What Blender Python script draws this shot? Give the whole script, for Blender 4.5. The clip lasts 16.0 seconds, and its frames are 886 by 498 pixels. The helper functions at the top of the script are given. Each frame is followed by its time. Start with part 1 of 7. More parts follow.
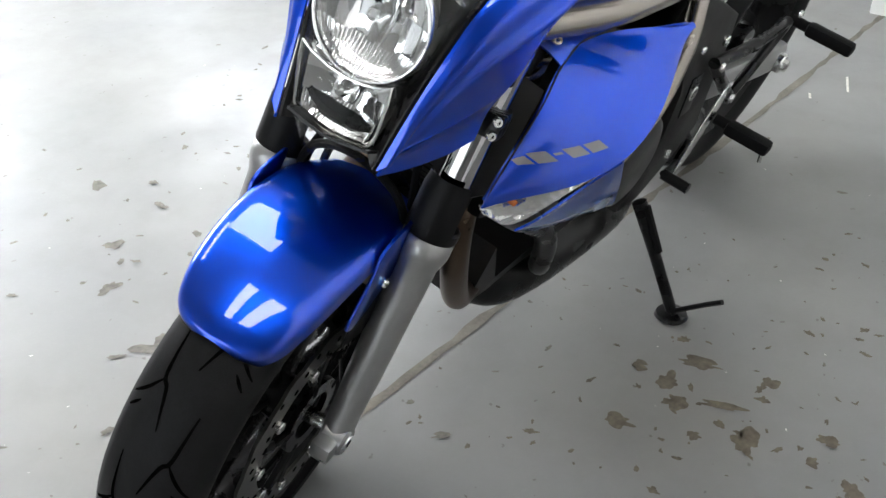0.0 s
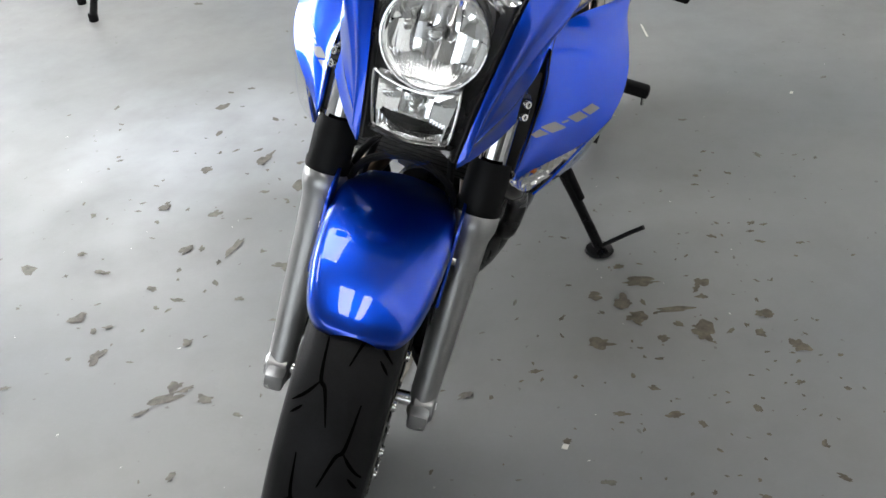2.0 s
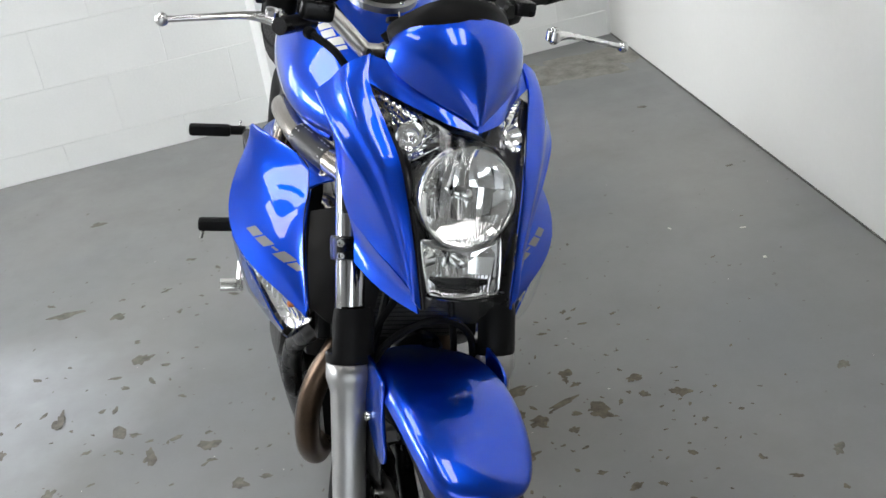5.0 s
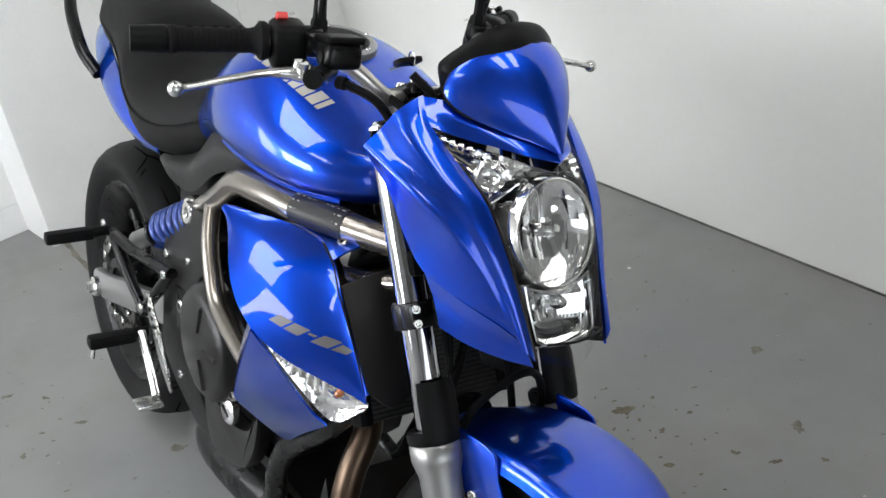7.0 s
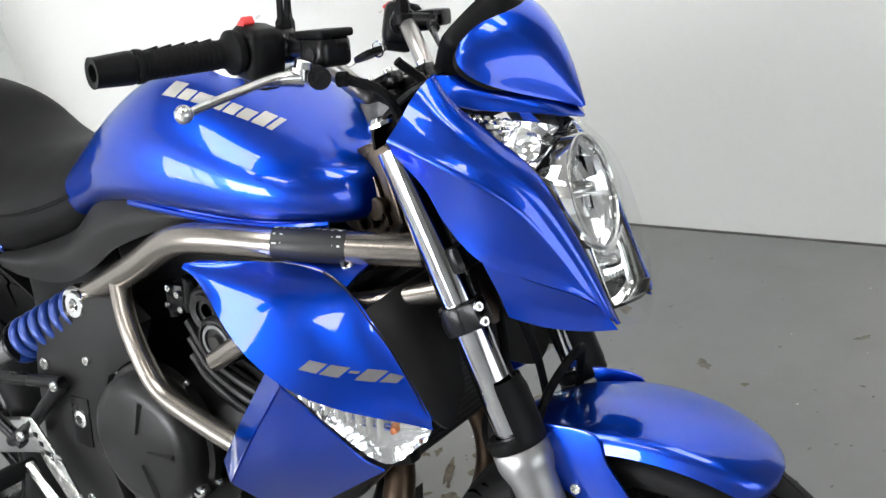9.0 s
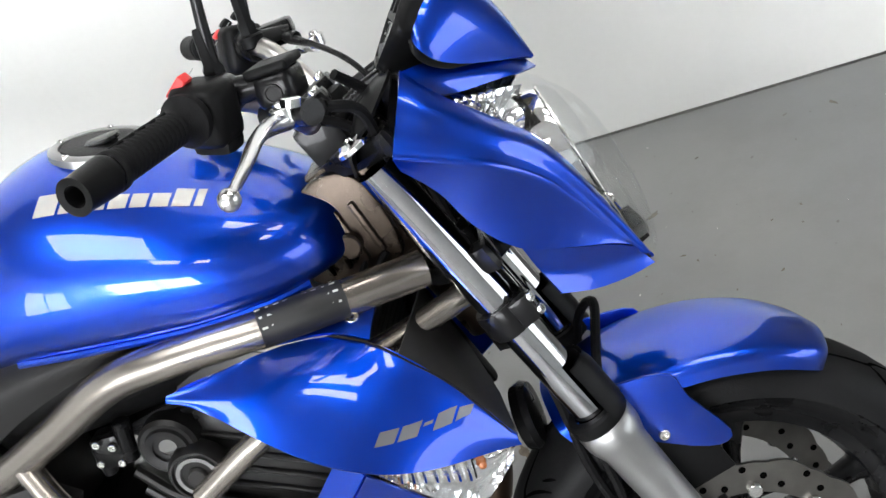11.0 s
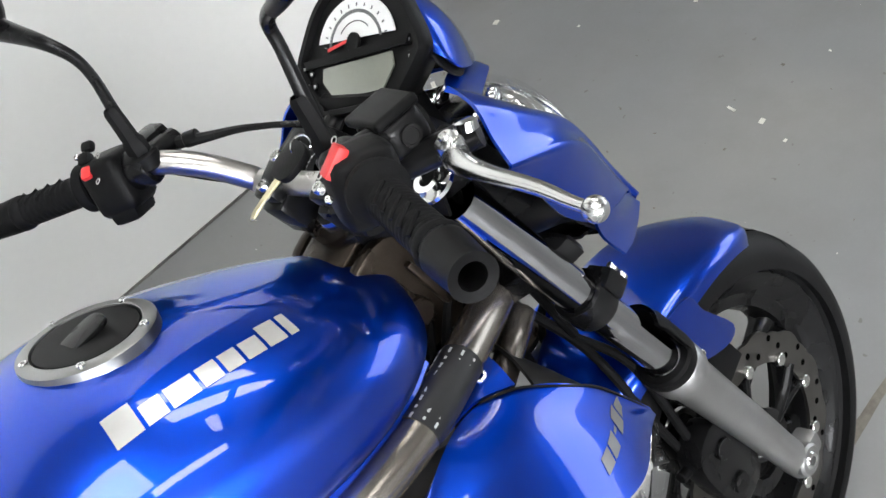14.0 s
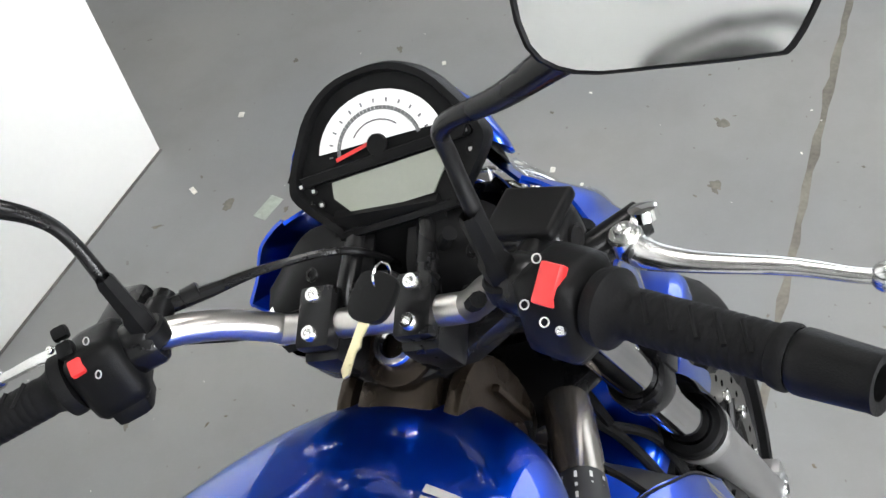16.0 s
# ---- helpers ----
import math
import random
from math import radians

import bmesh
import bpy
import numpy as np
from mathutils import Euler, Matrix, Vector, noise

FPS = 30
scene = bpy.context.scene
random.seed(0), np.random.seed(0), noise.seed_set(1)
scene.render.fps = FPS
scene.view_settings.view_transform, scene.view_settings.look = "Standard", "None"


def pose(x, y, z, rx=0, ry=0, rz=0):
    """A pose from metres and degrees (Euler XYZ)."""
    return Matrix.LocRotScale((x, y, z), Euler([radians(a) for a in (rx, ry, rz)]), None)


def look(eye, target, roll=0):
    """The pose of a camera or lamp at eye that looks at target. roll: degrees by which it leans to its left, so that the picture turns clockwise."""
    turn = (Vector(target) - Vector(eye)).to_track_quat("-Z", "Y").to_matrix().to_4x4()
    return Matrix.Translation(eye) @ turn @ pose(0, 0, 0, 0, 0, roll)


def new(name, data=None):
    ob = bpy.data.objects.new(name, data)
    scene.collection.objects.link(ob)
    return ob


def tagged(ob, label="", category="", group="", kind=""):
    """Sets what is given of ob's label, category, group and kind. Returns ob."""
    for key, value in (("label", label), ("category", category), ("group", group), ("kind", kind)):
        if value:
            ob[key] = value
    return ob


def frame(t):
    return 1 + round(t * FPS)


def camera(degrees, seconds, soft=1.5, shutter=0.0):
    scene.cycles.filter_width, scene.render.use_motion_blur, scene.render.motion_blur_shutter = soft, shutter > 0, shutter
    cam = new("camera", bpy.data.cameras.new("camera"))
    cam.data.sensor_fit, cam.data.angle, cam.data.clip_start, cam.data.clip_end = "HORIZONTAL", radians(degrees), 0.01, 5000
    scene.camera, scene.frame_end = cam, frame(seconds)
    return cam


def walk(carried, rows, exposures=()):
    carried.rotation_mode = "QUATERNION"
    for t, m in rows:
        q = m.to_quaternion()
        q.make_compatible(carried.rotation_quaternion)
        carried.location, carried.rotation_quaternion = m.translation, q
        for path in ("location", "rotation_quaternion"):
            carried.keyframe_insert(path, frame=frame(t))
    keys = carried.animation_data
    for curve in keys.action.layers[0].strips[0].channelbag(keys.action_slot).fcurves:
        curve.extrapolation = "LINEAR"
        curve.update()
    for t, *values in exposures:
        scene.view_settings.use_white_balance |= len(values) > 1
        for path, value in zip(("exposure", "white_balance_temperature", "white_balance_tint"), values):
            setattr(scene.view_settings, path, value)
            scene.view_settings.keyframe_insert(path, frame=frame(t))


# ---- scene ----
cam = camera(44.51, 16.0, soft=1.5)
PATH = [
    (0, pose(0.6961, 0.9309, 1.1617, 57.191, -1.176, 128.680)),
    (0.5, pose(0.7787, 0.8548, 1.1689, 56.452, -0.417, 123.024)),
    (1, pose(0.8758, 0.7793, 1.1747, 56.348, -0.035, 117.769)),
    (1.5, pose(0.9634, 0.7433, 1.2437, 56.265, 1.697, 114.397)),
    (2, pose(1.0663, 0.6981, 1.2585, 57.195, 3.659, 109.926)),
    (2.5, pose(1.1318, 0.6323, 1.2777, 57.641, 5.174, 104.916)),
    (3, pose(1.1650, 0.5264, 1.2695, 59.795, 5.223, 100.251)),
    (3.5, pose(1.1739, 0.4067, 1.2821, 61.276, 5.714, 95.120)),
    (4, pose(1.1781, 0.2769, 1.3070, 62.095, 6.050, 89.581)),
    (4.5, pose(1.1837, 0.1765, 1.3262, 62.726, 7.429, 84.429)),
    (7, pose(0.8873, -0.3750, 1.3374, 63.296, 10.183, 58.329)),
    (7.5, pose(0.7981, -0.4514, 1.3216, 63.310, 11.069, 52.652)),
    (8, pose(0.7197, -0.5615, 1.3321, 63.019, 11.117, 46.029)),
    (8.5, pose(0.6292, -0.6184, 1.3289, 62.180, 12.668, 40.400)),
    (9, pose(0.5314, -0.6558, 1.3141, 61.354, 14.729, 34.771)),
    (11.5, pose(-0.0229, -0.7000, 1.4279, 49.053, 21.932, -5.496)),
    (12, pose(-0.1149, -0.6834, 1.4519, 47.917, 22.436, -11.864)),
    (12.5, pose(-0.2624, -0.6179, 1.4627, 45.924, 20.780, -20.895)),
    (13, pose(-0.3730, -0.5669, 1.4853, 44.250, 19.281, -28.610)),
    (13.5, pose(-0.4742, -0.5075, 1.4815, 43.431, 17.984, -37.078)),
    (14, pose(-0.5418, -0.4362, 1.4976, 41.894, 16.213, -44.320)),
    (14.5, pose(-0.5825, -0.3751, 1.5041, 41.587, 15.280, -50.262)),
    (15, pose(-0.6070, -0.2945, 1.5121, 41.480, 13.757, -54.985)),
    (15.5, pose(-0.6246, -0.1694, 1.5002, 41.236, 11.059, -60.623)),
    (16, pose(-0.6555, -0.0816, 1.4973, 40.996, 9.378, -66.376)),
]
# the camera's own exposure drifts a little along the way
EXPO = [(0.0, 0.20), (1.0, 0.16), (2.0, -0.07), (2.5, -0.09), (3.5, -0.12), (4.5, -0.24), (7.0, -0.26), (8.0, 0.05), (9.0, 0.12), (11.5, 0.16), (13.0, 0.00), (14.5, 0.10), (15.5, 0.30), (16.0, 0.36)]
walk(cam, PATH, EXPO)

# ---- light ----
world = bpy.data.worlds.new("world")
scene.world = world
world.use_nodes = True
_nt = world.node_tree
_sky = _nt.nodes.new("ShaderNodeTexSky")
_sky.sky_type = "NISHITA"
_sky.sun_disc = False
_sky.sun_elevation = radians(38)
_sky.sun_rotation = radians(120)
_nt.links.new(_sky.outputs[0], _nt.nodes["Background"].inputs[0])
_nt.nodes["Background"].inputs[1].default_value = 0.10


def area_lamp(name, m, sx, sy, watts, color):
    d = bpy.data.lights.new(name, "AREA")
    d.shape, d.size, d.size_y, d.energy, d.color = "RECTANGLE", sx, sy, watts, color
    ob = new(name, d)
    ob.matrix_world = m
    return ob


DAY = (0.93, 0.945, 1.0)
WARM = (1.0, 0.965, 0.95)
# daylight in the two windows of the right and back walls
area_lamp("window_light", look((-1.2, -4.62, 2.05), (-1.0, 0.0, 0.6)), 3.1, 1.5, 64, DAY)
area_lamp("window_light", look((-2.36, -2.75, 1.45), (0.0, -1.2, 0.3)), 1.3, 1.3, 5.0, DAY)

# ---- materials ----
def mat(name, base, rough=0.5, metal=0.0, coat=0.0, var=0.12, scale=12.0, bump=0.0, bscale=250.0, rvar=0.08, fine=0.5, spec=0.5, coat_rough=0.03):
    m = bpy.data.materials.new(name)
    m.use_nodes = True
    nt = m.node_tree
    p = nt.nodes["Principled BSDF"]
    co = nt.nodes.new("ShaderNodeTexCoord")
    n1 = nt.nodes.new("ShaderNodeTexNoise")
    n1.inputs["Scale"].default_value, n1.inputs["Detail"].default_value = scale, 6.0
    n2 = nt.nodes.new("ShaderNodeTexNoise")
    n2.inputs["Scale"].default_value, n2.inputs["Detail"].default_value = bscale, 3.0
    for n in (n1, n2):
        nt.links.new(co.outputs["Object"], n.inputs["Vector"])
    mx = nt.nodes.new("ShaderNodeMix")
    mx.data_type = "FLOAT"
    mx.inputs["Factor"].default_value = fine * 0.5
    nt.links.new(n1.outputs["Fac"], mx.inputs[2])
    nt.links.new(n2.outputs["Fac"], mx.inputs[3])
    ramp = nt.nodes.new("ShaderNodeValToRGB")
    e = ramp.color_ramp.elements
    e[0].position, e[1].position = 0.32, 0.68
    e[0].color = (*[c * (1 - var) for c in base], 1)
    e[1].color = (*[min(1.0, c * (1 + var)) for c in base], 1)
    nt.links.new(mx.outputs[0], ramp.inputs[0])
    nt.links.new(ramp.outputs[0], p.inputs["Base Color"])
    rr = nt.nodes.new("ShaderNodeMapRange")
    rr.inputs[3].default_value, rr.inputs[4].default_value = max(0.02, rough - rvar), min(1.0, rough + rvar)
    nt.links.new(n1.outputs["Fac"], rr.inputs[0])
    nt.links.new(rr.outputs[0], p.inputs["Roughness"])
    p.inputs["Metallic"].default_value = metal
    p.inputs["Coat Weight"].default_value = coat
    p.inputs["Coat Roughness"].default_value = coat_rough
    p.inputs["Specular IOR Level"].default_value = spec
    if bump:
        b = nt.nodes.new("ShaderNodeBump")
        b.inputs["Strength"].default_value = bump
        b.inputs["Distance"].default_value = 0.002
        nt.links.new(n2.outputs["Fac"], b.inputs["Height"])
        nt.links.new(b.outputs[0], p.inputs["Normal"])
    return m


def glass(name):
    """Thin clear plastic: see-through, with a sheen at grazing angles."""
    m = bpy.data.materials.new(name)
    m.use_nodes = True
    nt = m.node_tree
    nt.nodes.remove(nt.nodes["Principled BSDF"])
    clear = nt.nodes.new("ShaderNodeBsdfTransparent")
    clear.inputs[0].default_value = (0.985, 0.988, 0.988, 1)
    sheen = nt.nodes.new("ShaderNodeBsdfGlossy")
    sheen.inputs["Roughness"].default_value = 0.03
    lw = nt.nodes.new("ShaderNodeLayerWeight")
    lw.inputs[0].default_value = 0.12
    fr = nt.nodes.new("ShaderNodeMapRange")
    fr.inputs[3].default_value, fr.inputs[4].default_value = 0.02, 0.20
    nt.links.new(lw.outputs["Facing"], fr.inputs[0])
    mx = nt.nodes.new("ShaderNodeMixShader")
    nt.links.new(fr.outputs[0], mx.inputs[0])
    nt.links.new(clear.outputs[0], mx.inputs[1])
    nt.links.new(sheen.outputs[0], mx.inputs[2])
    nt.links.new(mx.outputs[0], nt.nodes["Material Output"].inputs[0])
    return m


def glow(name, color, strength):
    m = bpy.data.materials.new(name)
    m.use_nodes = True
    p = m.node_tree.nodes["Principled BSDF"]
    p.inputs["Base Color"].default_value = (*color, 1)
    p.inputs["Emission Color"].default_value = (*color, 1)
    p.inputs["Emission Strength"].default_value = strength
    return m


M_BLUE = mat("candy_blue_paint", (0.0018, 0.048, 0.49), 0.33, 0.97, 1.0, 0.10, 3.0, 0.04, 1800.0, 0.04, coat_rough=0.012)
_p = M_BLUE.node_tree.nodes["Principled BSDF"]
_p.inputs["Coat IOR"].default_value = 1.52
_p.inputs["Specular Tint"].default_value = (0.06, 0.60, 1.0, 1.0)
M_SILVER = mat("silver_paint", (0.33, 0.33, 0.325), 0.38, 0.85, 0.0, 0.08, 30.0, 0.05, 900.0)
M_FRAME = mat("frame_metal", (0.28, 0.255, 0.228), 0.24, 0.9, 0.0, 0.06, 9.0, 0.04, 700.0)
M_CHROME = mat("chrome", (0.82, 0.82, 0.82), 0.08, 1.0, 0.0, 0.05, 20.0, 0.0, 300.0, 0.04)
M_ALU = mat("polished_aluminium", (0.72, 0.72, 0.70), 0.25, 1.0, 0.0, 0.08, 30.0, 0.05, 600.0)
M_BLACK = mat("black_plastic", (0.005, 0.005, 0.0052), 0.42, 0.0, 0.0, 0.2, 30.0, 0.12, 900.0, spec=0.10)
M_SATIN = mat("satin_black_metal", (0.006, 0.006, 0.0063), 0.28, 0.0, 0.15, 0.2, 20.0, 0.05, 600.0, spec=0.14)
M_RUBBER = mat("rubber", (0.006, 0.006, 0.0063), 0.62, 0.0, 0.0, 0.25, 40.0, 0.2, 700.0, spec=0.09)
M_TYRE = mat("tyre_rubber", (0.0075, 0.0075, 0.0078), 0.50, 0.0, 0.0, 0.3, 14.0, 0.15, 500.0, spec=0.10)
M_GROOVE = mat("tyre_groove", (0.002, 0.002, 0.002), 0.95, 0.0, 0.0, 0.2, 40.0, spec=0.0)
M_GREY = mat("grey_plastic", (0.0115, 0.0112, 0.0112), 0.45, 0.0, 0.0, 0.2, 14.0, 0.12, 800.0, spec=0.2)
M_PANEL = mat("dark_grey_panel", (0.019, 0.0185, 0.018), 0.45, 0.0, 0.0, 0.2, 14.0, 0.12, 800.0, spec=0.2)
M_ENGINE = mat("engine_black_paint", (0.0085, 0.0082, 0.0080), 0.33, 0.0, 0.0, 0.3, 25.0, 0.10, 500.0, spec=0.30)
M_SEAT = mat("black_vinyl", (0.0095, 0.0094, 0.0094), 0.5, 0.0, 0.0, 0.2, 12.0, 0.35, 900.0, spec=0.09)
M_BRONZE = mat("heat_tinted_steel", (0.080, 0.054, 0.036), 0.30, 0.8, 0.0, 0.35, 14.0, 0.05, 500.0)
M_DISC = mat("brake_disc_steel", (0.155, 0.149, 0.138), 0.33, 1.0, 0.0, 0.15, 40.0, 0.05, 900.0)
M_SPRING = mat("blue_spring_paint", (0.010, 0.040, 0.22), 0.35, 0.3, 0.4, 0.15, 20.0)
M_RED = mat("red_plastic", (0.62, 0.03, 0.03), 0.4, 0.0, 0.0, 0.1, 40.0)
M_DECAL = mat("silver_decal", (0.52, 0.52, 0.50), 0.35, 0.55, 0.3, 0.06, 60.0)
M_DULLDECAL = mat("dull_silver_decal", (0.20, 0.20, 0.21), 0.38, 0.75, 0.2, 0.06, 60.0)
M_LABEL = mat("black_label", (0.007, 0.007, 0.007), 0.5, 0.0, 0.0, 0.2, 60.0)
M_PRINT = mat("pale_print", (0.45, 0.45, 0.43), 0.6, 0.0, 0.0, 0.1, 60.0)
M_REFL = mat("lamp_reflector", (0.97, 0.97, 0.97), 0.06, 0.95, 0.0, 0.03, 20.0, 0.0, 300.0, 0.03)


def facet_bump(m, scale, strength, distance):
    """Small mirror facets, as moulded into a lamp's reflector."""
    nt = m.node_tree
    co = nt.nodes.new("ShaderNodeTexCoord")
    v = nt.nodes.new("ShaderNodeTexVoronoi")
    v.inputs["Scale"].default_value = scale
    b = nt.nodes.new("ShaderNodeBump")
    b.inputs["Strength"].default_value, b.inputs["Distance"].default_value = strength, distance
    nt.links.new(co.outputs["Object"], v.inputs["Vector"])
    nt.links.new(v.outputs["Distance"], b.inputs["Height"])
    nt.links.new(b.outputs[0], nt.nodes["Principled BSDF"].inputs["Normal"])


M_FACET = mat("small_lamp_reflector", (0.80, 0.80, 0.80), 0.10, 0.95, 0.0, 0.03, 20.0, 0.0, 300.0, 0.03)
facet_bump(M_FACET, 80.0, 0.35, 0.005)
M_GLASS = glass("clear_lens")
M_ORANGE = mat("orange_bulb", (0.42, 0.12, 0.03), 0.25, 0.0, 0.4, 0.1, 60.0)
M_DIAL = mat("white_dial", (0.74, 0.74, 0.72), 0.5, 0.0, 0.0, 0.04, 40.0)
M_DIALMARK = mat("grey_dial_print", (0.13, 0.13, 0.13), 0.5, 0.0, 0.0, 0.1, 60.0)
M_LCD = mat("lcd_grey_green", (0.22, 0.23, 0.19), 0.22, 0.0, 0.6, 0.06, 10.0)
M_BRASS = mat("key_brass", (0.62, 0.56, 0.36), 0.3, 1.0, 0.0, 0.1, 60.0)
M_CORE = mat("radiator_core", (0.06, 0.06, 0.058), 0.5, 0.5, 0.0, 0.3, 90.0, 0.5, 500.0)
M_WALL = mat("white_wall_paint", (0.80, 0.81, 0.79), 0.55, 0.0, 0.0, 0.05, 2.5, 0.25, 120.0)
M_BOARD = mat("white_board_paint", (0.82, 0.82, 0.79), 0.45, 0.0, 0.0, 0.03, 1.2, 0.06, 60.0)
M_MORTAR = mat("painted_joint", (0.77, 0.78, 0.76), 0.7, 0.0, 0.0, 0.1, 8.0)
M_DULLGREY = mat("dull_grey_paint", (0.30, 0.29, 0.27), 0.8, 0.0, 0.0, 0.05, 2.0)
M_TUBE = glow("lamp_diffuser", (1.0, 0.98, 0.96), 10.5)
M_SKYPANE = glow("daylight_pane", (0.94, 0.96, 1.0), 16.0)
M_ROOFPANE = glow("rooflight_pane", (0.95, 0.97, 1.0), 9.0)
M_DIMPANE = glow("shaded_daylight_pane", (0.95, 0.97, 1.0), 7.5)


def floor_material():
    m = bpy.data.materials.new("painted_concrete_floor")
    m.use_nodes = True
    nt = m.node_tree
    p = nt.nodes["Principled BSDF"]
    co = nt.nodes.new("ShaderNodeTexCoord")

    def noise_node(scale, detail=6.0, rough=0.55):
        n = nt.nodes.new("ShaderNodeTexNoise")
        n.inputs["Scale"].default_value, n.inputs["Detail"].default_value, n.inputs["Roughness"].default_value = scale, detail, rough
        nt.links.new(co.outputs["Object"], n.inputs["Vector"])
        return n

    def ramp(src, a, b, ca, cb):
        r = nt.nodes.new("ShaderNodeValToRGB")
        r.color_ramp.elements[0].position, r.color_ramp.elements[1].position = a, b
        r.color_ramp.elements[0].color, r.color_ramp.elements[1].color = (*ca, 1), (*cb, 1)
        nt.links.new(src, r.inputs[0])
        return r

    def mix(f, a, b):
        x = nt.nodes.new("ShaderNodeMix")
        x.data_type = "RGBA"
        if f is not None:
            nt.links.new(f, x.inputs["Factor"])
        nt.links.new(a, x.inputs[6])
        nt.links.new(b, x.inputs[7])
        return x.outputs[2]

    big = noise_node(1.5, 2.0, 0.4)
    fine = noise_node(140.0, 3.0)
    speck = noise_node(42.0, 2.0, 0.5)
    base = ramp(big.outputs["Fac"], 0.25, 0.75, (0.176, 0.183, 0.189), (0.240, 0.236, 0.227))
    dust = ramp(fine.outputs["Fac"], 0.55, 0.85, (0, 0, 0), (0.12, 0.12, 0.12))
    pale = nt.nodes.new("ShaderNodeRGB")
    pale.outputs[0].default_value = (0.30, 0.295, 0.28, 1)
    dusty = mix(dust.outputs[0], base.outputs[0], pale.outputs[0])
    pit = ramp(speck.outputs["Fac"], 0.725, 0.75, (0, 0, 0), (0.7, 0.7, 0.7))
    dark = nt.nodes.new("ShaderNodeRGB")
    dark.outputs[0].default_value = (0.115, 0.108, 0.095, 1)
    col = mix(pit.outputs[0], dusty, dark.outputs[0])
    # a pale pool of window glare, painted into the floor's colour
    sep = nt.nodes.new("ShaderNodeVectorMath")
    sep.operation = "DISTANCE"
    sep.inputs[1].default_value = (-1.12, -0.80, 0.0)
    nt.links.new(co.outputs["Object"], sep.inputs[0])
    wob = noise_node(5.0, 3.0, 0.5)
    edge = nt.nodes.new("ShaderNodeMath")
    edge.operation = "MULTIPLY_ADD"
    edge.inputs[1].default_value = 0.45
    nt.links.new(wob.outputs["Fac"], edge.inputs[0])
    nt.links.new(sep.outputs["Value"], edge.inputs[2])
    glare_fac = ramp(edge.outputs[0], 0.28, 0.66, (0.75, 0.75, 0.75), (0, 0, 0))
    glare_tone = nt.nodes.new("ShaderNodeRGB")
    glare_tone.outputs[0].default_value = (0.40, 0.42, 0.44, 1)
    col = mix(glare_fac.outputs[0], col, glare_tone.outputs[0])
    cloud = noise_node(4.5, 9.0, 0.62)
    smudge = ramp(cloud.outputs["Fac"], 0.44, 0.72, (0, 0, 0), (0.34, 0.34, 0.34))
    grime = nt.nodes.new("ShaderNodeRGB")
    grime.outputs[0].default_value = (0.150, 0.146, 0.135, 1)
    col = mix(smudge.outputs[0], col, grime.outputs[0])
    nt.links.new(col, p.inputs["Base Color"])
    sheen = noise_node(7.0, 8.0, 0.65)
    gloss = nt.nodes.new("ShaderNodeMapRange")
    gloss.inputs[1].default_value, gloss.inputs[2].default_value = 0.3, 0.7
    gloss.inputs[3].default_value, gloss.inputs[4].default_value = 0.29, 0.50
    nt.links.new(sheen.outputs["Fac"], gloss.inputs[0])
    nt.links.new(gloss.outputs[0], p.inputs["Roughness"])
    p.inputs["Specular IOR Level"].default_value = 0.36
    b = nt.nodes.new("ShaderNodeBump")
    b.inputs["Strength"].default_value, b.inputs["Distance"].default_value = 0.07, 0.002
    nt.links.new(fine.outputs["Fac"], b.inputs["Height"])
    nt.links.new(b.outputs[0], p.inputs["Normal"])
    return m


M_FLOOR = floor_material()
M_BARE = mat("bare_stained_concrete", (0.112, 0.094, 0.067), 0.75, 0.0, 0.0, 0.45, 45.0, 0.4, 160.0)
M_JOINT = mat("dirty_floor_joint", (0.140, 0.128, 0.106), 0.8, 0.0, 0.0, 0.5, 9.0, 0.4, 120.0)
M_CHIP = mat("pale_debris", (0.62, 0.60, 0.55), 0.7, 0.0, 0.0, 0.2, 60.0)
M_SCUFF = mat("scuffed_bare_concrete", (0.128, 0.117, 0.098), 0.7, 0.0, 0.0, 0.4, 45.0, 0.4, 160.0)
M_TAPE = mat("faded_tape", (0.30, 0.33, 0.29), 0.5, 0.0, 0.0, 0.15, 60.0)
M_LEDGE = mat("rough_ledge_concrete", (0.25, 0.24, 0.215), 0.85, 0.0, 0.0, 0.35, 14.0, 0.6, 90.0)
M_OUT = glow("assumed_daylight", (0.90, 0.95, 1.0), 3.0)
M_CASTING = mat("brown_tinted_casting", (0.036, 0.027, 0.020), 0.28, 0.8, 0.0, 0.3, 20.0, 0.1, 400.0)
M_FOOT_SHADE = mat("painted_foot_shade", (0.12, 0.115, 0.105), 0.9, 0.0, 0.0, 0.4, 30.0)
M_STEEL = mat("hard_chromed_steel", (0.42, 0.42, 0.43), 0.05, 1.0, 0.0, 0.08, 20.0, 0.0, 300.0, 0.04)
M_RING = mat("satin_ring_metal", (0.28, 0.28, 0.276), 0.32, 1.0, 0.0, 0.08, 40.0, 0.05, 600.0)
M_BAR = mat("brushed_bar_metal", (0.52, 0.50, 0.475), 0.30, 1.0, 0.0, 0.12, 12.0, 0.05, 700.0)
M_LEVER = mat("satin_lever_aluminium", (0.60, 0.60, 0.59), 0.26, 1.0, 0.0, 0.08, 30.0, 0.05, 600.0)


# ---- mesh helpers ----
V = Vector
I4 = Matrix.Identity(4)


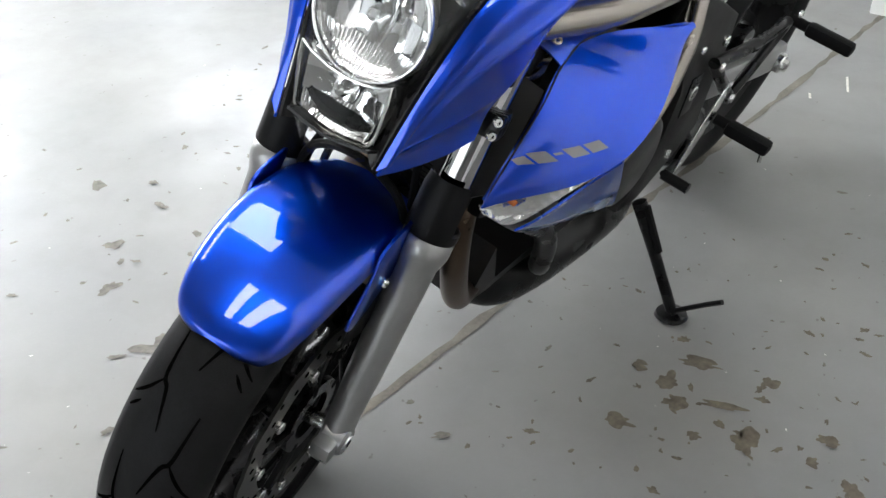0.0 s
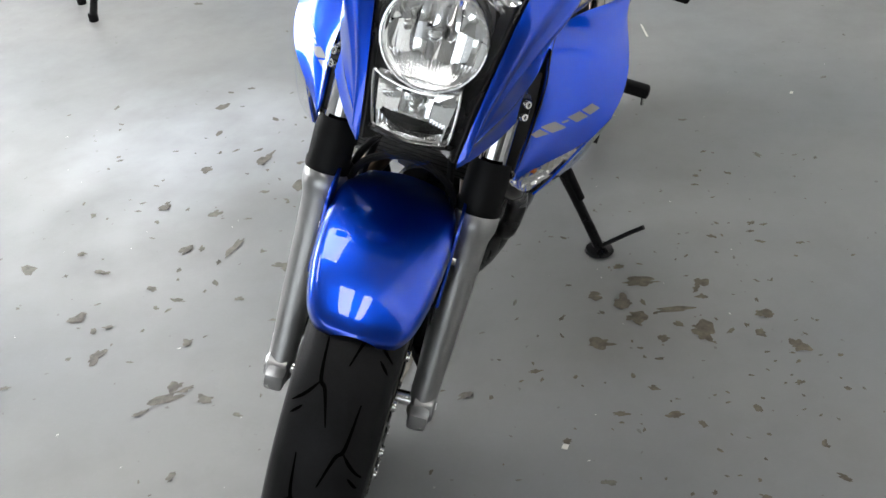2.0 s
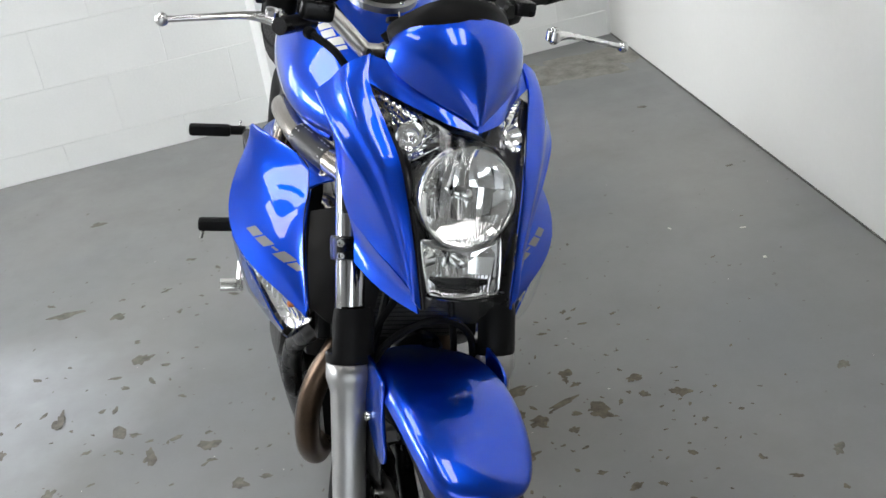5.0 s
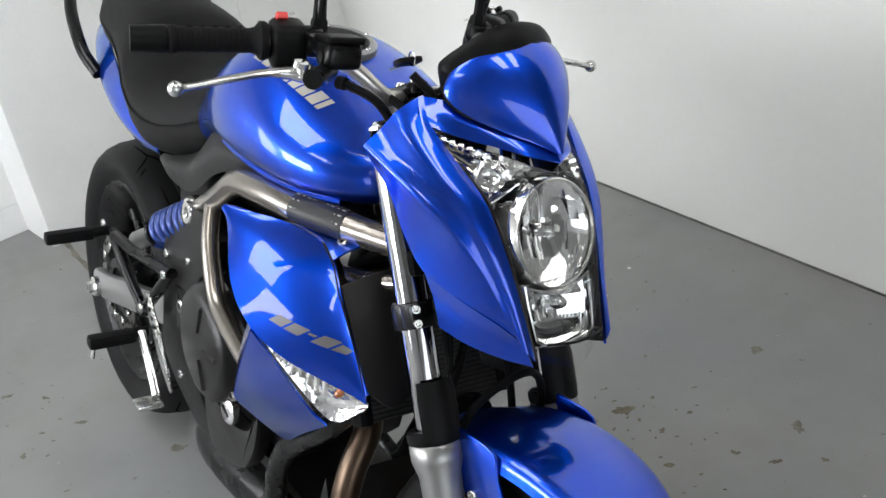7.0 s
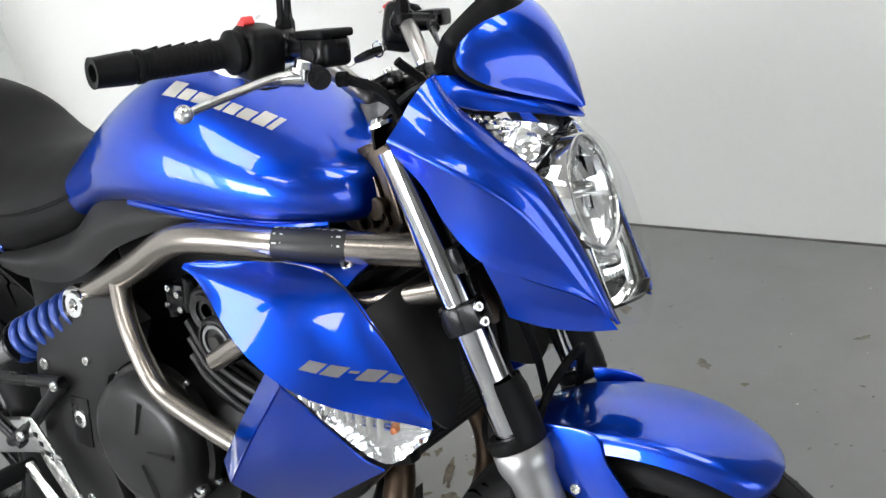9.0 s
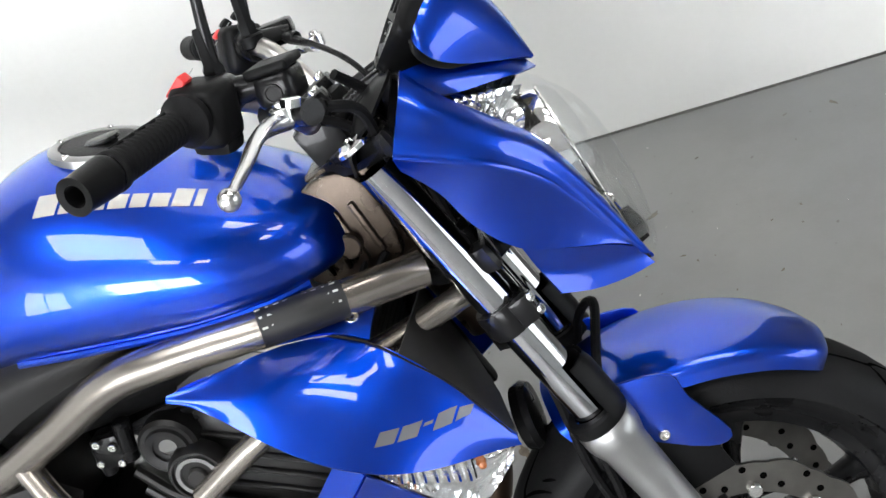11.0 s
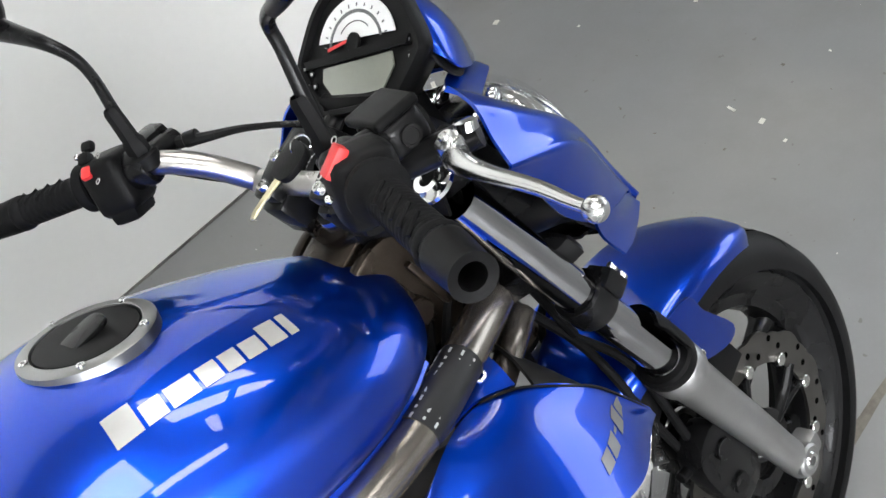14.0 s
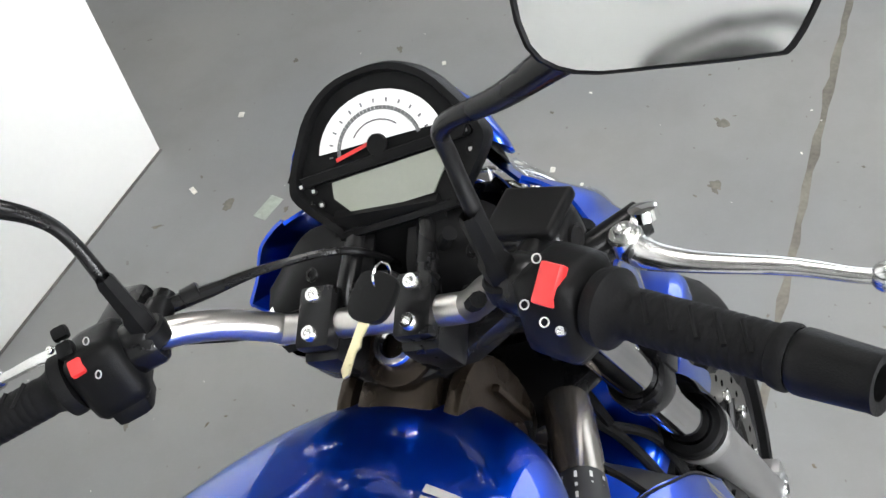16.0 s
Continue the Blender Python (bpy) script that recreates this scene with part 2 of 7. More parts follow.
def part(name, vf, material, parent=None, label="", xf=None, smooth=True, sharp=40.0):
    """Link (verts, faces) or a bmesh as one mesh object under a thing or a part."""
    me = bpy.data.meshes.new(name)
    if isinstance(vf, bmesh.types.BMesh):
        vf.to_mesh(me)
        vf.free()
    else:
        me.from_pydata([tuple(v) for v in vf[0]], [], [tuple(f) for f in vf[1]])
    if xf is not None:
        me.transform(xf)
    bm = bmesh.new()
    bm.from_mesh(me)
    bmesh.ops.remove_doubles(bm, verts=bm.verts, dist=1e-6)
    bmesh.ops.recalc_face_normals(bm, faces=bm.faces)
    bm.to_mesh(me)
    bm.free()
    me.materials.append(material)
    if smooth:
        me.shade_smooth()
        me.set_sharp_from_angle(angle=radians(sharp))
    ob = new(name, me)
    if parent is not None:
        ob.parent = parent
    if label:
        ob["label"] = label
    return ob


def join(*vfs):
    vs, fs = [], []
    for v, f in vfs:
        k = len(vs)
        vs += list(v)
        fs += [[i + k for i in q] for q in f]
    return vs, fs


def moved(vf, m):
    return [m @ V(v) for v in vf[0]], vf[1]


def mirrored(vf):
    return [V((v[0], -v[1], v[2])) for v in vf[0]], [list(reversed(f)) for f in vf[1]]


def spline(pts, n=8):
    """Catmull-Rom through the points, n steps a span. Works on tuples of any length."""
    p = [np.array(q, float) for q in pts]
    p = [2 * p[0] - p[1]] + p + [2 * p[-1] - p[-2]]
    out = []
    for i in range(1, len(p) - 2):
        for k in range(n):
            t = k / n
            a, b, c, d = p[i - 1], p[i], p[i + 1], p[i + 2]
            out.append(0.5 * (2 * b + (c - a) * t + (2 * a - 5 * b + 4 * c - d) * t * t + (3 * b - a - 3 * c + d) * t ** 3))
    out.append(p[-2])
    return out


def loft(rings, caps=True, closed=True):
    n = len(rings[0])
    vs = [V(v) for r in rings for v in r]
    fs = []
    for i in range(len(rings) - 1):
        for j in range(n if closed else n - 1):
            k = (j + 1) % n
            fs.append([i * n + j, i * n + k, (i + 1) * n + k, (i + 1) * n + j])
    if caps and closed:
        fs.append(list(reversed(range(n))))
        fs.append([(len(rings) - 1) * n + j for j in range(n)])
    return vs, fs


def tube(pts, r, n=14, steps=8, caps=True):
    """A round tube along a smooth path; r: one radius or one for each point."""
    rr = r if isinstance(r, (list, tuple)) else [r] * len(pts)
    path = spline([(*p, q) for p, q in zip(pts, rr)], steps) if len(pts) > 2 and steps > 1 else [np.array((*p, q)) for p, q in zip(pts, rr)]
    rings, u = [], None
    for i, p in enumerate(path):
        a, b = path[max(i - 1, 0)][:3], path[min(i + 1, len(path) - 1)][:3]
        d = V(b - a).normalized()
        if u is None:
            u = d.orthogonal().normalized()
        u = (u - d * u.dot(d)).normalized()
        w = d.cross(u)
        c = V(p[:3])
        rings.append([c + (u * math.cos(2 * math.pi * j / n) + w * math.sin(2 * math.pi * j / n)) * p[3] for j in range(n)])
    return loft(rings, caps)


def lathe(profile, n=40, origin=(0, 0, 0), axis=(0, 1, 0), closed=False, caps=False):
    """Revolve (radius, height) pairs round an axis."""
    ax = V(axis).normalized()
    u = ax.orthogonal().normalized()
    w = ax.cross(u)
    o = V(origin)
    rings = []
    for j in range(n):
        a = 2 * math.pi * j / n
        d = u * math.cos(a) + w * math.sin(a)
        rings.append([o + d * r + ax * h for r, h in profile])
    m = len(profile)
    vs = [v for r in rings for v in r]
    fs = []
    for j in range(n):
        k = (j + 1) % n
        for i in range(m if closed else m - 1):
            q = (i + 1) % m
            fs.append([j * m + i, j * m + q, k * m + q, k * m + i])
    if caps:
        fs.append([j * m for j in range(n)])
        fs.append([j * m + m - 1 for j in range(n)])
    return vs, fs


def disc(r, h, n=24, origin=(0, 0, 0), axis=(0, 0, 1), bev=0.15):
    """A short solid cylinder with rounded rims, from origin along axis."""
    b = min(r, h) * bev
    return lathe([(0.0001, 0), (r - b, 0), (r, b), (r, h - b), (r - b, h), (0.0001, h)], n, origin, axis)


def net(ctrl, nu=8, nv=8, thick=0.003, fair=None):
    """A smooth panel through a small control net, given a thickness along its normals; fair: degrees, across and along, of an even surface laid through it."""
    rows = [spline(r, nv) for r in ctrl]
    grid = list(zip(*[spline(c, nu) for c in zip(*rows)]))
    g = np.array(grid)          # [v][u][3]
    a, b = g.shape[:2]
    if fair:
        pv = np.polynomial.chebyshev.chebvander(np.linspace(-1, 1, a), fair[1])
        pu = np.polynomial.chebyshev.chebvander(np.linspace(-1, 1, b), fair[0])
        base = np.einsum("ik,jl->ijkl", pv, pu).reshape(a * b, -1)
        g = (base @ np.linalg.lstsq(base, g.reshape(-1, 3), rcond=None)[0]).reshape(a, b, 3)
    du, dv = np.gradient(g, axis=1), np.gradient(g, axis=0)
    nn = np.cross(du, dv)
    nn /= np.maximum(np.linalg.norm(nn, axis=2, keepdims=True), 1e-9)
    vs = [V(p) for p in g.reshape(-1, 3)] + [V(p) for p in (g + nn * thick).reshape(-1, 3)]
    fs, k = [], a * b
    for i in range(a - 1):
        for j in range(b - 1):
            q = [i * b + j, i * b + j + 1, (i + 1) * b + j + 1, (i + 1) * b + j]
            fs.append(q)
            fs.append([x + k for x in reversed(q)])
    rim = [j for j in range(b)] + [i * b + b - 1 for i in range(1, a)] + [(a - 1) * b + j for j in range(b - 2, -1, -1)] + [i * b for i in range(a - 2, 0, -1)]
    for x, y in zip(rim, rim[1:] + rim[:1]):
        fs.append([y, x, x + k, y + k])
    return vs, fs


def sheet(ctrl, nu=8, nv=8):
    """The outer face alone of such a panel, for thin clear covers."""
    vs, fs = net(ctrl, nu, nv, 0.001)
    n = len(vs) // 2
    return vs[:n], [f for f in fs if max(f) < n]


def rbox(size, m=I4, bev=0.004, seg=2):
    bm = bmesh.new()
    bmesh.ops.create_cube(bm, size=1.0)
    bmesh.ops.scale(bm, vec=size, verts=bm.verts)
    if bev:
        bmesh.ops.bevel(bm, geom=list(bm.edges), offset=bev, segments=seg, profile=0.6, affect="EDGES")
    bm.verts.index_update()
    r = [m @ v.co for v in bm.verts], [[v.index for v in f.verts] for f in bm.faces]
    bm.free()
    return r


def prism(outline, h, m=I4, bev=0.003, seg=2):
    """A plate: a 2D outline in the local xy plane, raised by h, with rounded rims."""
    bm = bmesh.new()
    vs = [bm.verts.new((x, y, 0)) for x, y in outline]
    f = bm.faces.new(vs)
    r = bmesh.ops.extrude_face_region(bm, geom=[f])
    bmesh.ops.translate(bm, vec=(0, 0, h), verts=[v for v in r["geom"] if isinstance(v, bmesh.types.BMVert)])
    bmesh.ops.recalc_face_normals(bm, faces=bm.faces)
    if bev:
        es = [e for e in bm.edges if abs(e.verts[0].co.z - e.verts[1].co.z) < 1e-6]
        bmesh.ops.bevel(bm, geom=es, offset=bev, segments=seg, profile=0.6, affect="EDGES")
    bm.verts.index_update()
    out = [m @ v.co for v in bm.verts], [[v.index for v in g.verts] for g in bm.faces]
    bm.free()
    return out


def frame_at(o, x, z):
    """A matrix with its origin at o, its x axis along x and its z axis near z."""
    x = V(x).normalized()
    z = V(z)
    z = (z - x * z.dot(x)).normalized()
    y = z.cross(x)
    return Matrix(((x.x, y.x, z.x, o[0]), (x.y, y.y, z.y, o[1]), (x.z, y.z, z.z, o[2]), (0, 0, 0, 1)))


def side_plane(y, out=-1):
    """Local xy -> the bike's x and z at a side plane y; the plate rises outwards."""
    if out < 0:
        return Matrix(((1, 0, 0, 0), (0, 0, -1, y), (0, 1, 0, 0), (0, 0, 0, 1)))
    return Matrix(((1, 0, 0, 0), (0, 0, 1, y), (0, 1, 0, 0), (0, 0, 0, 1)))


def bolt(o, axis, r=0.006, h=0.005):
    """A round socket-head screw."""
    return lathe([(0.0001, h * 0.35), (r * 0.5, h * 0.35), (r * 0.5, h), (r * 0.85, h), (r, h * 0.75), (r, 0)], 12, o, axis)


def smooth_outline(pts, n=5):
    q = list(pts) + [pts[0], pts[1], pts[2]]
    s = spline(q, n)
    return [tuple(p) for p in s[n:n + n * len(pts)]]


# ---- the room ----
def slab(name, x0, x1, y0, y1, z0, z1, material, label, category, bev=0.0):
    ob = part(name, rbox((x1 - x0, y1 - y0, z1 - z0), Matrix.Translation(((x0 + x1) / 2, (y0 + y1) / 2, (z0 + z1) / 2)), bev), material, smooth=False)
    return tagged(ob, label, category, kind="structure")


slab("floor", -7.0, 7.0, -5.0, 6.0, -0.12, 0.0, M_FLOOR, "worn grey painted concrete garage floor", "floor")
slab("ceiling", -7.0, 7.0, -5.0, 6.0, 3.1, 3.25, M_DULLGREY, "plain dull grey garage ceiling", "ceiling")
PART_Y = 1.385
slab("wall_partition", -3.2, 0.545, PART_Y, PART_Y + 0.11, 0.0, 3.1, M_BOARD, "smooth white painted partition wall with a free end", "wall", 0.003)
# shadow line at the partition's foot, put in as a thin dark strip
tagged(part("trim", rbox((3.745, 0.004, 0.005), Matrix.Translation((-1.3275, PART_Y - 0.002, 0.0025)), 0.001), M_FOOT_SHADE), "thin dark strip standing in for shadow along the foot of the partition", "trim", kind="structure")
slab("wall_right_low", -3.2, 7.0, -4.9, -4.7, 0.0, 1.25, M_WALL, "white painted wall under a window", "wall")
slab("wall_right_top", -3.2, 7.0, -4.9, -4.7, 2.85, 3.1, M_WALL, "white painted wall over a window", "wall")
slab("wall_right_pier_1", -3.2, -2.8, -4.9, -4.7, 1.25, 2.85, M_WALL, "white painted wall beside a window", "wall")
slab("wall_right_pier_2", 0.4, 7.0, -4.9, -4.7, 1.25, 2.85, M_WALL, "white painted wall beside a window", "wall")
# unseen opening with a glowing sheet beyond, added to brighten the bike's front
DOOR = (-3.7, 2.1, 2.45)
slab("wall_front_1", 6.8, 7.0, -4.7, DOOR[0], 0.0, 3.1, M_WALL, "white painted garage wall", "wall")
slab("wall_front_2", 6.8, 7.0, DOOR[1], 6.0, 0.0, 3.1, M_WALL, "white painted garage wall", "wall")
slab("wall_front_3", 6.8, 7.0, DOOR[0], DOOR[1], DOOR[2], 3.1, M_WALL, "white painted wall over an assumed door opening", "wall")
slab("backdrop", 8.5, 8.52, -5.0, 6.0, -0.12, 4.0, M_OUT, "glowing sheet added as daylight beyond an assumed, unseen door opening", "backdrop")
# never in view; dark grey here holds back light bounced onto the floor
slab("wall_left", -3.2, 6.8, 4.6, 4.8, 0.0, 3.1, M_DULLGREY, "plain unseen garage wall, toned dark to cut bounced light", "wall")
slab("wall_behind_partition", -3.4, -3.2, PART_Y + 0.11, 4.6, 0.0, 3.1, M_WALL, "white painted garage wall", "wall")


def window(name, m, w, h, pane):
    f = 0.05
    top = new(name)
    top.matrix_world = m
    tagged(top, "bright daylight window in a white frame", "window", kind="structure")
    for sx, sz, cx, cz in ((w, f, 0, h / 2 - f / 2), (w, f, 0, -h / 2 + f / 2), (f, h - 2 * f, -w / 2 + f / 2, 0), (f, h - 2 * f, w / 2 - f / 2, 0), (f, h - 2 * f, 0, 0)):
        part("window_frame", rbox((sx, 0.06, sz), Matrix.Translation((cx, 0, cz)), 0.004), M_BOARD, top)
    for cx in (-w / 4, w / 4):
        part("pane", rbox((w / 2 - 1.5 * f, 0.008, h - 2 * f), Matrix.Translation((cx, -0.02, cz * 0)), 0), pane, top, smooth=False)
    return top


window("window_1", pose(-1.2, -4.80, 2.05), 3.2, 1.6, M_SKYPANE)

# back wall of painted blocks, slightly askew; built along its own x axis from the corner with the partition
BW = Matrix.Translation((-3.08, 1.39, 0)) @ Matrix.Rotation(radians(-81.2), 4, "Z")
WIN2 = (3.45, 4.85, 0.80, 2.10)


def back_wall():
    L, H, T = 6.2, 3.1, 0.2
    a, b, c, d = WIN2
    pieces = [(0, a, 0, H), (b, L, 0, H), (a, b, 0, c), (a, b, d, H)]
    vf = join(*[rbox((x1 - x0, T, z1 - z0), Matrix.Translation(((x0 + x1) / 2, -T / 2 - 0.0025, (z0 + z1) / 2)), 0) for x0, x1, z0, z1 in pieces])
    w = tagged(part("wall_back", vf, M_MORTAR, smooth=False), "white painted blockwork wall", "wall", kind="structure")
    w.matrix_world = BW
    return w


wall_back = back_wall()
window("window_2", BW @ pose((WIN2[0] + WIN2[1]) / 2, -0.10, (WIN2[2] + WIN2[3]) / 2, 0, 0, 180), WIN2[1] - WIN2[0], WIN2[3] - WIN2[2], M_DIMPANE)


def ceiling_light(x, y, rz):
    top = new("ceiling_light")
    top.matrix_world = pose(x, y, 3.1, 0, 0, rz)
    tagged(top, "white ceiling light with a flat glowing diffuser", "lamp", "ceiling lights")
    part("body", rbox((1.3, 0.42, 0.05), Matrix.Translation((0, 0, -0.025)), 0.006), M_BOARD, top)
    part("diffuser", rbox((1.2, 0.36, 0.02), Matrix.Translation((0, 0, -0.055)), 0.006), M_TUBE, top, "glowing white diffuser")
    for x2 in (-0.62, 0.62):
        part("end_cap", rbox((0.03, 0.38, 0.03), Matrix.Translation((x2, 0, -0.06)), 0.003), M_BOARD, top)
    return top


def rooflight(x, y, w, d):
    """A framed translucent panel in the roof."""
    top = new("window_3")
    top.matrix_world = pose(x, y, 3.1)
    tagged(top, "bright translucent rooflight panel in the ceiling", "window", kind="structure")
    for sx, sy, cx, cy in ((w, 0.05, 0, d / 2), (w, 0.05, 0, -d / 2), (0.05, d - 0.05, -w / 2, 0), (0.05, d - 0.05, w / 2, 0)):
        part("window_frame", rbox((sx, sy, 0.05), Matrix.Translation((cx, cy, -0.025)), 0.004), M_BOARD, top)
    part("pane", rbox((w - 0.05, d - 0.05, 0.012), Matrix.Translation((0, 0, -0.012)), 0), M_ROOFPANE, top, smooth=False)
    return top


rooflight(-0.8, -0.7, 1.1, 1.3)
for cx, cy in ((0.2, -1.6), (1.15, 0.35), (1.15, 1.05)):
    ceiling_light(cx, cy, 0)
    area_lamp("tube_light", look((cx, cy, 2.98), (cx, cy, 0)), 1.2, 0.36, 0.8, WARM)


# ---- the motorcycle ----
LEAN, RAKE = 14.595, 20.0
bike = new("motorcycle")
bike.matrix_world = pose(-0.0004, 0.016, -0.0029, -LEAN, 0.535, 2.134)
tagged(bike, "metallic blue naked street motorcycle leaning on its side stand", "motorcycle")
SA = V((-math.sin(radians(RAKE)), 0, math.cos(radians(RAKE))))
S = pose(0.0013, 0.0029, -0.0027, -2.643, 0.147, 8.706)      # fork, wheel, bars and headlamp, turned to the left
OUTSET = pose(-0.0008, -0.0308, -0.0032, 0.525, 0.02, -2.2)      # how far out the side panels and frame tubes stand
FA = V((-0.0175, 0, 0.264))      # front axle
RA = V((-1.395, 0, 0.314))      # rear axle
FY = 0.107                      # half the distance of the fork legs


def fork_x(z):
    return FA.x - math.tan(radians(RAKE)) * (z - FA.z)


def fork_pt(z, y=0.0, ahead=0.0):
    return V((fork_x(z), y, z)) + V((math.cos(radians(RAKE)), 0, math.sin(radians(RAKE)))) * ahead


def both(fn):
    """Call fn(side) for the right side (-1) and the left (1)."""
    return [fn(s) for s in (-1, 1)]


def sided(vf, s):
    return vf if s < 0 else mirrored(vf)


def beside(vf, s):
    """A right-hand body part, set out from the middle, or its mirror image."""
    return sided(moved(vf, OUTSET), s)


# -- wheels --
def tyre_profile(r, w):
    h = w / 2
    rim = 0.2165
    return [(rim + 0.004, -h * 0.62), (rim + 0.012, -h * 0.80), (r - 0.050, -h * 0.98), (r - 0.038, -h), (r - 0.026, -h * 0.93), (r - 0.014, -h * 0.75),
            (r - 0.005, -h * 0.45), (r, 0), (r - 0.005, h * 0.45), (r - 0.014, h * 0.75), (r - 0.026, h * 0.93), (r - 0.038, h), (r - 0.050, h * 0.98),
            (rim + 0.012, h * 0.80), (rim + 0.004, h * 0.62)]


def tread_radius(r, w, y):
    h = w / 2
    k = min(1.0, abs(y) / h)
    return float(np.interp(k, [0, 0.45, 0.75, 0.93], [r, r - 0.005, r - 0.014, r - 0.026]))


def groove(o, r, w, pts, width):
    """A narrow tread groove: pts are (angle in degrees, y)."""
    path = spline(pts, 6)
    rows = []
    for i, p in enumerate(path):
        q = path[min(i + 1, len(path) - 1)] - path[max(i - 1, 0)]
        d = np.array([q[0] * math.pi / 180 * r, q[1]])
        d /= np.linalg.norm(d)
        nrm = np.array([-d[1], d[0]])
        taper = width * (0.35 + 0.65 * math.sin(math.pi * min(1, max(0, i / (len(path) - 1)))))
        row = []
        for s in (-0.5, 0.5):
            y = p[1] + nrm[1] * s * taper
            a = radians(p[0]) + nrm[0] * s * taper / r
            rr = tread_radius(r, w, y) + 0.0006
            row.append(o + V((math.cos(a) * rr, y, math.sin(a) * rr)))
        rows.append(row)
    return loft(rows, False, False)


def wheel(name, o, r, w, rim_half, spokes, mat_rim, xf, label):
    hub = part(name, lathe([(0.012, -0.055), (0.034, -0.055), (0.038, -0.045), (0.032, -0.02), (0.032, 0.02), (0.038, 0.045), (0.034, 0.055), (0.012, 0.055)], 32, o), mat_rim, bike, label, xf)
    k = rim_half
    part("rim", lathe([(0.222, -k), (0.226, -k + 0.003), (0.222, -k + 0.008), (0.205, -k + 0.014), (0.186, -0.020), (0.180, 0), (0.186, 0.020), (0.205, k - 0.014), (0.222, k - 0.008), (0.226, k - 0.003), (0.222, k),
                       (0.214, k - 0.004), (0.196, k - 0.022), (0.178, 0.024), (0.170, 0), (0.178, -0.024), (0.196, -k + 0.022), (0.214, -k + 0.004)], 72, o, closed=True), mat_rim, hub, xf=xf)
    for i in range(spokes):
        a = 2 * math.pi * i / spokes + 0.3
        d, t = V((math.cos(a), 0, math.sin(a))), V((-math.sin(a), 0, math.cos(a)))
        rings = []
        for q, hw, hy in ((0.028, 0.014, 0.020), (0.07, 0.010, 0.015), (0.13, 0.010, 0.013), (0.165, 0.015, 0.014), (0.178, 0.024, 0.018)):
            rings.append([o + d * q + t * (hw * math.copysign(abs(math.cos(b)) ** 0.7, math.cos(b))) + V((0, 1, 0)) * (hy * math.copysign(abs(math.sin(b)) ** 0.7, math.sin(b))) for b in [2 * math.pi * j / 12 for j in range(12)]])
        part("spoke", loft(rings), mat_rim, hub, xf=xf)
    part("tyre", lathe(tyre_profile(r, w), 96, o), M_TYRE, hub, "worn black road tyre", xf)
    gs = []
    n = 22
    for i in range(n):
        a = 360 * i / n
        s = 1 if i % 2 else -1
        gs.append(groove(o, r, w, [(a, s * 0.004), (a + 9, s * w * 0.13), (a + 12, s * w * 0.20), (a + 24, s * w * 0.24)], 0.0052))
        gs.append(groove(o, r, w, [(a + 11, s * w * 0.19), (a + 7, s * w * 0.30), (a + 4, s * w * 0.42)], 0.0045))
        gs.append(groove(o, r, w, [(a + 20, -s * w * 0.30), (a + 17, -s * w * 0.40)], 0.004))
    part("tread_groove", join(*gs), M_GROOVE, hub, "moulded tread grooves", xf)
    return hub


def brake_disc(hub, o, y, r, inner, xf, out):
    n, m = 240, 0.0045
    outer, petals = [], 12
    for j in range(n):
        a = 2 * math.pi * j / n
        k = math.cos(a * petals)
        outer.append((r + 0.004 * (k if k > -0.4 else -0.4 - (k + 0.4) * 0.6), a))
    def pt(rr, a, yy):
        return o + V((math.cos(a) * rr, yy, math.sin(a) * rr))
    bands = [inner, inner + (r - inner) * 0.35, inner + (r - inner) * 0.7, None]
    vs, fs = [], []
    for yy in (y - m / 2, y + m / 2):
        for b in bands:
            for rr, a in outer:
                vs.append(pt(rr if b is None else b, a, yy))
    nb = len(bands)
    for s in range(2):
        for b in range(nb - 1):
            for j in range(n):
                k = (j + 1) % n
                p = s * nb * n
                fs.append([p + b * n + j, p + b * n + k, p + (b + 1) * n + k, p + (b + 1) * n + j])
    for b in (0, nb - 1):
        for j in range(n):
            k = (j + 1) % n
            fs.append([b * n + j, b * n + k, nb * n + b * n + k, nb * n + b * n + j])
    part("brake_disc", (vs, fs), M_DISC, hub, "drilled petal brake disc of worn steel", xf)
    holes = []
    for i in range(36):
        a = 2 * math.pi * i / 36
        rr = inner + (r - inner) * (0.30 + 0.25 * (i % 3))
        for sg in (-1, 1):
            holes.append(disc(0.0042, 0.0006, 10, pt(rr, a, y + sg * m / 2), (0, sg, 0), 0.1))
    tagged(part("vent_hole", join(*holes), M_GROOVE, hub, "drilled vent holes", xf), kind="stuff")
    arms = []
    for i in range(5):
        a = 2 * math.pi * i / 5 + 0.2
        for da in (-0.16, 0.16):
            part("carrier_arm", tube([pt(0.045, a, y), pt(0.085, a + da * 0.5, y), pt(inner + 0.006, a + da, y)], 0.006, 8, 4), M_SATIN, hub, xf=xf)
    arms.append(lathe([(0.035, y - 0.004), (0.055, y - 0.004), (0.055, y + 0.004), (0.035, y + 0.004)], 32, o, closed=True))
    part("disc_carrier", join(*arms), M_SATIN, hub, xf=xf)
    for i in range(10):
        a = 2 * math.pi * i / 10 + 0.04
        part("rotor_button", disc(0.0085, 0.007, 12, pt(inner + 0.004, a, y + out * 0.002), (0, out, 0)), M_ALU, hub, xf=xf)


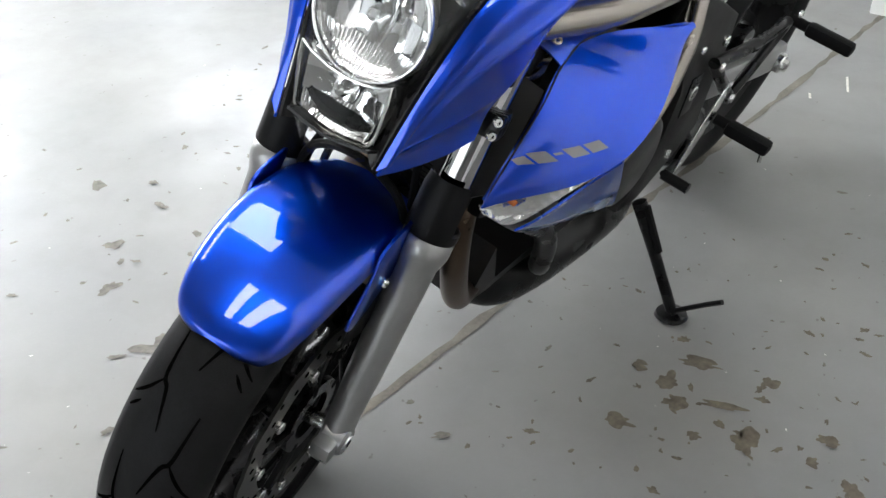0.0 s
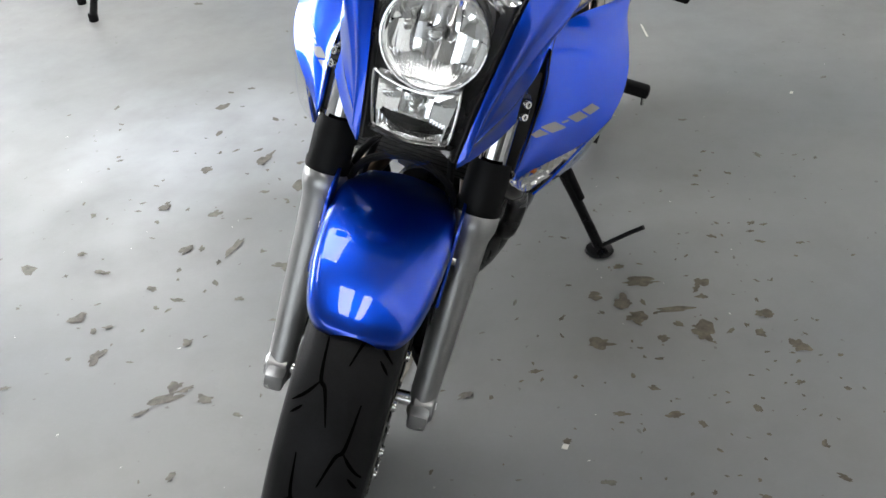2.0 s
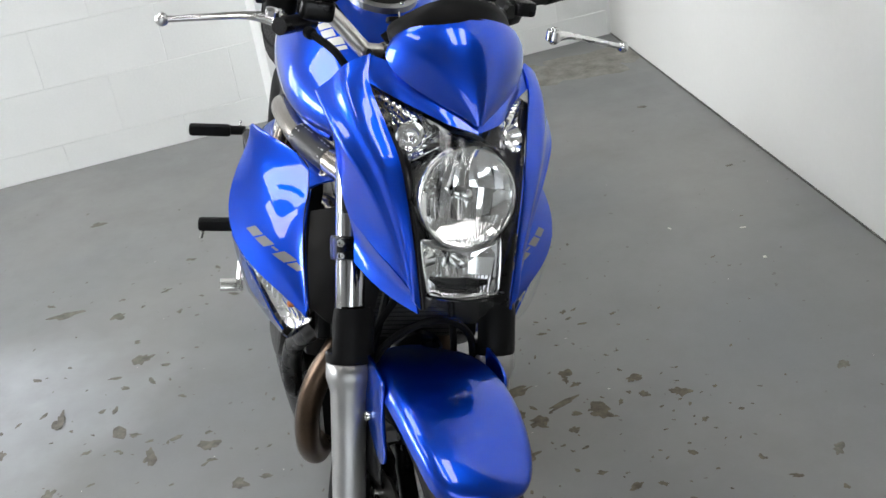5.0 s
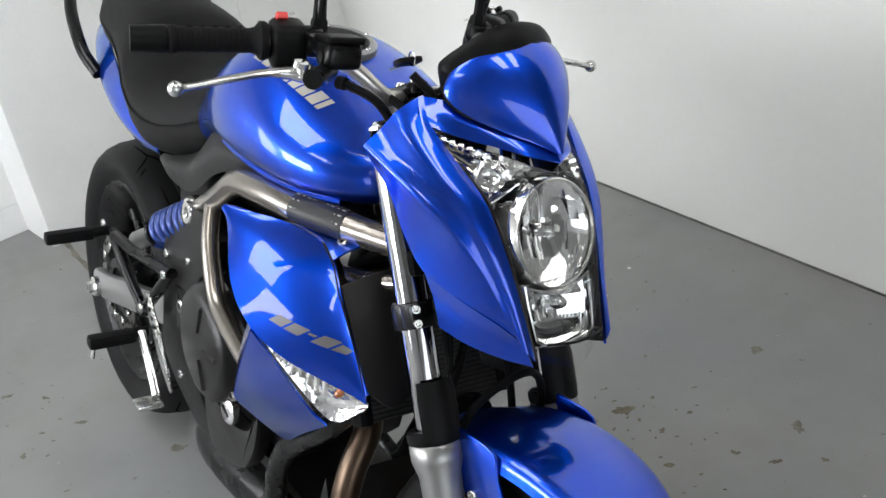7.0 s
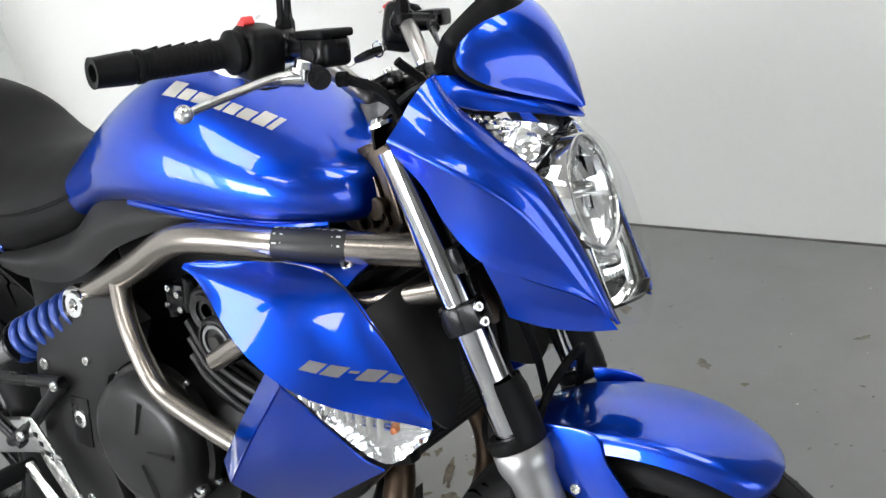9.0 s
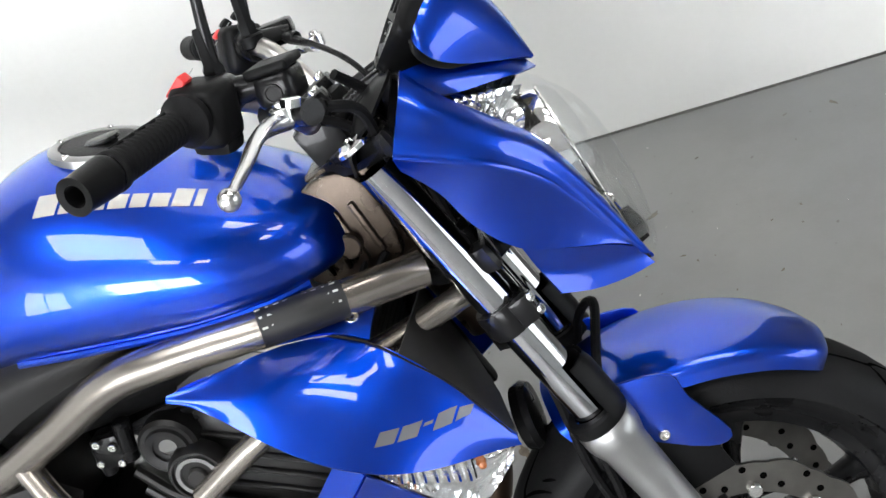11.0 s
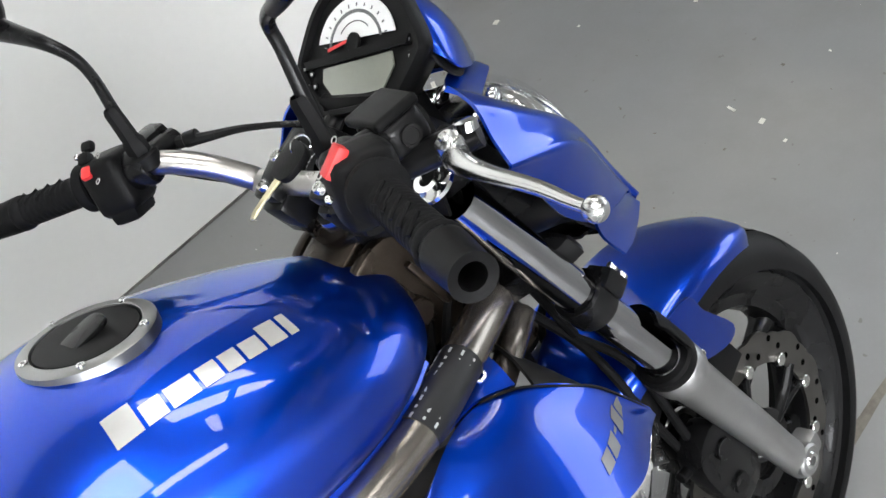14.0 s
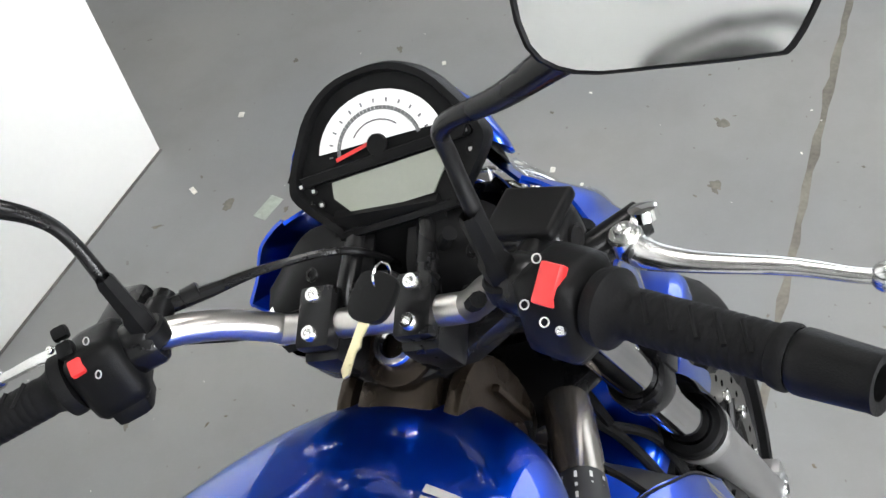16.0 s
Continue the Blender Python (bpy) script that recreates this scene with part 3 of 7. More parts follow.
front_wheel = wheel("front_wheel", FA, 0.277, 0.128, 0.048, 6, M_SATIN, S, "black six-spoke front wheel with a worn road tyre")
for s in (-1, 1):
    brake_disc(front_wheel, FA, s * 0.064, 0.150, 0.112, S, s)
part("axle", tube([FA + V((0, -0.125, 0)), FA + V((0, 0.125, 0))], 0.011, 14, 1), M_ALU, front_wheel, xf=S)
rear_wheel = wheel("rear_wheel", RA, 0.312, 0.16, 0.066, 6, M_SATIN, None, "black six-spoke rear wheel with a wide road tyre")
brake_disc(rear_wheel, RA, -0.085, 0.110, 0.080, None, -1)
part("axle", tube([RA + V((0, -0.15, 0)), RA + V((0, 0.15, 0))], 0.011, 14, 1), M_ALU, rear_wheel)


# -- fork --
def fork(s):
    y = s * FY
    up = (V((fork_x(1.0), 0, 1.0)) - V((fork_x(0.0), 0, 0.0))).normalized()
    o = fork_pt(FA.z, y)
    leg = part("fork_leg", join(
        lathe([(0.0001, -0.030), (0.014, -0.028), (0.019, -0.018), (0.020, 0.0), (0.0205, 0.05), (0.0225, 0.10), (0.0245, 0.19), (0.0265, 0.261), (0.0315, 0.277), (0.0325, 0.282), (0.0325, 0.299), (0.030, 0.302), (0.021, 0.302)], 32, o, up),
        disc(0.021, 0.034, 20, o + V((0.004, -s * 0.014, -0.002)), (0, s, 0)),
        rbox((0.036, 0.030, 0.030), Matrix.Translation(o + V((0.024, s * 0.0, -0.004))), 0.008)), M_SILVER, bike, "silver painted lower fork leg", S)
    part("pinch_bolt", bolt(o + V((0.034, s * 0.006, -0.010)), (0.5, s * 0.2, -0.8), 0.007, 0.006), M_ALU, leg, xf=S)
    part("axle_cap", lathe([(0.006, 0.022), (0.010, 0.022), (0.013, 0.018), (0.014, 0.010)], 20, o + V((0.004, 0, -0.002)), (0, s, 0)), M_CHROME, leg, xf=S)
    part("dust_seal", lathe([(0.0325, 0.302), (0.0335, 0.305), (0.0335, 0.315), (0.030, 0.318), (0.022, 0.318)], 28, o, up), M_BLACK, leg, xf=S)
    ahead = V((math.cos(radians(RAKE)), 0, math.sin(radians(RAKE))))
    g = []
    for h in (0.315, 0.320, 0.362, 0.374, 0.378):
        ring = []
        for j in range(20):
            a = radians(-66 + 132 * j / 19)
            q = (0.0325 if h < 0.37 else 0.0305) * (1.0 if h < 0.365 else 0.99)
            ring.append(o + up * h + ahead * (math.cos(a) * q + 0.002) + V((0, math.sin(a) * q, 0)))
        g.append(ring)
    vs, fs = loft(g, False, False)
    gi = [[p + (o + up * 0.3 - p).project(ahead) * 0.0 + ((o + up * ((p - o).dot(up))) - p).normalized() * 0.004 for p in r] for r in g]
    vs2, fs2 = loft(gi, False, False)
    part("fork_guard", join((vs, fs), (vs2, fs2)), M_BLACK, leg, "matt black plastic stone guard round the tube", S)
    part("fork_tube", lathe([(0.0205, 0.30), (0.0205, 0.655)], 32, o, up), M_STEEL, bike, "chromed fork tube", S)
    cl = o + up * 0.458
    c = part("headlamp_clamp", join(lathe([(0.0212, -0.016), (0.026, -0.016), (0.0275, -0.012), (0.0275, 0.012), (0.026, 0.016), (0.0212, 0.016)], 24, cl, up),
                                    rbox((0.022, 0.030, 0.030), frame_at(cl + ahead * 0.020 + V((0, s * 0.014, 0)), ahead, up), 0.004)), M_SATIN, bike, "black clamp on the fork tube", S)
    for d in (-0.0085, 0.0085):
        part("screw", bolt(cl + ahead * 0.030 + V((0, s * 0.022, 0)) + up * d, ahead + V((0, s * 0.6, 0)), 0.0058, 0.006), M_ALU, c, xf=S)
    return leg


both(fork)


def caliper(s):
    o = FA + V((-0.088, s * 0.070, 0.100))
    body = part("brake_caliper", join(
        prism(smooth_outline([(-0.030, -0.058), (0.020, -0.062), (0.034, 0.0), (0.024, 0.060), (-0.024, 0.058), (-0.038, 0.0)], 4), 0.034, Matrix.Translation(o) @ Matrix.Rotation(radians(-18), 4, "Y") @ side_plane(0, s), 0.006),
        rbox((0.05, 0.024, 0.09), Matrix.Translation(o + V((0.0, -s * 0.026, 0.0))), 0.008),
        tube([fork_pt(FA.z + 0.13, s * FY), o + V((0.02, 0, 0.045))], 0.011, 10, 1), tube([fork_pt(FA.z + 0.04, s * FY), o + V((0.025, 0, -0.045))], 0.011, 10, 1)), M_SATIN, bike, "black two-piston brake caliper", S)
    for dz in (-0.03, 0.03):
        part("piston_cap", disc(0.013, 0.005, 16, o + V((-0.004, s * 0.034, dz)), (0, s, 0)), M_SATIN, body, xf=S)
        part("slide_pin", disc(0.007, 0.018, 12, o + V((-0.040, s * 0.01, dz)), (-1, 0, 0.2)), M_BLACK, body, xf=S)
    part("brake_hose", tube([o + V((-0.03, 0, 0.05)), o + V((-0.045, 0, 0.12)), o + V((-0.06, -s * 0.02, 0.25)), o + V((-0.12, -s * 0.05, 0.40))], 0.0055, 8, 8), M_RUBBER, body, xf=S)


both(caliper)


# -- front mudguard --
def mudguard():
    rows = []
    for deg, rad, half in ((56, 0.287, 0.030), (57.5, 0.290, 0.050), (62, 0.294, 0.066), (71, 0.298, 0.077), (83, 0.301, 0.083), (95, 0.304, 0.084), (107, 0.308, 0.080), (120, 0.312, 0.066)):
        a = radians(deg)
        r = []
        for k, drop in ((-1.0, 0.030), (-0.93, 0.012), (-0.62, 0.0045), (0, 0.0), (0.62, 0.0045), (0.93, 0.012), (1.0, 0.030)):
            rr = rad - drop
            r.append((FA.x + math.cos(a) * rr, half * k, FA.z + math.sin(a) * rr))
        rows.append(r)
    m = part("front_mudguard", net(rows, 6, 4, 0.0025), M_BLUE, bike, "glossy blue front mudguard", S)
    def ear(s):
        pts = smooth_outline([(-0.120, 0.562), (-0.080, 0.568), (-0.038, 0.560), (-0.026, 0.528), (0.006, 0.474), (-0.010, 0.460), (-0.055, 0.478), (-0.100, 0.510)], 3)
        vf = prism(pts, 0.005, side_plane(s * 0.086, s), 0.002)
        e = part("side_ear", vf, M_BLUE, m, xf=S)
        part("lower_flap", prism([(-0.100, 0.505), (-0.055, 0.476), (-0.010, 0.458), (0.000, 0.428), (-0.050, 0.415), (-0.095, 0.445)], 0.003, side_plane(s * 0.085, s), 0.0015), M_BLACK, m, xf=S)
        part("screw", bolt(V((-0.063, s * 0.0915, 0.496)), (0, s, 0), 0.0065, 0.005), M_ALU, m, xf=S)
    both(ear)


mudguard()


# -- yokes, bars and controls --
def yokes():
    o = fork_pt(0.740)
    ahead = V((math.cos(radians(RAKE)), 0, math.sin(radians(RAKE))))
    pts = smooth_outline([(-0.045, -0.05), (0.028, -0.128), (0.030, -0.06), (0.022, 0.0), (0.030, 0.06), (0.028, 0.128), (-0.045, 0.05), (-0.060, 0)], 5)
    part("lower_yoke", prism(pts, 0.030, frame_at(fork_pt(0.752) - SA * 0.015, ahead, SA), 0.006), M_SATIN, bike, xf=S)
    up = part("upper_yoke", prism(pts, 0.026, frame_at(fork_pt(0.893) - SA * 0.013, ahead, SA), 0.006), M_SATIN, bike, "black upper yoke", S)
    part("stem_nut", lathe([(0.010, 0.008), (0.012, 0.010), (0.017, 0.010), (0.019, 0.006), (0.019, 0)], 6 * 4, fork_pt(0.893, 0, -0.032) + SA * 0.013, SA), M_CHROME, up, "bright hexagon stem nut", S)
    for s in (-1, 1):
        part("fork_cap", lathe([(0.006, 0.006), (0.008, 0.010), (0.014, 0.010), (0.017, 0.006), (0.0205, 0.004), (0.0205, 0)], 24, fork_pt(0.893, s * FY) + SA * 0.013, SA), M_CHROME, up, xf=S)
        part("bar_riser", rbox((0.044, 0.032, 0.044), frame_at(V((-0.286, s * 0.041, 0.912)), ahead, SA), 0.006), M_SATIN, up, xf=S)


yokes()
BAR = [(-0.288, -0.064, 0.935), (-0.290, -0.084, 0.940), (-0.305, -0.112, 0.966), (-0.324, -0.142, 0.988), (-0.344, -0.172, 0.998), (-0.358, -0.204, 0.998), (-0.423, -0.348, 0.995)]
BAR_L = [(-0.288, 0.064, 0.935), (-0.292, 0.080, 0.944), (-0.312, 0.098, 0.974), (-0.334, 0.120, 0.996), (-0.352, 0.144, 1.001), (-0.374, 0.176, 1.003), (-0.446, 0.290, 1.008)]
GRIP = {-1: (V(BAR[-2]), V(BAR[-1])), 1: (V(BAR_L[-2]), V(BAR_L[-1]))}      # from the inner flange to the outer end


def handlebar():
    pts = list(reversed(BAR)) + BAR_L
    pts[0], pts[-1] = V(pts[1]).lerp(V(pts[0]), 0.7), V(pts[-2]).lerp(V(pts[-1]), 0.7)
    h = part("handlebar", tube(pts, 0.0112, 18, 8), M_BAR, bike, "bare silver handlebar tube with brownish heat tint", S)
    for s in (-1, 1):
        c = part("bar_clamp", rbox((0.048, 0.030, 0.016), frame_at(V((-0.288, s * 0.041, 0.942)), (0.927, 0, 0.375), SA), 0.005), M_SATIN, h, "black bar clamp", S)
        for d in (-0.0145, 0.0145):
            part("clamp_bolt", bolt(V((-0.288 + d * 0.927, s * 0.041, 0.942 + d * 0.375)) + SA * 0.0062, SA, 0.0062, 0.007), M_ALU, c, xf=S)
    return h


handlebar()


def gdir(s):
    return (GRIP[s][1] - GRIP[s][0]).normalized()


def grip_pt(d, s):
    return GRIP[s][0] + gdir(s) * d


def grip(s):
    o, d = grip_pt(0, s), gdir(s)
    L = (GRIP[s][1] - GRIP[s][0]).length - 0.042
    prof = [(0.0115, 0.002), (0.0215, 0.002), (0.0230, 0.006), (0.0230, 0.011), (0.0165, 0.016), (0.0146, 0.022)]
    n = int((L - 0.034) / 0.0062)
    for i in range(n):
        h = 0.026 + i * 0.0062
        prof += [(0.0144, h), (0.0149, h + 0.0012), (0.0149, h + 0.0042), (0.0144, h + 0.0054)]
    prof += [(0.0162, L - 0.009), (0.0170, L - 0.006), (0.0170, L - 0.002), (0.0155, L)]
    g = part("grip", lathe(prof, 28, o, d), M_RUBBER, bike, "ribbed black rubber grip", S)
    for k in range(5):
        h = 0.034 + k * 0.0145
        part("grip_rib", tube([grip_pt(h, s) + V((0.004, 0, 0.0160)), grip_pt(h + 0.004, s) + V((-0.012, 0, 0.0120))], 0.0016, 6, 1), M_RUBBER, g, xf=S)
    part("bar_end", lathe([(0.0150, L), (0.0165, L + 0.003), (0.0166, L + 0.007), (0.0150, L + 0.038), (0.0154, L + 0.042), (0.0090, L + 0.041), (0.0095, L + 0.005), (0.0001, L + 0.005)], 28, o, d), M_BLACK, g, "black bar-end weight with a hollow centre", S)


both(grip)


def switch_box(s):
    c = grip_pt(-0.022, s)
    d = gdir(s)
    m = frame_at(c, d, (0.25, 0, 0.97))
    body = part("switch_box", join(rbox((0.044, 0.050, 0.056), m @ Matrix.Translation((0, 0.0, -0.004)), 0.014, 3), rbox((0.030, 0.038, 0.020), m @ Matrix.Translation((-0.002, 0.004, -0.030)), 0.008)), M_BLACK, bike, "black handlebar switch box", S)
    rear = V((-0.58, 0, 0.80)).normalized()
    p0 = c + rear * 0.027
    fm = frame_at(p0, d, rear)
    part("red_switch", rbox((0.014 if s < 0 else 0.011, 0.024 if s < 0 else 0.012, 0.009), fm @ Matrix.Translation((0, 0.004, 0.0)), 0.002), M_RED, body, "red rocker switch", S)
    part("box_screw", bolt((fm @ V((0.014, -0.018, -0.002))), rear, 0.003, 0.003), M_ALU, body, xf=S)
    for k, (a, b) in enumerate(((-0.012, 0.016), (-0.012, -0.010), (0.004, -0.016))):
        part("print_mark", lathe([(0.0022, 0.0), (0.0030, 0.0), (0.0030, 0.0006), (0.0022, 0.0006)], 12, fm @ V((a, b, 0.0012)), rear, closed=True), M_PRINT, body, xf=S)
    if s > 0:
        part("thumb_switch", rbox((0.012, 0.012, 0.010), fm @ Matrix.Translation((0.004, -0.012, -0.001)), 0.003), M_BLACK, body, xf=S)
        part("horn_button", rbox((0.012, 0.010, 0.008), fm @ Matrix.Translation((0.006, -0.028, -0.006)), 0.003), M_BLACK, body, xf=S)
    q = grip_pt(-0.052, s)
    part("lever_perch", join(lathe([(0.0115, -0.011), (0.0175, -0.011), (0.019, -0.008), (0.019, 0.008), (0.0175, 0.011), (0.0115, 0.011)], 20, q, d),
                             tube([q + V((0.012, 0, 0.0)), q + V((0.045, -s * -0.006, -0.002))], [0.013, 0.010], 12, 1)), M_SATIN, body, xf=S)


both(switch_box)


def lever(s):
    piv = V((-0.286, s * 0.203, 0.969))
    ball = V((-0.322, s * 0.346, 0.954))
    pts = [piv, V((-0.298, s * 0.218, 0.970)), V((-0.307, s * 0.246, 0.969)), V((-0.313, s * 0.296, 0.962)), ball + V((0.002, -s * 0.016, 0.002)), ball]
    path = spline([(*p, a, b) for p, a, b in zip(pts, (0.0105, 0.0100, 0.0078, 0.006, 0.0048, 0.005), (0.010, 0.0078, 0.005, 0.0045, 0.0042, 0.0045))], 6)
    rings = []
    for i, p in enumerate(path):
        t = V(path[min(i + 1, len(path) - 1)][:3] - path[max(i - 1, 0)][:3]).normalized()
        u = (V((1, 0, 0)) - t * t.x).normalized()
        w = t.cross(u)
        rings.append([V(p[:3]) + u * math.cos(a) * p[3] + w * math.sin(a) * p[4] for a in [2 * math.pi * j / 12 for j in range(12)]])
    sph = lathe([(0.0001, -0.0090)] + [(0.0090 * math.sin(math.pi * k / 10), -0.0090 * math.cos(math.pi * k / 10)) for k in range(1, 10)] + [(0.0001, 0.0090)], 20, ball, (0, 0, 1))
    l = part("brake_lever" if s < 0 else "clutch_lever", join(loft(rings), sph), M_LEVER, bike, "satin aluminium hand lever with a ball end", S)
    part("pivot_bolt", join(disc(0.011, 0.016, 18, piv - V((0, 0, 0.004)), (0, 0, 1)), bolt(piv + V((0, 0, 0.012)), (0, 0, 1), 0.006, 0.004)), M_ALU, l, xf=S)
    if s < 0:
        part("adjuster", lathe([(0.006, 0), (0.009, 0.001), (0.009, 0.008), (0.006, 0.009)], 18, piv + V((0.010, -0.012, 0.010)), (0.3, 0, 1), caps=True), M_CHROME, l, xf=S)


both(lever)


def master_cylinder():
    c = V((-0.287, -0.153, 0.990))
    m = frame_at(c, (0.94, -0.20, 0.0), (0.10, 0, 1))
    b = part("brake_reservoir", join(rbox((0.038, 0.046, 0.032), m, 0.010, 3), tube([c + V((-0.02, 0.0, -0.022)), c + V((0.025, -0.055, -0.022))], 0.012, 12, 1)), M_SATIN, bike, "black square brake fluid reservoir with a sight glass", S)
    part("reservoir_lid", rbox((0.041, 0.049, 0.009), m @ Matrix.Translation((0, 0, 0.0185)), 0.004, 3), M_BLACK, b, xf=S)
    part("sight_glass", lathe([(0.0001, 0.001), (0.006, 0.001), (0.0065, 0.002), (0.0085, 0.002), (0.0085, -0.002)], 18, m @ V((0.0, -0.0235, -0.002)), m.to_3x3() @ V((0, -1, 0))), M_GREY, b, xf=S)
    part("banjo", join(disc(0.008, 0.012, 16, c + V((0.020, -0.015, -0.028)), (1, 0.2, 0)), tube([c + V((0.030, -0.012, -0.028)), c + V((0.055, 0.02, -0.05)), c + V((0.06, 0.06, -0.11)), c + V((0.085, 0.09, -0.20)), c + V((0.12, 0.10, -0.36))], 0.0055, 8, 6)), M_RUBBER, b, xf=S)
    part("clutch_perch", join(rbox((0.040, 0.032, 0.022), Matrix.Translation((-0.318, 0.160, 1.004)), 0.006), tube([(-0.318, 0.148, 1.002), (-0.296, 0.112, 0.992), (-0.268, 0.066, 0.982), (-0.235, 0.025, 0.955), (-0.21, 0.0, 0.90)], [0.0075, 0.0055, 0.0034, 0.0032, 0.0032], 8, 8),
                              disc(0.0075, 0.014, 14, (-0.302, 0.124, 0.995), (0.6, -0.8, -0.1))), M_SATIN, bike, "black clutch lever perch with its cable", S)


master_cylinder()


def mirror(s):
    base, bend = (V((-0.338, -0.147, 1.013)), V((-0.324, -0.149, 1.102))) if s < 0 else (V((-0.343, 0.124, 1.016)), V((-0.328, 0.137, 1.098)))
    dy = 0.0 if s < 0 else -0.040
    stem = part("mirror", tube([base, base.lerp(bend, 0.5), base.lerp(bend, 0.88), bend + V((-0.002, s * 0.006, 0.012)), V((-0.337, s * (0.200 + dy), 1.132)), V((-0.341, s * (0.240 + dy), 1.150)), V((-0.342, s * (0.258 + dy), 1.157))],
                               [0.0065, 0.0055, 0.0050, 0.0054, 0.0068, 0.0100, 0.0125], 12, 6), M_SATIN, bike, "black rear-view mirror on a bent stem", S)
    part("stem_nut", join(lathe([(0.0095, 0), (0.0105, 0.003), (0.0105, 0.016), (0.0082, 0.020), (0.0075, 0.048), (0.0060, 0.052)], 6, base - V((0, 0, 0.006)), (0.05, 0, 1)), disc(0.014, 0.016, 16, base - V((0, 0, 0.018)), (0.05, 0, 1))), M_BLACK, stem, xf=S)
    c = V((-0.356, s * (0.300 + dy), 1.181))
    out = smooth_outline([(-0.070, -0.020), (-0.050, -0.035), (-0.010, -0.036), (0.034, -0.035), (0.046, -0.032), (0.060, -0.010), (0.064, 0.004), (0.058, 0.030), (-0.030, 0.042), (-0.066, 0.020)], 3)
    m = frame_at(c, (-0.14, s * 0.97, -0.05), (-0.97, -s * 0.04, 0.22))
    out = out if s < 0 else [(x, -y) for x, y in out]
    if (m.to_3x3() @ V((0, 1, 0))).z < 0:
        out = [(x, -y) for x, y in out]
    rings = []
    for k, z in ((0.35, -0.036), (0.72, -0.030), (0.92, -0.018), (1.0, -0.004), (1.0, 0.003), (0.97, 0.004), (0.945, 0.002)):
        rings.append([m @ V((x * k, y * k, z)) for x, y in out])
    part("mirror_shell", loft(rings), M_BLACK, stem, xf=S)
    part("mirror_glass", ([m @ V((x * 0.95, y * 0.95, 0.0030)) for x, y in out] + [m @ V((x * 0.95, y * 0.95, 0.0022)) for x, y in out], [list(range(len(out))), list(range(2 * len(out) - 1, len(out) - 1, -1))]), M_CHROME, stem, "mirror glass", S, smooth=False)


both(mirror)


# -- instruments --
GO, GN = V((-0.166, -0.004, 0.993)), V((-0.764, 0, 0.645)).normalized()
GM = frame_at(GO, (0, -1, 0), GN) @ Matrix.Rotation(radians(6), 4, "Z")      # x to the rider's right, y up the face, z towards the rider


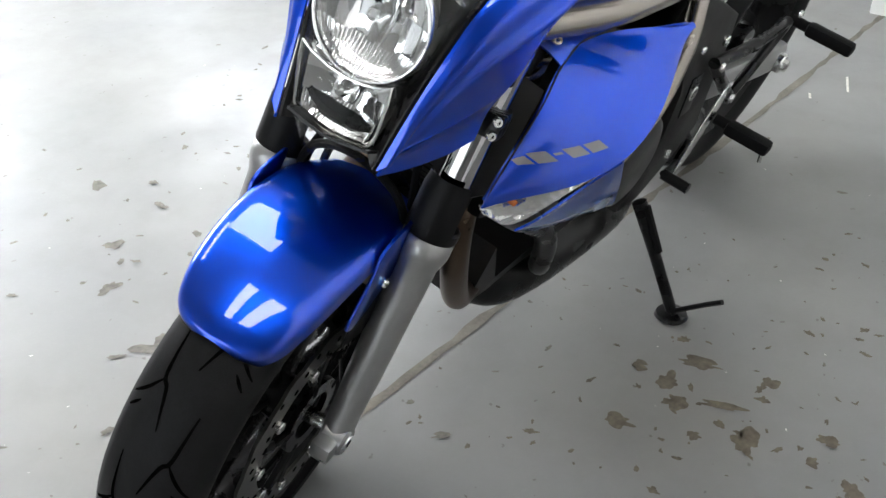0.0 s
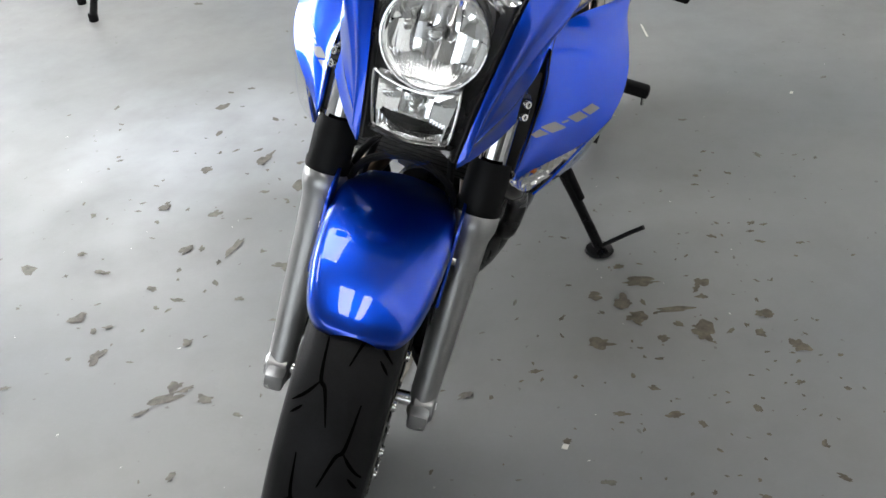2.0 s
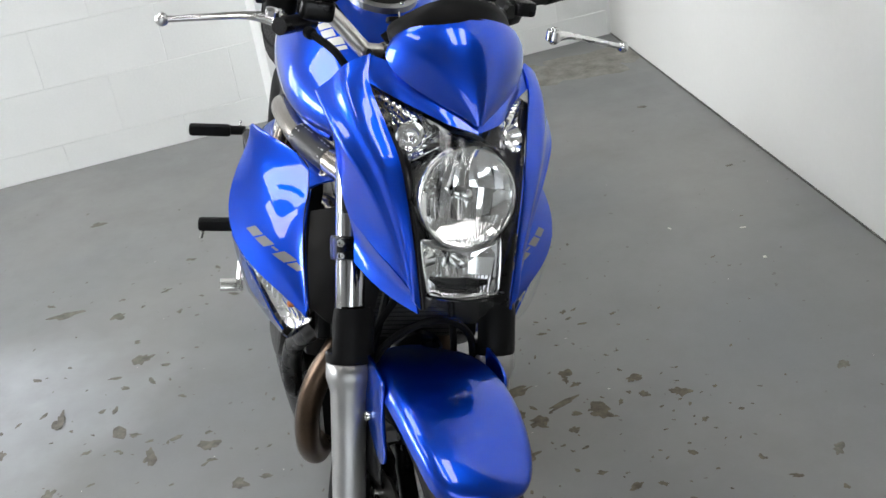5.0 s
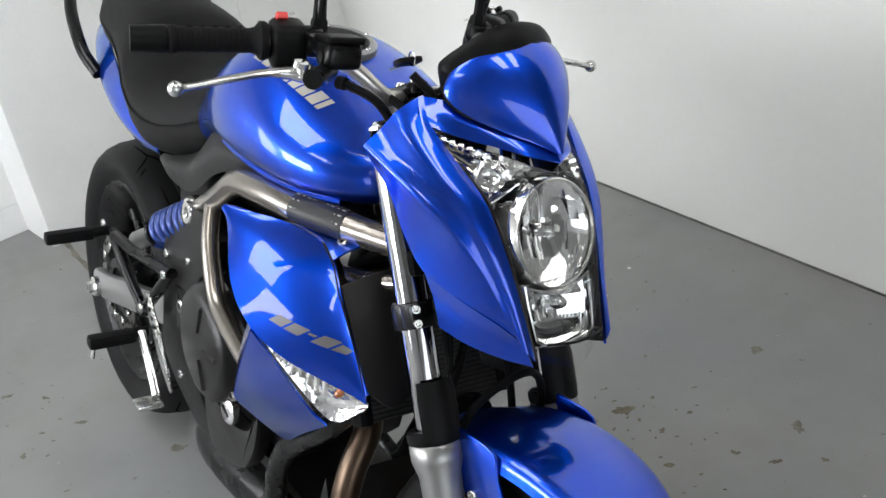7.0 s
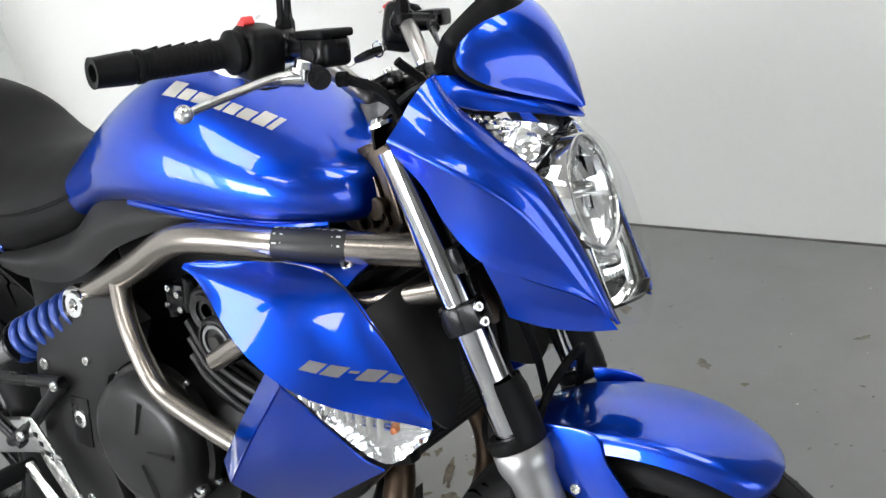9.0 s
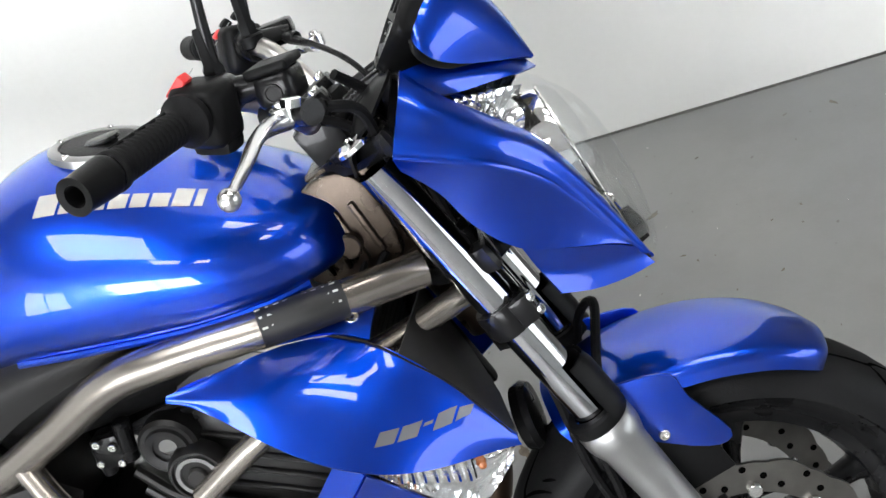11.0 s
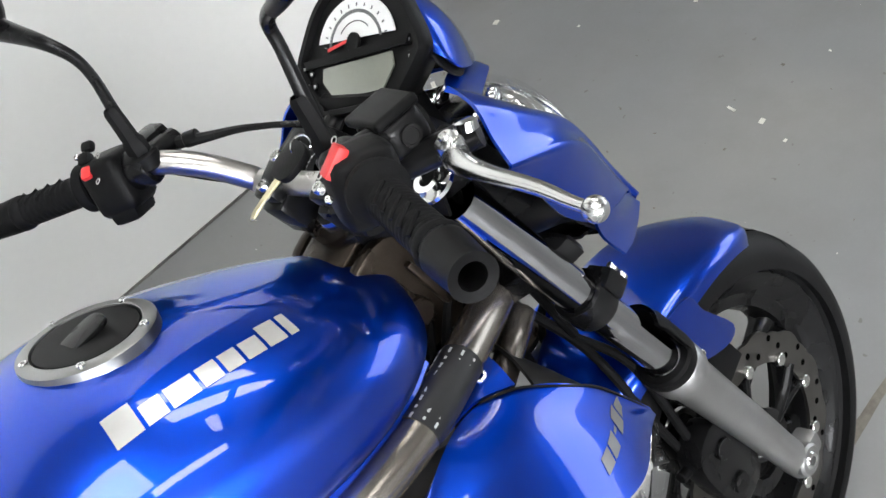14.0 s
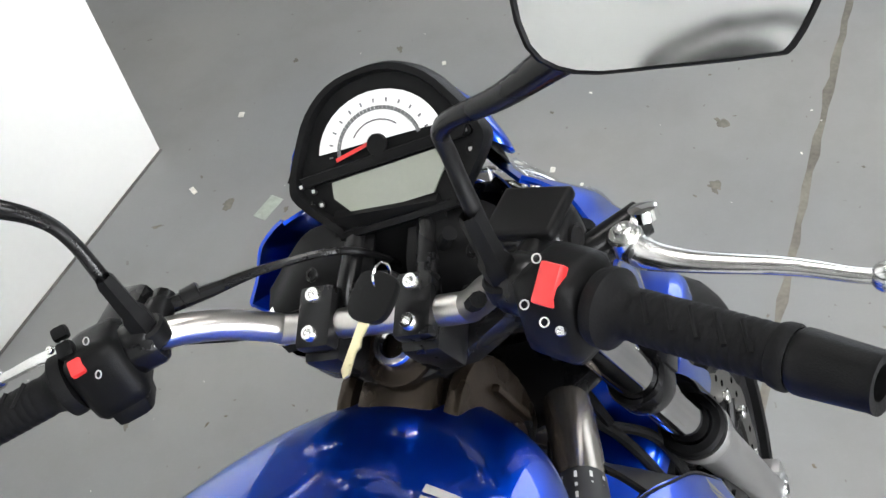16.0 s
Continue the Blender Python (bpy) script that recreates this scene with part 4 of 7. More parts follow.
def gauge():
    out = smooth_outline([(0.0, 0.060), (0.030, 0.056), (0.056, 0.040), (0.074, 0.016), (0.088, -0.010), (0.085, -0.026), (0.054, -0.058), (0.046, -0.062), (-0.046, -0.062), (-0.054, -0.058), (-0.085, -0.026), (-0.088, -0.010), (-0.074, 0.016), (-0.056, 0.040), (-0.030, 0.056)], 3)
    rings = []
    for k, z in ((0.50, -0.040), (0.76, -0.030), (0.90, -0.012), (0.985, 0.000), (0.985, 0.008), (0.965, 0.013), (0.89, 0.013), (0.86, 0.007)):
        rings.append([GM @ V((x * k, y * k, z)) for x, y in out])
    body = part("instrument_pod", loft(rings), M_BLACK, bike, "black instrument pod with white dial and display", S)
    arc = [(0.052 * math.cos(radians(a)) * 1.05, 0.044 * math.sin(radians(a)) - 0.004) for a in range(6, 176, 10)]
    part("dial", prism(arc, 0.0012, GM @ Matrix.Translation((0, 0.0, 0.0080)), 0), M_DIAL, body, "white rev counter dial with bars for numbers", S, smooth=False)
    ticks = []
    for i in range(31):
        a = radians(8 + i * 164 / 30)
        ticks.append(rbox((0.0027, 0.0030, 0.0006), GM @ Matrix.Translation((math.cos(a) * 0.034 * 1.05, math.sin(a) * 0.030 - 0.003, 0.0096)) @ Matrix.Rotation(a - math.pi / 2, 4, "Z"), 0))
    for i in range(12):
        a = radians(8 + i * 164 / 11)
        ticks.append(rbox((0.0012, 0.0030, 0.0006), GM @ Matrix.Translation((math.cos(a) * 0.041 * 1.05, math.sin(a) * 0.0355 - 0.003, 0.0096)) @ Matrix.Rotation(a - math.pi / 2, 4, "Z"), 0))
    inner = [tuple(GM @ V((math.cos(radians(a)) * 0.025, math.sin(radians(a)) * 0.0215 - 0.003, 0.0094))) for a in range(40, 141, 10)]
    ticks.append(tube(inner, 0.0006, 5, 1))
    tagged(part("dial_mark", join(*ticks), M_DIALMARK, body, xf=S, smooth=False), kind="stuff")
    part("needle", join(rbox((0.034, 0.0028, 0.0012), GM @ Matrix.Translation((-0.021, 0.001, 0.0108)) @ Matrix.Rotation(radians(8), 4, "Z"), 0)), M_RED, body, "red needle", S, smooth=False)
    part("needle_hub", disc(0.0085, 0.004, 18, GM @ V((0, 0.0, 0.009)), GN), M_BLACK, body, xf=S)
    part("display_bezel", prism([(-0.075, -0.006), (0.075, -0.006), (0.070, -0.014), (-0.070, -0.014)], 0.005, GM @ Matrix.Translation((0, 0, 0.008)), 0.0012), M_BLACK, body, xf=S)
    part("display", prism([(-0.048, -0.016), (0.048, -0.016), (0.050, -0.028), (0.034, -0.046), (-0.034, -0.046), (-0.050, -0.028)], 0.002, GM @ Matrix.Translation((0, 0, 0.0078)), 0), M_LCD, body, "blank grey-green liquid crystal display", S, smooth=False)
    for k, (x, y) in enumerate(((0.072, -0.010), (0.072, -0.024), (-0.066, -0.018), (-0.076, -0.012), (-0.072, -0.028), (-0.062, -0.030), (-0.068, -0.036))):
        part("tell_tale" if x < 0 else "button", disc(0.0032 if x < 0 else 0.0045, 0.002, 14, GM @ V((x, y, 0.008)), GN), M_SATIN if x < 0 else M_BLACK, body, xf=S)
        part("print_mark", rbox((0.0026, 0.0026, 0.0005), GM @ Matrix.Translation((x, y, 0.0104)), 0), M_PRINT, body, xf=S, smooth=False)
    part("pod_stem", loft([[V((-0.192 + dx * a, dy * b, z)) for dx, dy in ((-1, -1), (1, -1), (1, 1), (-1, 1))] for a, b, z in ((0.015, 0.045, 0.965), (0.022, 0.05, 0.945), (0.030, 0.045, 0.90))]), M_BLACK, body, xf=S)


gauge()


# -- headlamp, cowl and visor --
def visor():
    half = [[(-0.168, -0.087, 0.985), (-0.146, -0.063, 1.009), (-0.120, 0, 1.025)], [(-0.160, -0.095, 0.953), (-0.124, -0.063, 0.981), (-0.095, 0, 0.996)],
            [(-0.118, -0.060, 0.930), (-0.095, -0.037, 0.946), (-0.077, 0, 0.955)], [(-0.068, -0.006, 0.907), (-0.066, -0.003, 0.907), (-0.063, 0, 0.906)]]
    ctrl = [r + [(x, -y, z) for x, y, z in reversed(r[:-1])] for r in half]
    v = part("visor", net(ctrl, 8, 8, -0.003, (4, 3)), M_BLUE, bike, "glossy blue pointed instrument visor", S)
    part("visor_lining", net([[(x - 0.007, y * 0.985, z - 0.003) for x, y, z in r] for r in ctrl], 8, 8, 0.001, (4, 3)), M_BLACK, v, "matt black inner face of the visor", S)
    edge = half[0] + [(x, -y, z) for x, y, z in reversed(half[0][:-1])]
    part("edge_trim", net([edge, [(x - 0.008, y * 1.02, z - 0.002) for x, y, z in edge]], 4, 8, -0.003), M_BLACK, v, "matt black edge band", S)


visor()
# the right-hand cowl, rear to tip: its inner edge beside the lamp, the ridge, and the lower edge of the face below the ridge
COWL_IN = [(-0.190, -0.105, 0.956), (-0.166, -0.112, 0.926), (-0.124, -0.098, 0.883), (-0.093, -0.088, 0.851), (-0.070, -0.081, 0.812), (-0.045, -0.072, 0.755), (-0.016, -0.063, 0.680)]
COWL_RIDGE = [(-0.218, -0.162, 0.898), (-0.184, -0.157, 0.880), (-0.140, -0.147, 0.855), (-0.100, -0.123, 0.818), (-0.072, -0.101, 0.775), (-0.047, -0.083, 0.730), (-0.030, -0.073, 0.704)]
COWL_LOW = [(-0.216, -0.152, 0.882), (-0.191, -0.141, 0.846), (-0.172, -0.133, 0.802), (-0.138, -0.127, 0.762), (-0.090, -0.108, 0.738), (-0.055, -0.090, 0.721), (-0.031, -0.0735, 0.7035)]
COWL_FOOT = [(-0.117, -0.119, 0.700), (-0.085, -0.102, 0.686), (-0.048, -0.081, 0.677), (-0.016, -0.063, 0.6745)]


def cowl_faces():
    """A rounded face above a tight ridge, a flat one below it and a hollow one along the foot."""
    out = V((0.25, -1, 0.35)).normalized()
    side, foot = [], []
    for a, r, l in zip(COWL_IN, COWL_RIDGE, COWL_LOW):
        a, r, l = V(a), V(r), V(l)
        w = min(1.0, (a - r).length / 0.05)
        side.append([tuple(a), tuple(a.lerp(r, 0.12) + out * 0.005 * w), tuple(a.lerp(r, 0.36) + out * 0.0095 * w), tuple(a.lerp(r, 0.68) + out * 0.0030 * w), tuple(a.lerp(r, 0.90) + out * 0.0008 * w), tuple(r),
                     tuple(r.lerp(l, 0.14)), tuple(r.lerp(l, 0.55) - out * 0.001 * w), tuple(l)])
    for c, f in zip(COWL_LOW[3:], COWL_FOOT):
        c, f = V(c), V(f)
        w = (c - f).length / 0.06
        foot.append([tuple(c), tuple(c.lerp(f, 0.45) - out * 0.005 * w), tuple(f)])
    return join(net(side, 8, 6, 0.003), net(foot, 8, 6, 0.003))


def cowl(s):
    c = part("headlamp_cowl", sided(cowl_faces(), s), M_BLUE, bike, "glossy blue pointed side cowl of the headlamp", S, sharp=32)
    top = [[(-0.190, -0.105, 0.956), (-0.180, -0.112, 0.942), (-0.166, -0.112, 0.926)], [(-0.162, -0.080, 0.951), (-0.156, -0.090, 0.935), (-0.142, -0.084, 0.915)],
           [(-0.124, -0.052, 0.935), (-0.118, -0.062, 0.922), (-0.111, -0.061, 0.909)], [(-0.092, -0.028, 0.920), (-0.086, -0.036, 0.910), (-0.081, -0.037, 0.903)], [(-0.070, 0.0, 0.906), (-0.066, 0.0, 0.901), (-0.062, 0.0, 0.896)]]
    part("top_panel", sided(net(top, 6, 5, -0.003), s), M_BLUE, c, "glossy blue panel between visor and position lamp", xf=S)
    inner = [[(-0.214, -0.146, 0.890), (-0.215, -0.10, 0.915), (-0.200, -0.06, 0.945)], [(-0.186, -0.134, 0.842), (-0.17, -0.085, 0.86), (-0.165, -0.05, 0.90)], [(-0.150, -0.120, 0.778), (-0.12, -0.07, 0.79), (-0.10, -0.04, 0.80)], [(-0.092, -0.094, 0.700), (-0.07, -0.06, 0.705), (-0.06, -0.03, 0.71)]]
    part("inner_panel", sided(net(inner, 6, 5, 0.002), s), M_BLACK, c, xf=S)
    strip = []
    for p in COWL_IN[2:]:
        k = (0.956 - p[2]) / 0.28
        strip.append([(p[0] - 0.001, p[1] + 0.001, p[2]), (p[0] + 0.001, p[1] + 0.007, p[2]), (p[0] - 0.020, p[1] + 0.020 + 0.004 * k, p[2] - 0.002)])
    part("black_strip", sided(net(strip, 6, 5, 0.002), s), M_SATIN, c, "glossy black surround beside the lamp", xf=S)


both(cowl)


def headlamp():
    shell = []
    for x, hw, z0, z1 in ((-0.190, 0.050, 0.73, 0.88), (-0.150, 0.060, 0.712, 0.872), (-0.128, 0.064, 0.698, 0.876)):
        ring = []
        for j in range(32):
            a = 2 * math.pi * j / 32
            ca, sa = math.cos(a), math.sin(a)
            ring.append((x + 0.055 * (0.5 - 0.5 * sa), hw * math.copysign(abs(ca) ** 0.6, ca), (z0 + z1) / 2 + (z1 - z0) / 2 * math.copysign(abs(sa) ** 0.7, sa)))
        shell.append(ring)
    edge = [(x + 0.04, y, z) for x, y, z in shell[-1]]
    shell += [edge, [(x - 0.004, y * 0.94, 0.797 + (z - 0.797) * 0.95) for x, y, z in edge], [(x - 0.045, y * 0.9, 0.797 + (z - 0.797) * 0.9) for x, y, z in edge]]
    h = part("headlamp", loft(shell), M_SATIN, bike, "twin clear-lens headlamp, round main beam over a low trapezium", S)
    # each bowl: a faceted reflector behind a clear lens; local x across, y up, z ahead
    LN = V((0.970, 0, 0.24)).normalized()
    rng = random.Random(17)

    def bowl(c, outline, depth, name, flutes, round_bowl):
        m = frame_at(c, (0, 1, 0), LN)
        hw, hh = max(x for x, _ in outline) * 0.985, (max(y for _, y in outline) - min(y for _, y in outline)) / 2 * 0.985
        cy = (max(y for _, y in outline) + min(y for _, y in outline)) / 2
        rim_z = -0.006

        def spot(u, v, bulge=0.0):
            """A point of the bowl; u and v from -1 to 1 across and up."""
            x, y = (u * math.sqrt(1 - v * v / 2), v * math.sqrt(1 - u * u / 2)) if round_bowl else (u * (0.90 + 0.10 * v), v)
            return m @ V((x * hw, cy + y * hh, rim_z - depth * (1 - max(u * u, v * v)) + bulge))
        facets = []
        vb = [-0.50, 0.18, 0.66, 1.0] if round_bowl else [-0.30, 0.35, 1.0]
        ub = [-1.0, -0.72, -0.40, -0.12, 0.12, 0.40, 0.72, 1.0] if round_bowl else [-1.0, -0.42, -0.14, 0.14, 0.42, 1.0]
        for i in range(len(ub) - 1):
            for j in range(len(vb) - 1):
                tilt_u, tilt_v = rng.choice((-0.006, -0.003, 0.001, 0.004)), rng.choice((-0.005, -0.0025, 0.0, 0.003))
                rows = []
                for p in range(5):
                    q = p / 4
                    rows.append([])
                    for w in range(5):
                        g = w / 4
                        rise = 0.0016 * (1 - (2 * q - 1) ** 2) + (q - 0.5) * tilt_u + (g - 0.5) * tilt_v
                        rows[-1].append(spot(ub[i] + (ub[i + 1] - ub[i]) * q, vb[j] + (vb[j + 1] - vb[j]) * g, rise - 0.0005))
                facets.append(loft(rows, False, False))
        # fluted lower band
        n = flutes
        for i in range(n):
            rows = []
            for p in range(7):
                q = p / 6
                rows.append([spot(-1 + 2 * (i + q) / n, -1 + (vb[0] + 1.04) * g, 0.0022 * math.sin(math.pi * q)) for g in (0.0, 0.35, 0.7, 1.0)])
            facets.append(loft(rows, False, False))
        facets.append(loft([[m @ V((x * k, y * k, z)) for x, y in outline] for k, z in ((1.0, -0.003), (0.985, rim_z), (0.90, rim_z - 0.004))], False))
        facets.append(loft([[m @ V((x * k, y * k, -depth - 0.010)) for x, y in outline] for k in (1.0, 0.01)], False))
        r = part(name, join(*facets), M_REFL, h, "mirror-bright faceted reflector", S, sharp=30)
        vs, fs = loft([[m @ V((x * k, y * k, z)) for x, y in outline] for k, z in ((1.0, -0.002), (1.0, 0.004), (0.93, 0.0125), (0.7, 0.0195), (0.35, 0.0225), (0.02, 0.0235))], False)
        part("lens", (vs, fs), M_GLASS, h, "clear lens", S)
        part("collar", loft([[m @ V((x * k, y * k, z)) for x, y in outline] for k, z in ((1.0, 0.001), (1.035, -0.004), (1.06, -0.018), (1.08, -0.045))], False), M_REFL, h, "bright moulded collar", S)
        rim = [tuple(m @ V((x * 1.0, y * 1.0, 0.003))) for x, y in outline]
        part("lens_rim", tube(rim + rim[:1], 0.0019, 6, 1, False), M_ALU, h, xf=S)
        part("bulb", join(lathe([(0.0001, 0.030), (0.006, 0.028), (0.0085, 0.022), (0.0085, 0)], 16, m @ V((0, 0.004, -depth)), LN)), M_ALU, r, "bulb with a silvered shade", S)
    rnd = [(0.0645 * math.cos(2 * math.pi * j / 40), 0.0635 * math.sin(2 * math.pi * j / 40)) for j in range(40)]
    bowl(V((-0.058, -0.003, 0.813)), rnd, 0.024, "main_bowl", 26, True)
    trap = [(0.054 * u - 0.004 * v * abs(u), 0.036 * v) for u, v in ((-1, 0.9), (-0.8, 0.72), (-0.4, 0.55), (0, 0.5), (0.4, 0.55), (0.8, 0.72), (1, 0.9), (1, 0.4), (0.965, -0.2), (0.91, -0.9), (0.84, -1.08), (0.5, -1.2), (0, -1.26), (-0.5, -1.2), (-0.84, -1.08), (-0.91, -0.9), (-0.965, -0.2), (-1, 0.4))]
    bowl(V((-0.036, -0.006, 0.731)), trap, 0.020, "dip_bowl", 22, False)
    part("chin", net([[(-0.010, -0.050, 0.698), (-0.004, 0, 0.694), (-0.010, 0.050, 0.698)], [(-0.045, -0.060, 0.690), (-0.040, 0, 0.680), (-0.045, 0.060, 0.690)], [(-0.10, -0.055, 0.70), (-0.10, 0, 0.69), (-0.10, 0.055, 0.70)]], 5, 5, 0.003), M_SATIN, h, xf=S)


headlamp()


def position_lamp(s):
    top = [(-0.167, -0.1115, 0.9265), (-0.142, -0.083, 0.913), (-0.112, -0.060, 0.907), (-0.092, -0.043, 0.902), (-0.074, -0.031, 0.896)]
    low = [(-0.166, -0.1115, 0.9245), (-0.139, -0.102, 0.898), (-0.112, -0.092, 0.868), (-0.096, -0.082, 0.851), (-0.078, -0.046, 0.878)]
    ctrl = []
    for a, b in zip(top, low):
        a, b = V(a), V(b)
        ctrl.append([tuple(a), tuple(a.lerp(b, 0.5) + V((0.5, -0.5, 0.5)) * 0.16 * (a - b).length), tuple(b)])
    lens = part("position_lamp", sided(sheet(ctrl, 6, 6), s), M_GLASS, bike, "clear triangular position lamp over a silver reflector", S)
    back = [[(x - 0.009, y + 0.006, z - 0.008) for x, y, z in (r[0], tuple(V(r[0]).lerp(V(r[2]), 0.5) + V((-0.010, 0.006, -0.006))), r[2])] for r in ctrl]
    part("reflector", sided(net(back, 6, 6, -0.0015), s), M_FACET, lens, xf=S)
    for i in range(6):
        t = i / 5
        p = V((-0.158 + 0.042 * t, -0.096 + 0.030 * t, 0.910 - 0.012 * t))
        part("lamp_facet", sided(lathe([(0.0001, 0.0045), (0.003, 0.0038), (0.0050 + 0.0012 * t, 0.0)], 10, p, (0.5, -0.6, 0.6)), s), M_CHROME, lens, xf=S)
    c = V((-0.107, -0.070, 0.876))
    part("small_bowl", sided(lathe([(0.0045, -0.010), (0.010, -0.008), (0.015, -0.003), (0.0185, 0.004), (0.0195, 0.003)], 22, c, (0.75, -0.45, 0.45)), s), M_REFL, lens, "round bright bowl", xf=S)
    part("small_bulb", sided(lathe([(0.0001, 0.004), (0.003, 0.003), (0.0045, -0.002), (0.0045, -0.010)], 12, c, (0.75, -0.45, 0.45)), s), M_GLASS, lens, xf=S)


both(position_lamp)


def cover_lens():
    """The clear outer cover over both beams, with a lip below."""
    rows = []
    for x, y, z, xc, zc in ((-0.140, 0.084, 0.905, -0.066, 0.886), (-0.094, 0.079, 0.862, -0.032, 0.850), (-0.056, 0.070, 0.802, -0.010, 0.795), (-0.034, 0.058, 0.738, 0.002, 0.735), (-0.020, 0.046, 0.690, 0.004, 0.684), (-0.028, 0.042, 0.672, -0.002, 0.664)):
        rows.append([(x, -y, z), ((x + xc * 2) / 3, -y * 0.55, (z + zc * 2) / 3), (xc, 0, zc), ((x + xc * 2) / 3, y * 0.55, (z + zc * 2) / 3), (x, y, z)])
    part("cover_lens", sheet(rows, 6, 6), M_GLASS, bpy.data.objects["headlamp"], "clear outer cover of the headlamp", S)


cover_lens()


# -- tank, seat and tail --
from mathutils.bvhtree import BVHTree


def body_ring(x, w, zb, zt, shoulder, p=2.6, n=48, tuck=0.75, q=2.1):
    """A cross-section across the bike: half width w at height shoulder, from zb up to zt."""
    r = []
    for j in range(n):
        a = 2 * math.pi * j / n
        ca, sa = math.cos(a), math.sin(a)
        y = w * math.copysign(abs(ca) ** (2 / p), ca)
        if sa >= 0:
            z = shoulder + (zt - shoulder) * abs(sa) ** (2 / q)
            y = w * math.copysign(abs(ca) ** (2 / q), ca)
        else:
            z = shoulder - (shoulder - zb) * abs(sa) ** (2 / p)
            y *= 1 - (1 - tuck) * abs(sa) ** 2
        r.append((x, y, z))
    return r


def station_loft(stations, steps=6, ease=0, **kw):
    """Stations of (x, half width, bottom, top, shoulder), smoothly joined; ease evens out the curvature."""
    g = np.array([[float(v) for v in s] for s in spline(stations, steps)])
    for _ in range(ease):
        g[1:-1] = g[1:-1] * 0.5 + (g[:-2] + g[2:]) * 0.25
    return loft([body_ring(*[float(v) for v in s], **kw) for s in g])


def tank_nose(u):
    """A station of the rounded front of the tank, u from 0 at the tip to 1."""
    x = -0.284 - 0.186 * (1 - math.cos(u * math.pi / 2))
    k = (-0.284 - x) / 0.186
    zt, zb = 0.846 + 0.107 * k ** 0.86, 0.806 - 0.026 * (1 - (1 - u) ** 4)
    return (x, 0.160 * math.sin(u * math.pi / 2) ** 0.85, zb, zt, zb + (zt - zb) * 0.43)


TANK_ST = [tank_nose(u) for u in (0.05, 0.16, 0.30, 0.46, 0.64, 0.82, 1.0)] + [
    (-0.560, 0.163, 0.788, 0.985, 0.864), (-0.640, 0.150, 0.794, 0.968, 0.860), (-0.710, 0.130, 0.786, 0.930, 0.846), (-0.770, 0.112, 0.766, 0.885, 0.828), (-0.806, 0.104, 0.750, 0.858, 0.812)]
TANK = moved(station_loft(TANK_ST, ease=10, q=2.05, p=3.4, tuck=0.90), Matrix.Translation((0, -0.010, 0)))
tank = part("fuel_tank", TANK, M_BLUE, bike, "metallic blue fuel tank with silver lettering drawn as plain blocks", sharp=60)
TANK_BVH = BVHTree.FromPolygons([V(v) for v in TANK[0]], TANK[1])


def decal(bvh, o, ux, uy, way, quads, material, parent, name, label="", lift=0.0007):
    """Flat shapes in the plane (o, ux, uy), laid along way onto a surface."""
    for q in quads:
        vs, fs = [], []
        n = 5
        for i in range(n + 1):
            for j in range(n + 1):
                a, b = i / n, j / n
                p = [(1 - a) * ((1 - b) * q[0][k] + b * q[3][k]) + a * ((1 - b) * q[1][k] + b * q[2][k]) for k in (0, 1)]
                src = V(o) + V(ux) * p[0] + V(uy) * p[1]
                hit = bvh.ray_cast(src, V(way))
                if hit[0] is None:
                    break
                vs.append(hit[0] + hit[1].normalized() * (lift if hit[1].dot(V(way)) < 0 else -lift))
        if len(vs) < (n + 1) ** 2:
            continue
        for i in range(n):
            for j in range(n):
                fs.append([i * (n + 1) + j, (i + 1) * (n + 1) + j, (i + 1) * (n + 1) + j + 1, i * (n + 1) + j + 1])
        part(name, (vs, fs), material, parent, label)


def slanted(x0, x1, y0, y1, sl=0.12):
    return [(x0 + sl * y0, y0), (x1 + sl * y0, y0), (x1 + sl * y1, y1), (x0 + sl * y1, y1)]


def tank_letters(s):
    h = 0.0180
    widths = [(0.024, 1.45), (0.019, 1.0), (0.026, 1.0), (0.019, 1.0), (0.017, 1.0), (0.019, 1.0), (0.019, 1.35), (0.009, 1.35)]
    x, qs = 0.0, []
    for w, k in widths:
        qs.append(slanted(x, x + w, 0, h * k, 0.15))
        x += w + 0.0035
    k0, i0 = V((-0.556, -0.122, 0.940)), V((-0.398, -0.100, 0.893))
    f = (i0 - k0).length / x
    ux = (i0 - k0).normalized()
    way = V((0, 0.62, -0.78))
    uy = ux.cross(way).normalized()
    if uy.z < 0:
        uy = -uy
    way = (ux.cross(uy)).normalized()
    if way.z > 0:
        way = -way
    k0 = k0 - way * 0.15
    qs = [[(a * f, b) for a, b in q] for q in qs]
    if s < 0:
        decal(TANK_BVH, k0, ux, uy, way, qs, M_DECAL, tank, "letter_block")
    else:
        qs = [[(x * f - a, b) for a, b in q] for q in qs]
        my = lambda q: V((q.x, -q.y, q.z))
        decal(TANK_BVH, my(k0), my(ux), my(uy), my(way), qs, M_DECAL, tank, "letter_block")


tank_letters(-1)


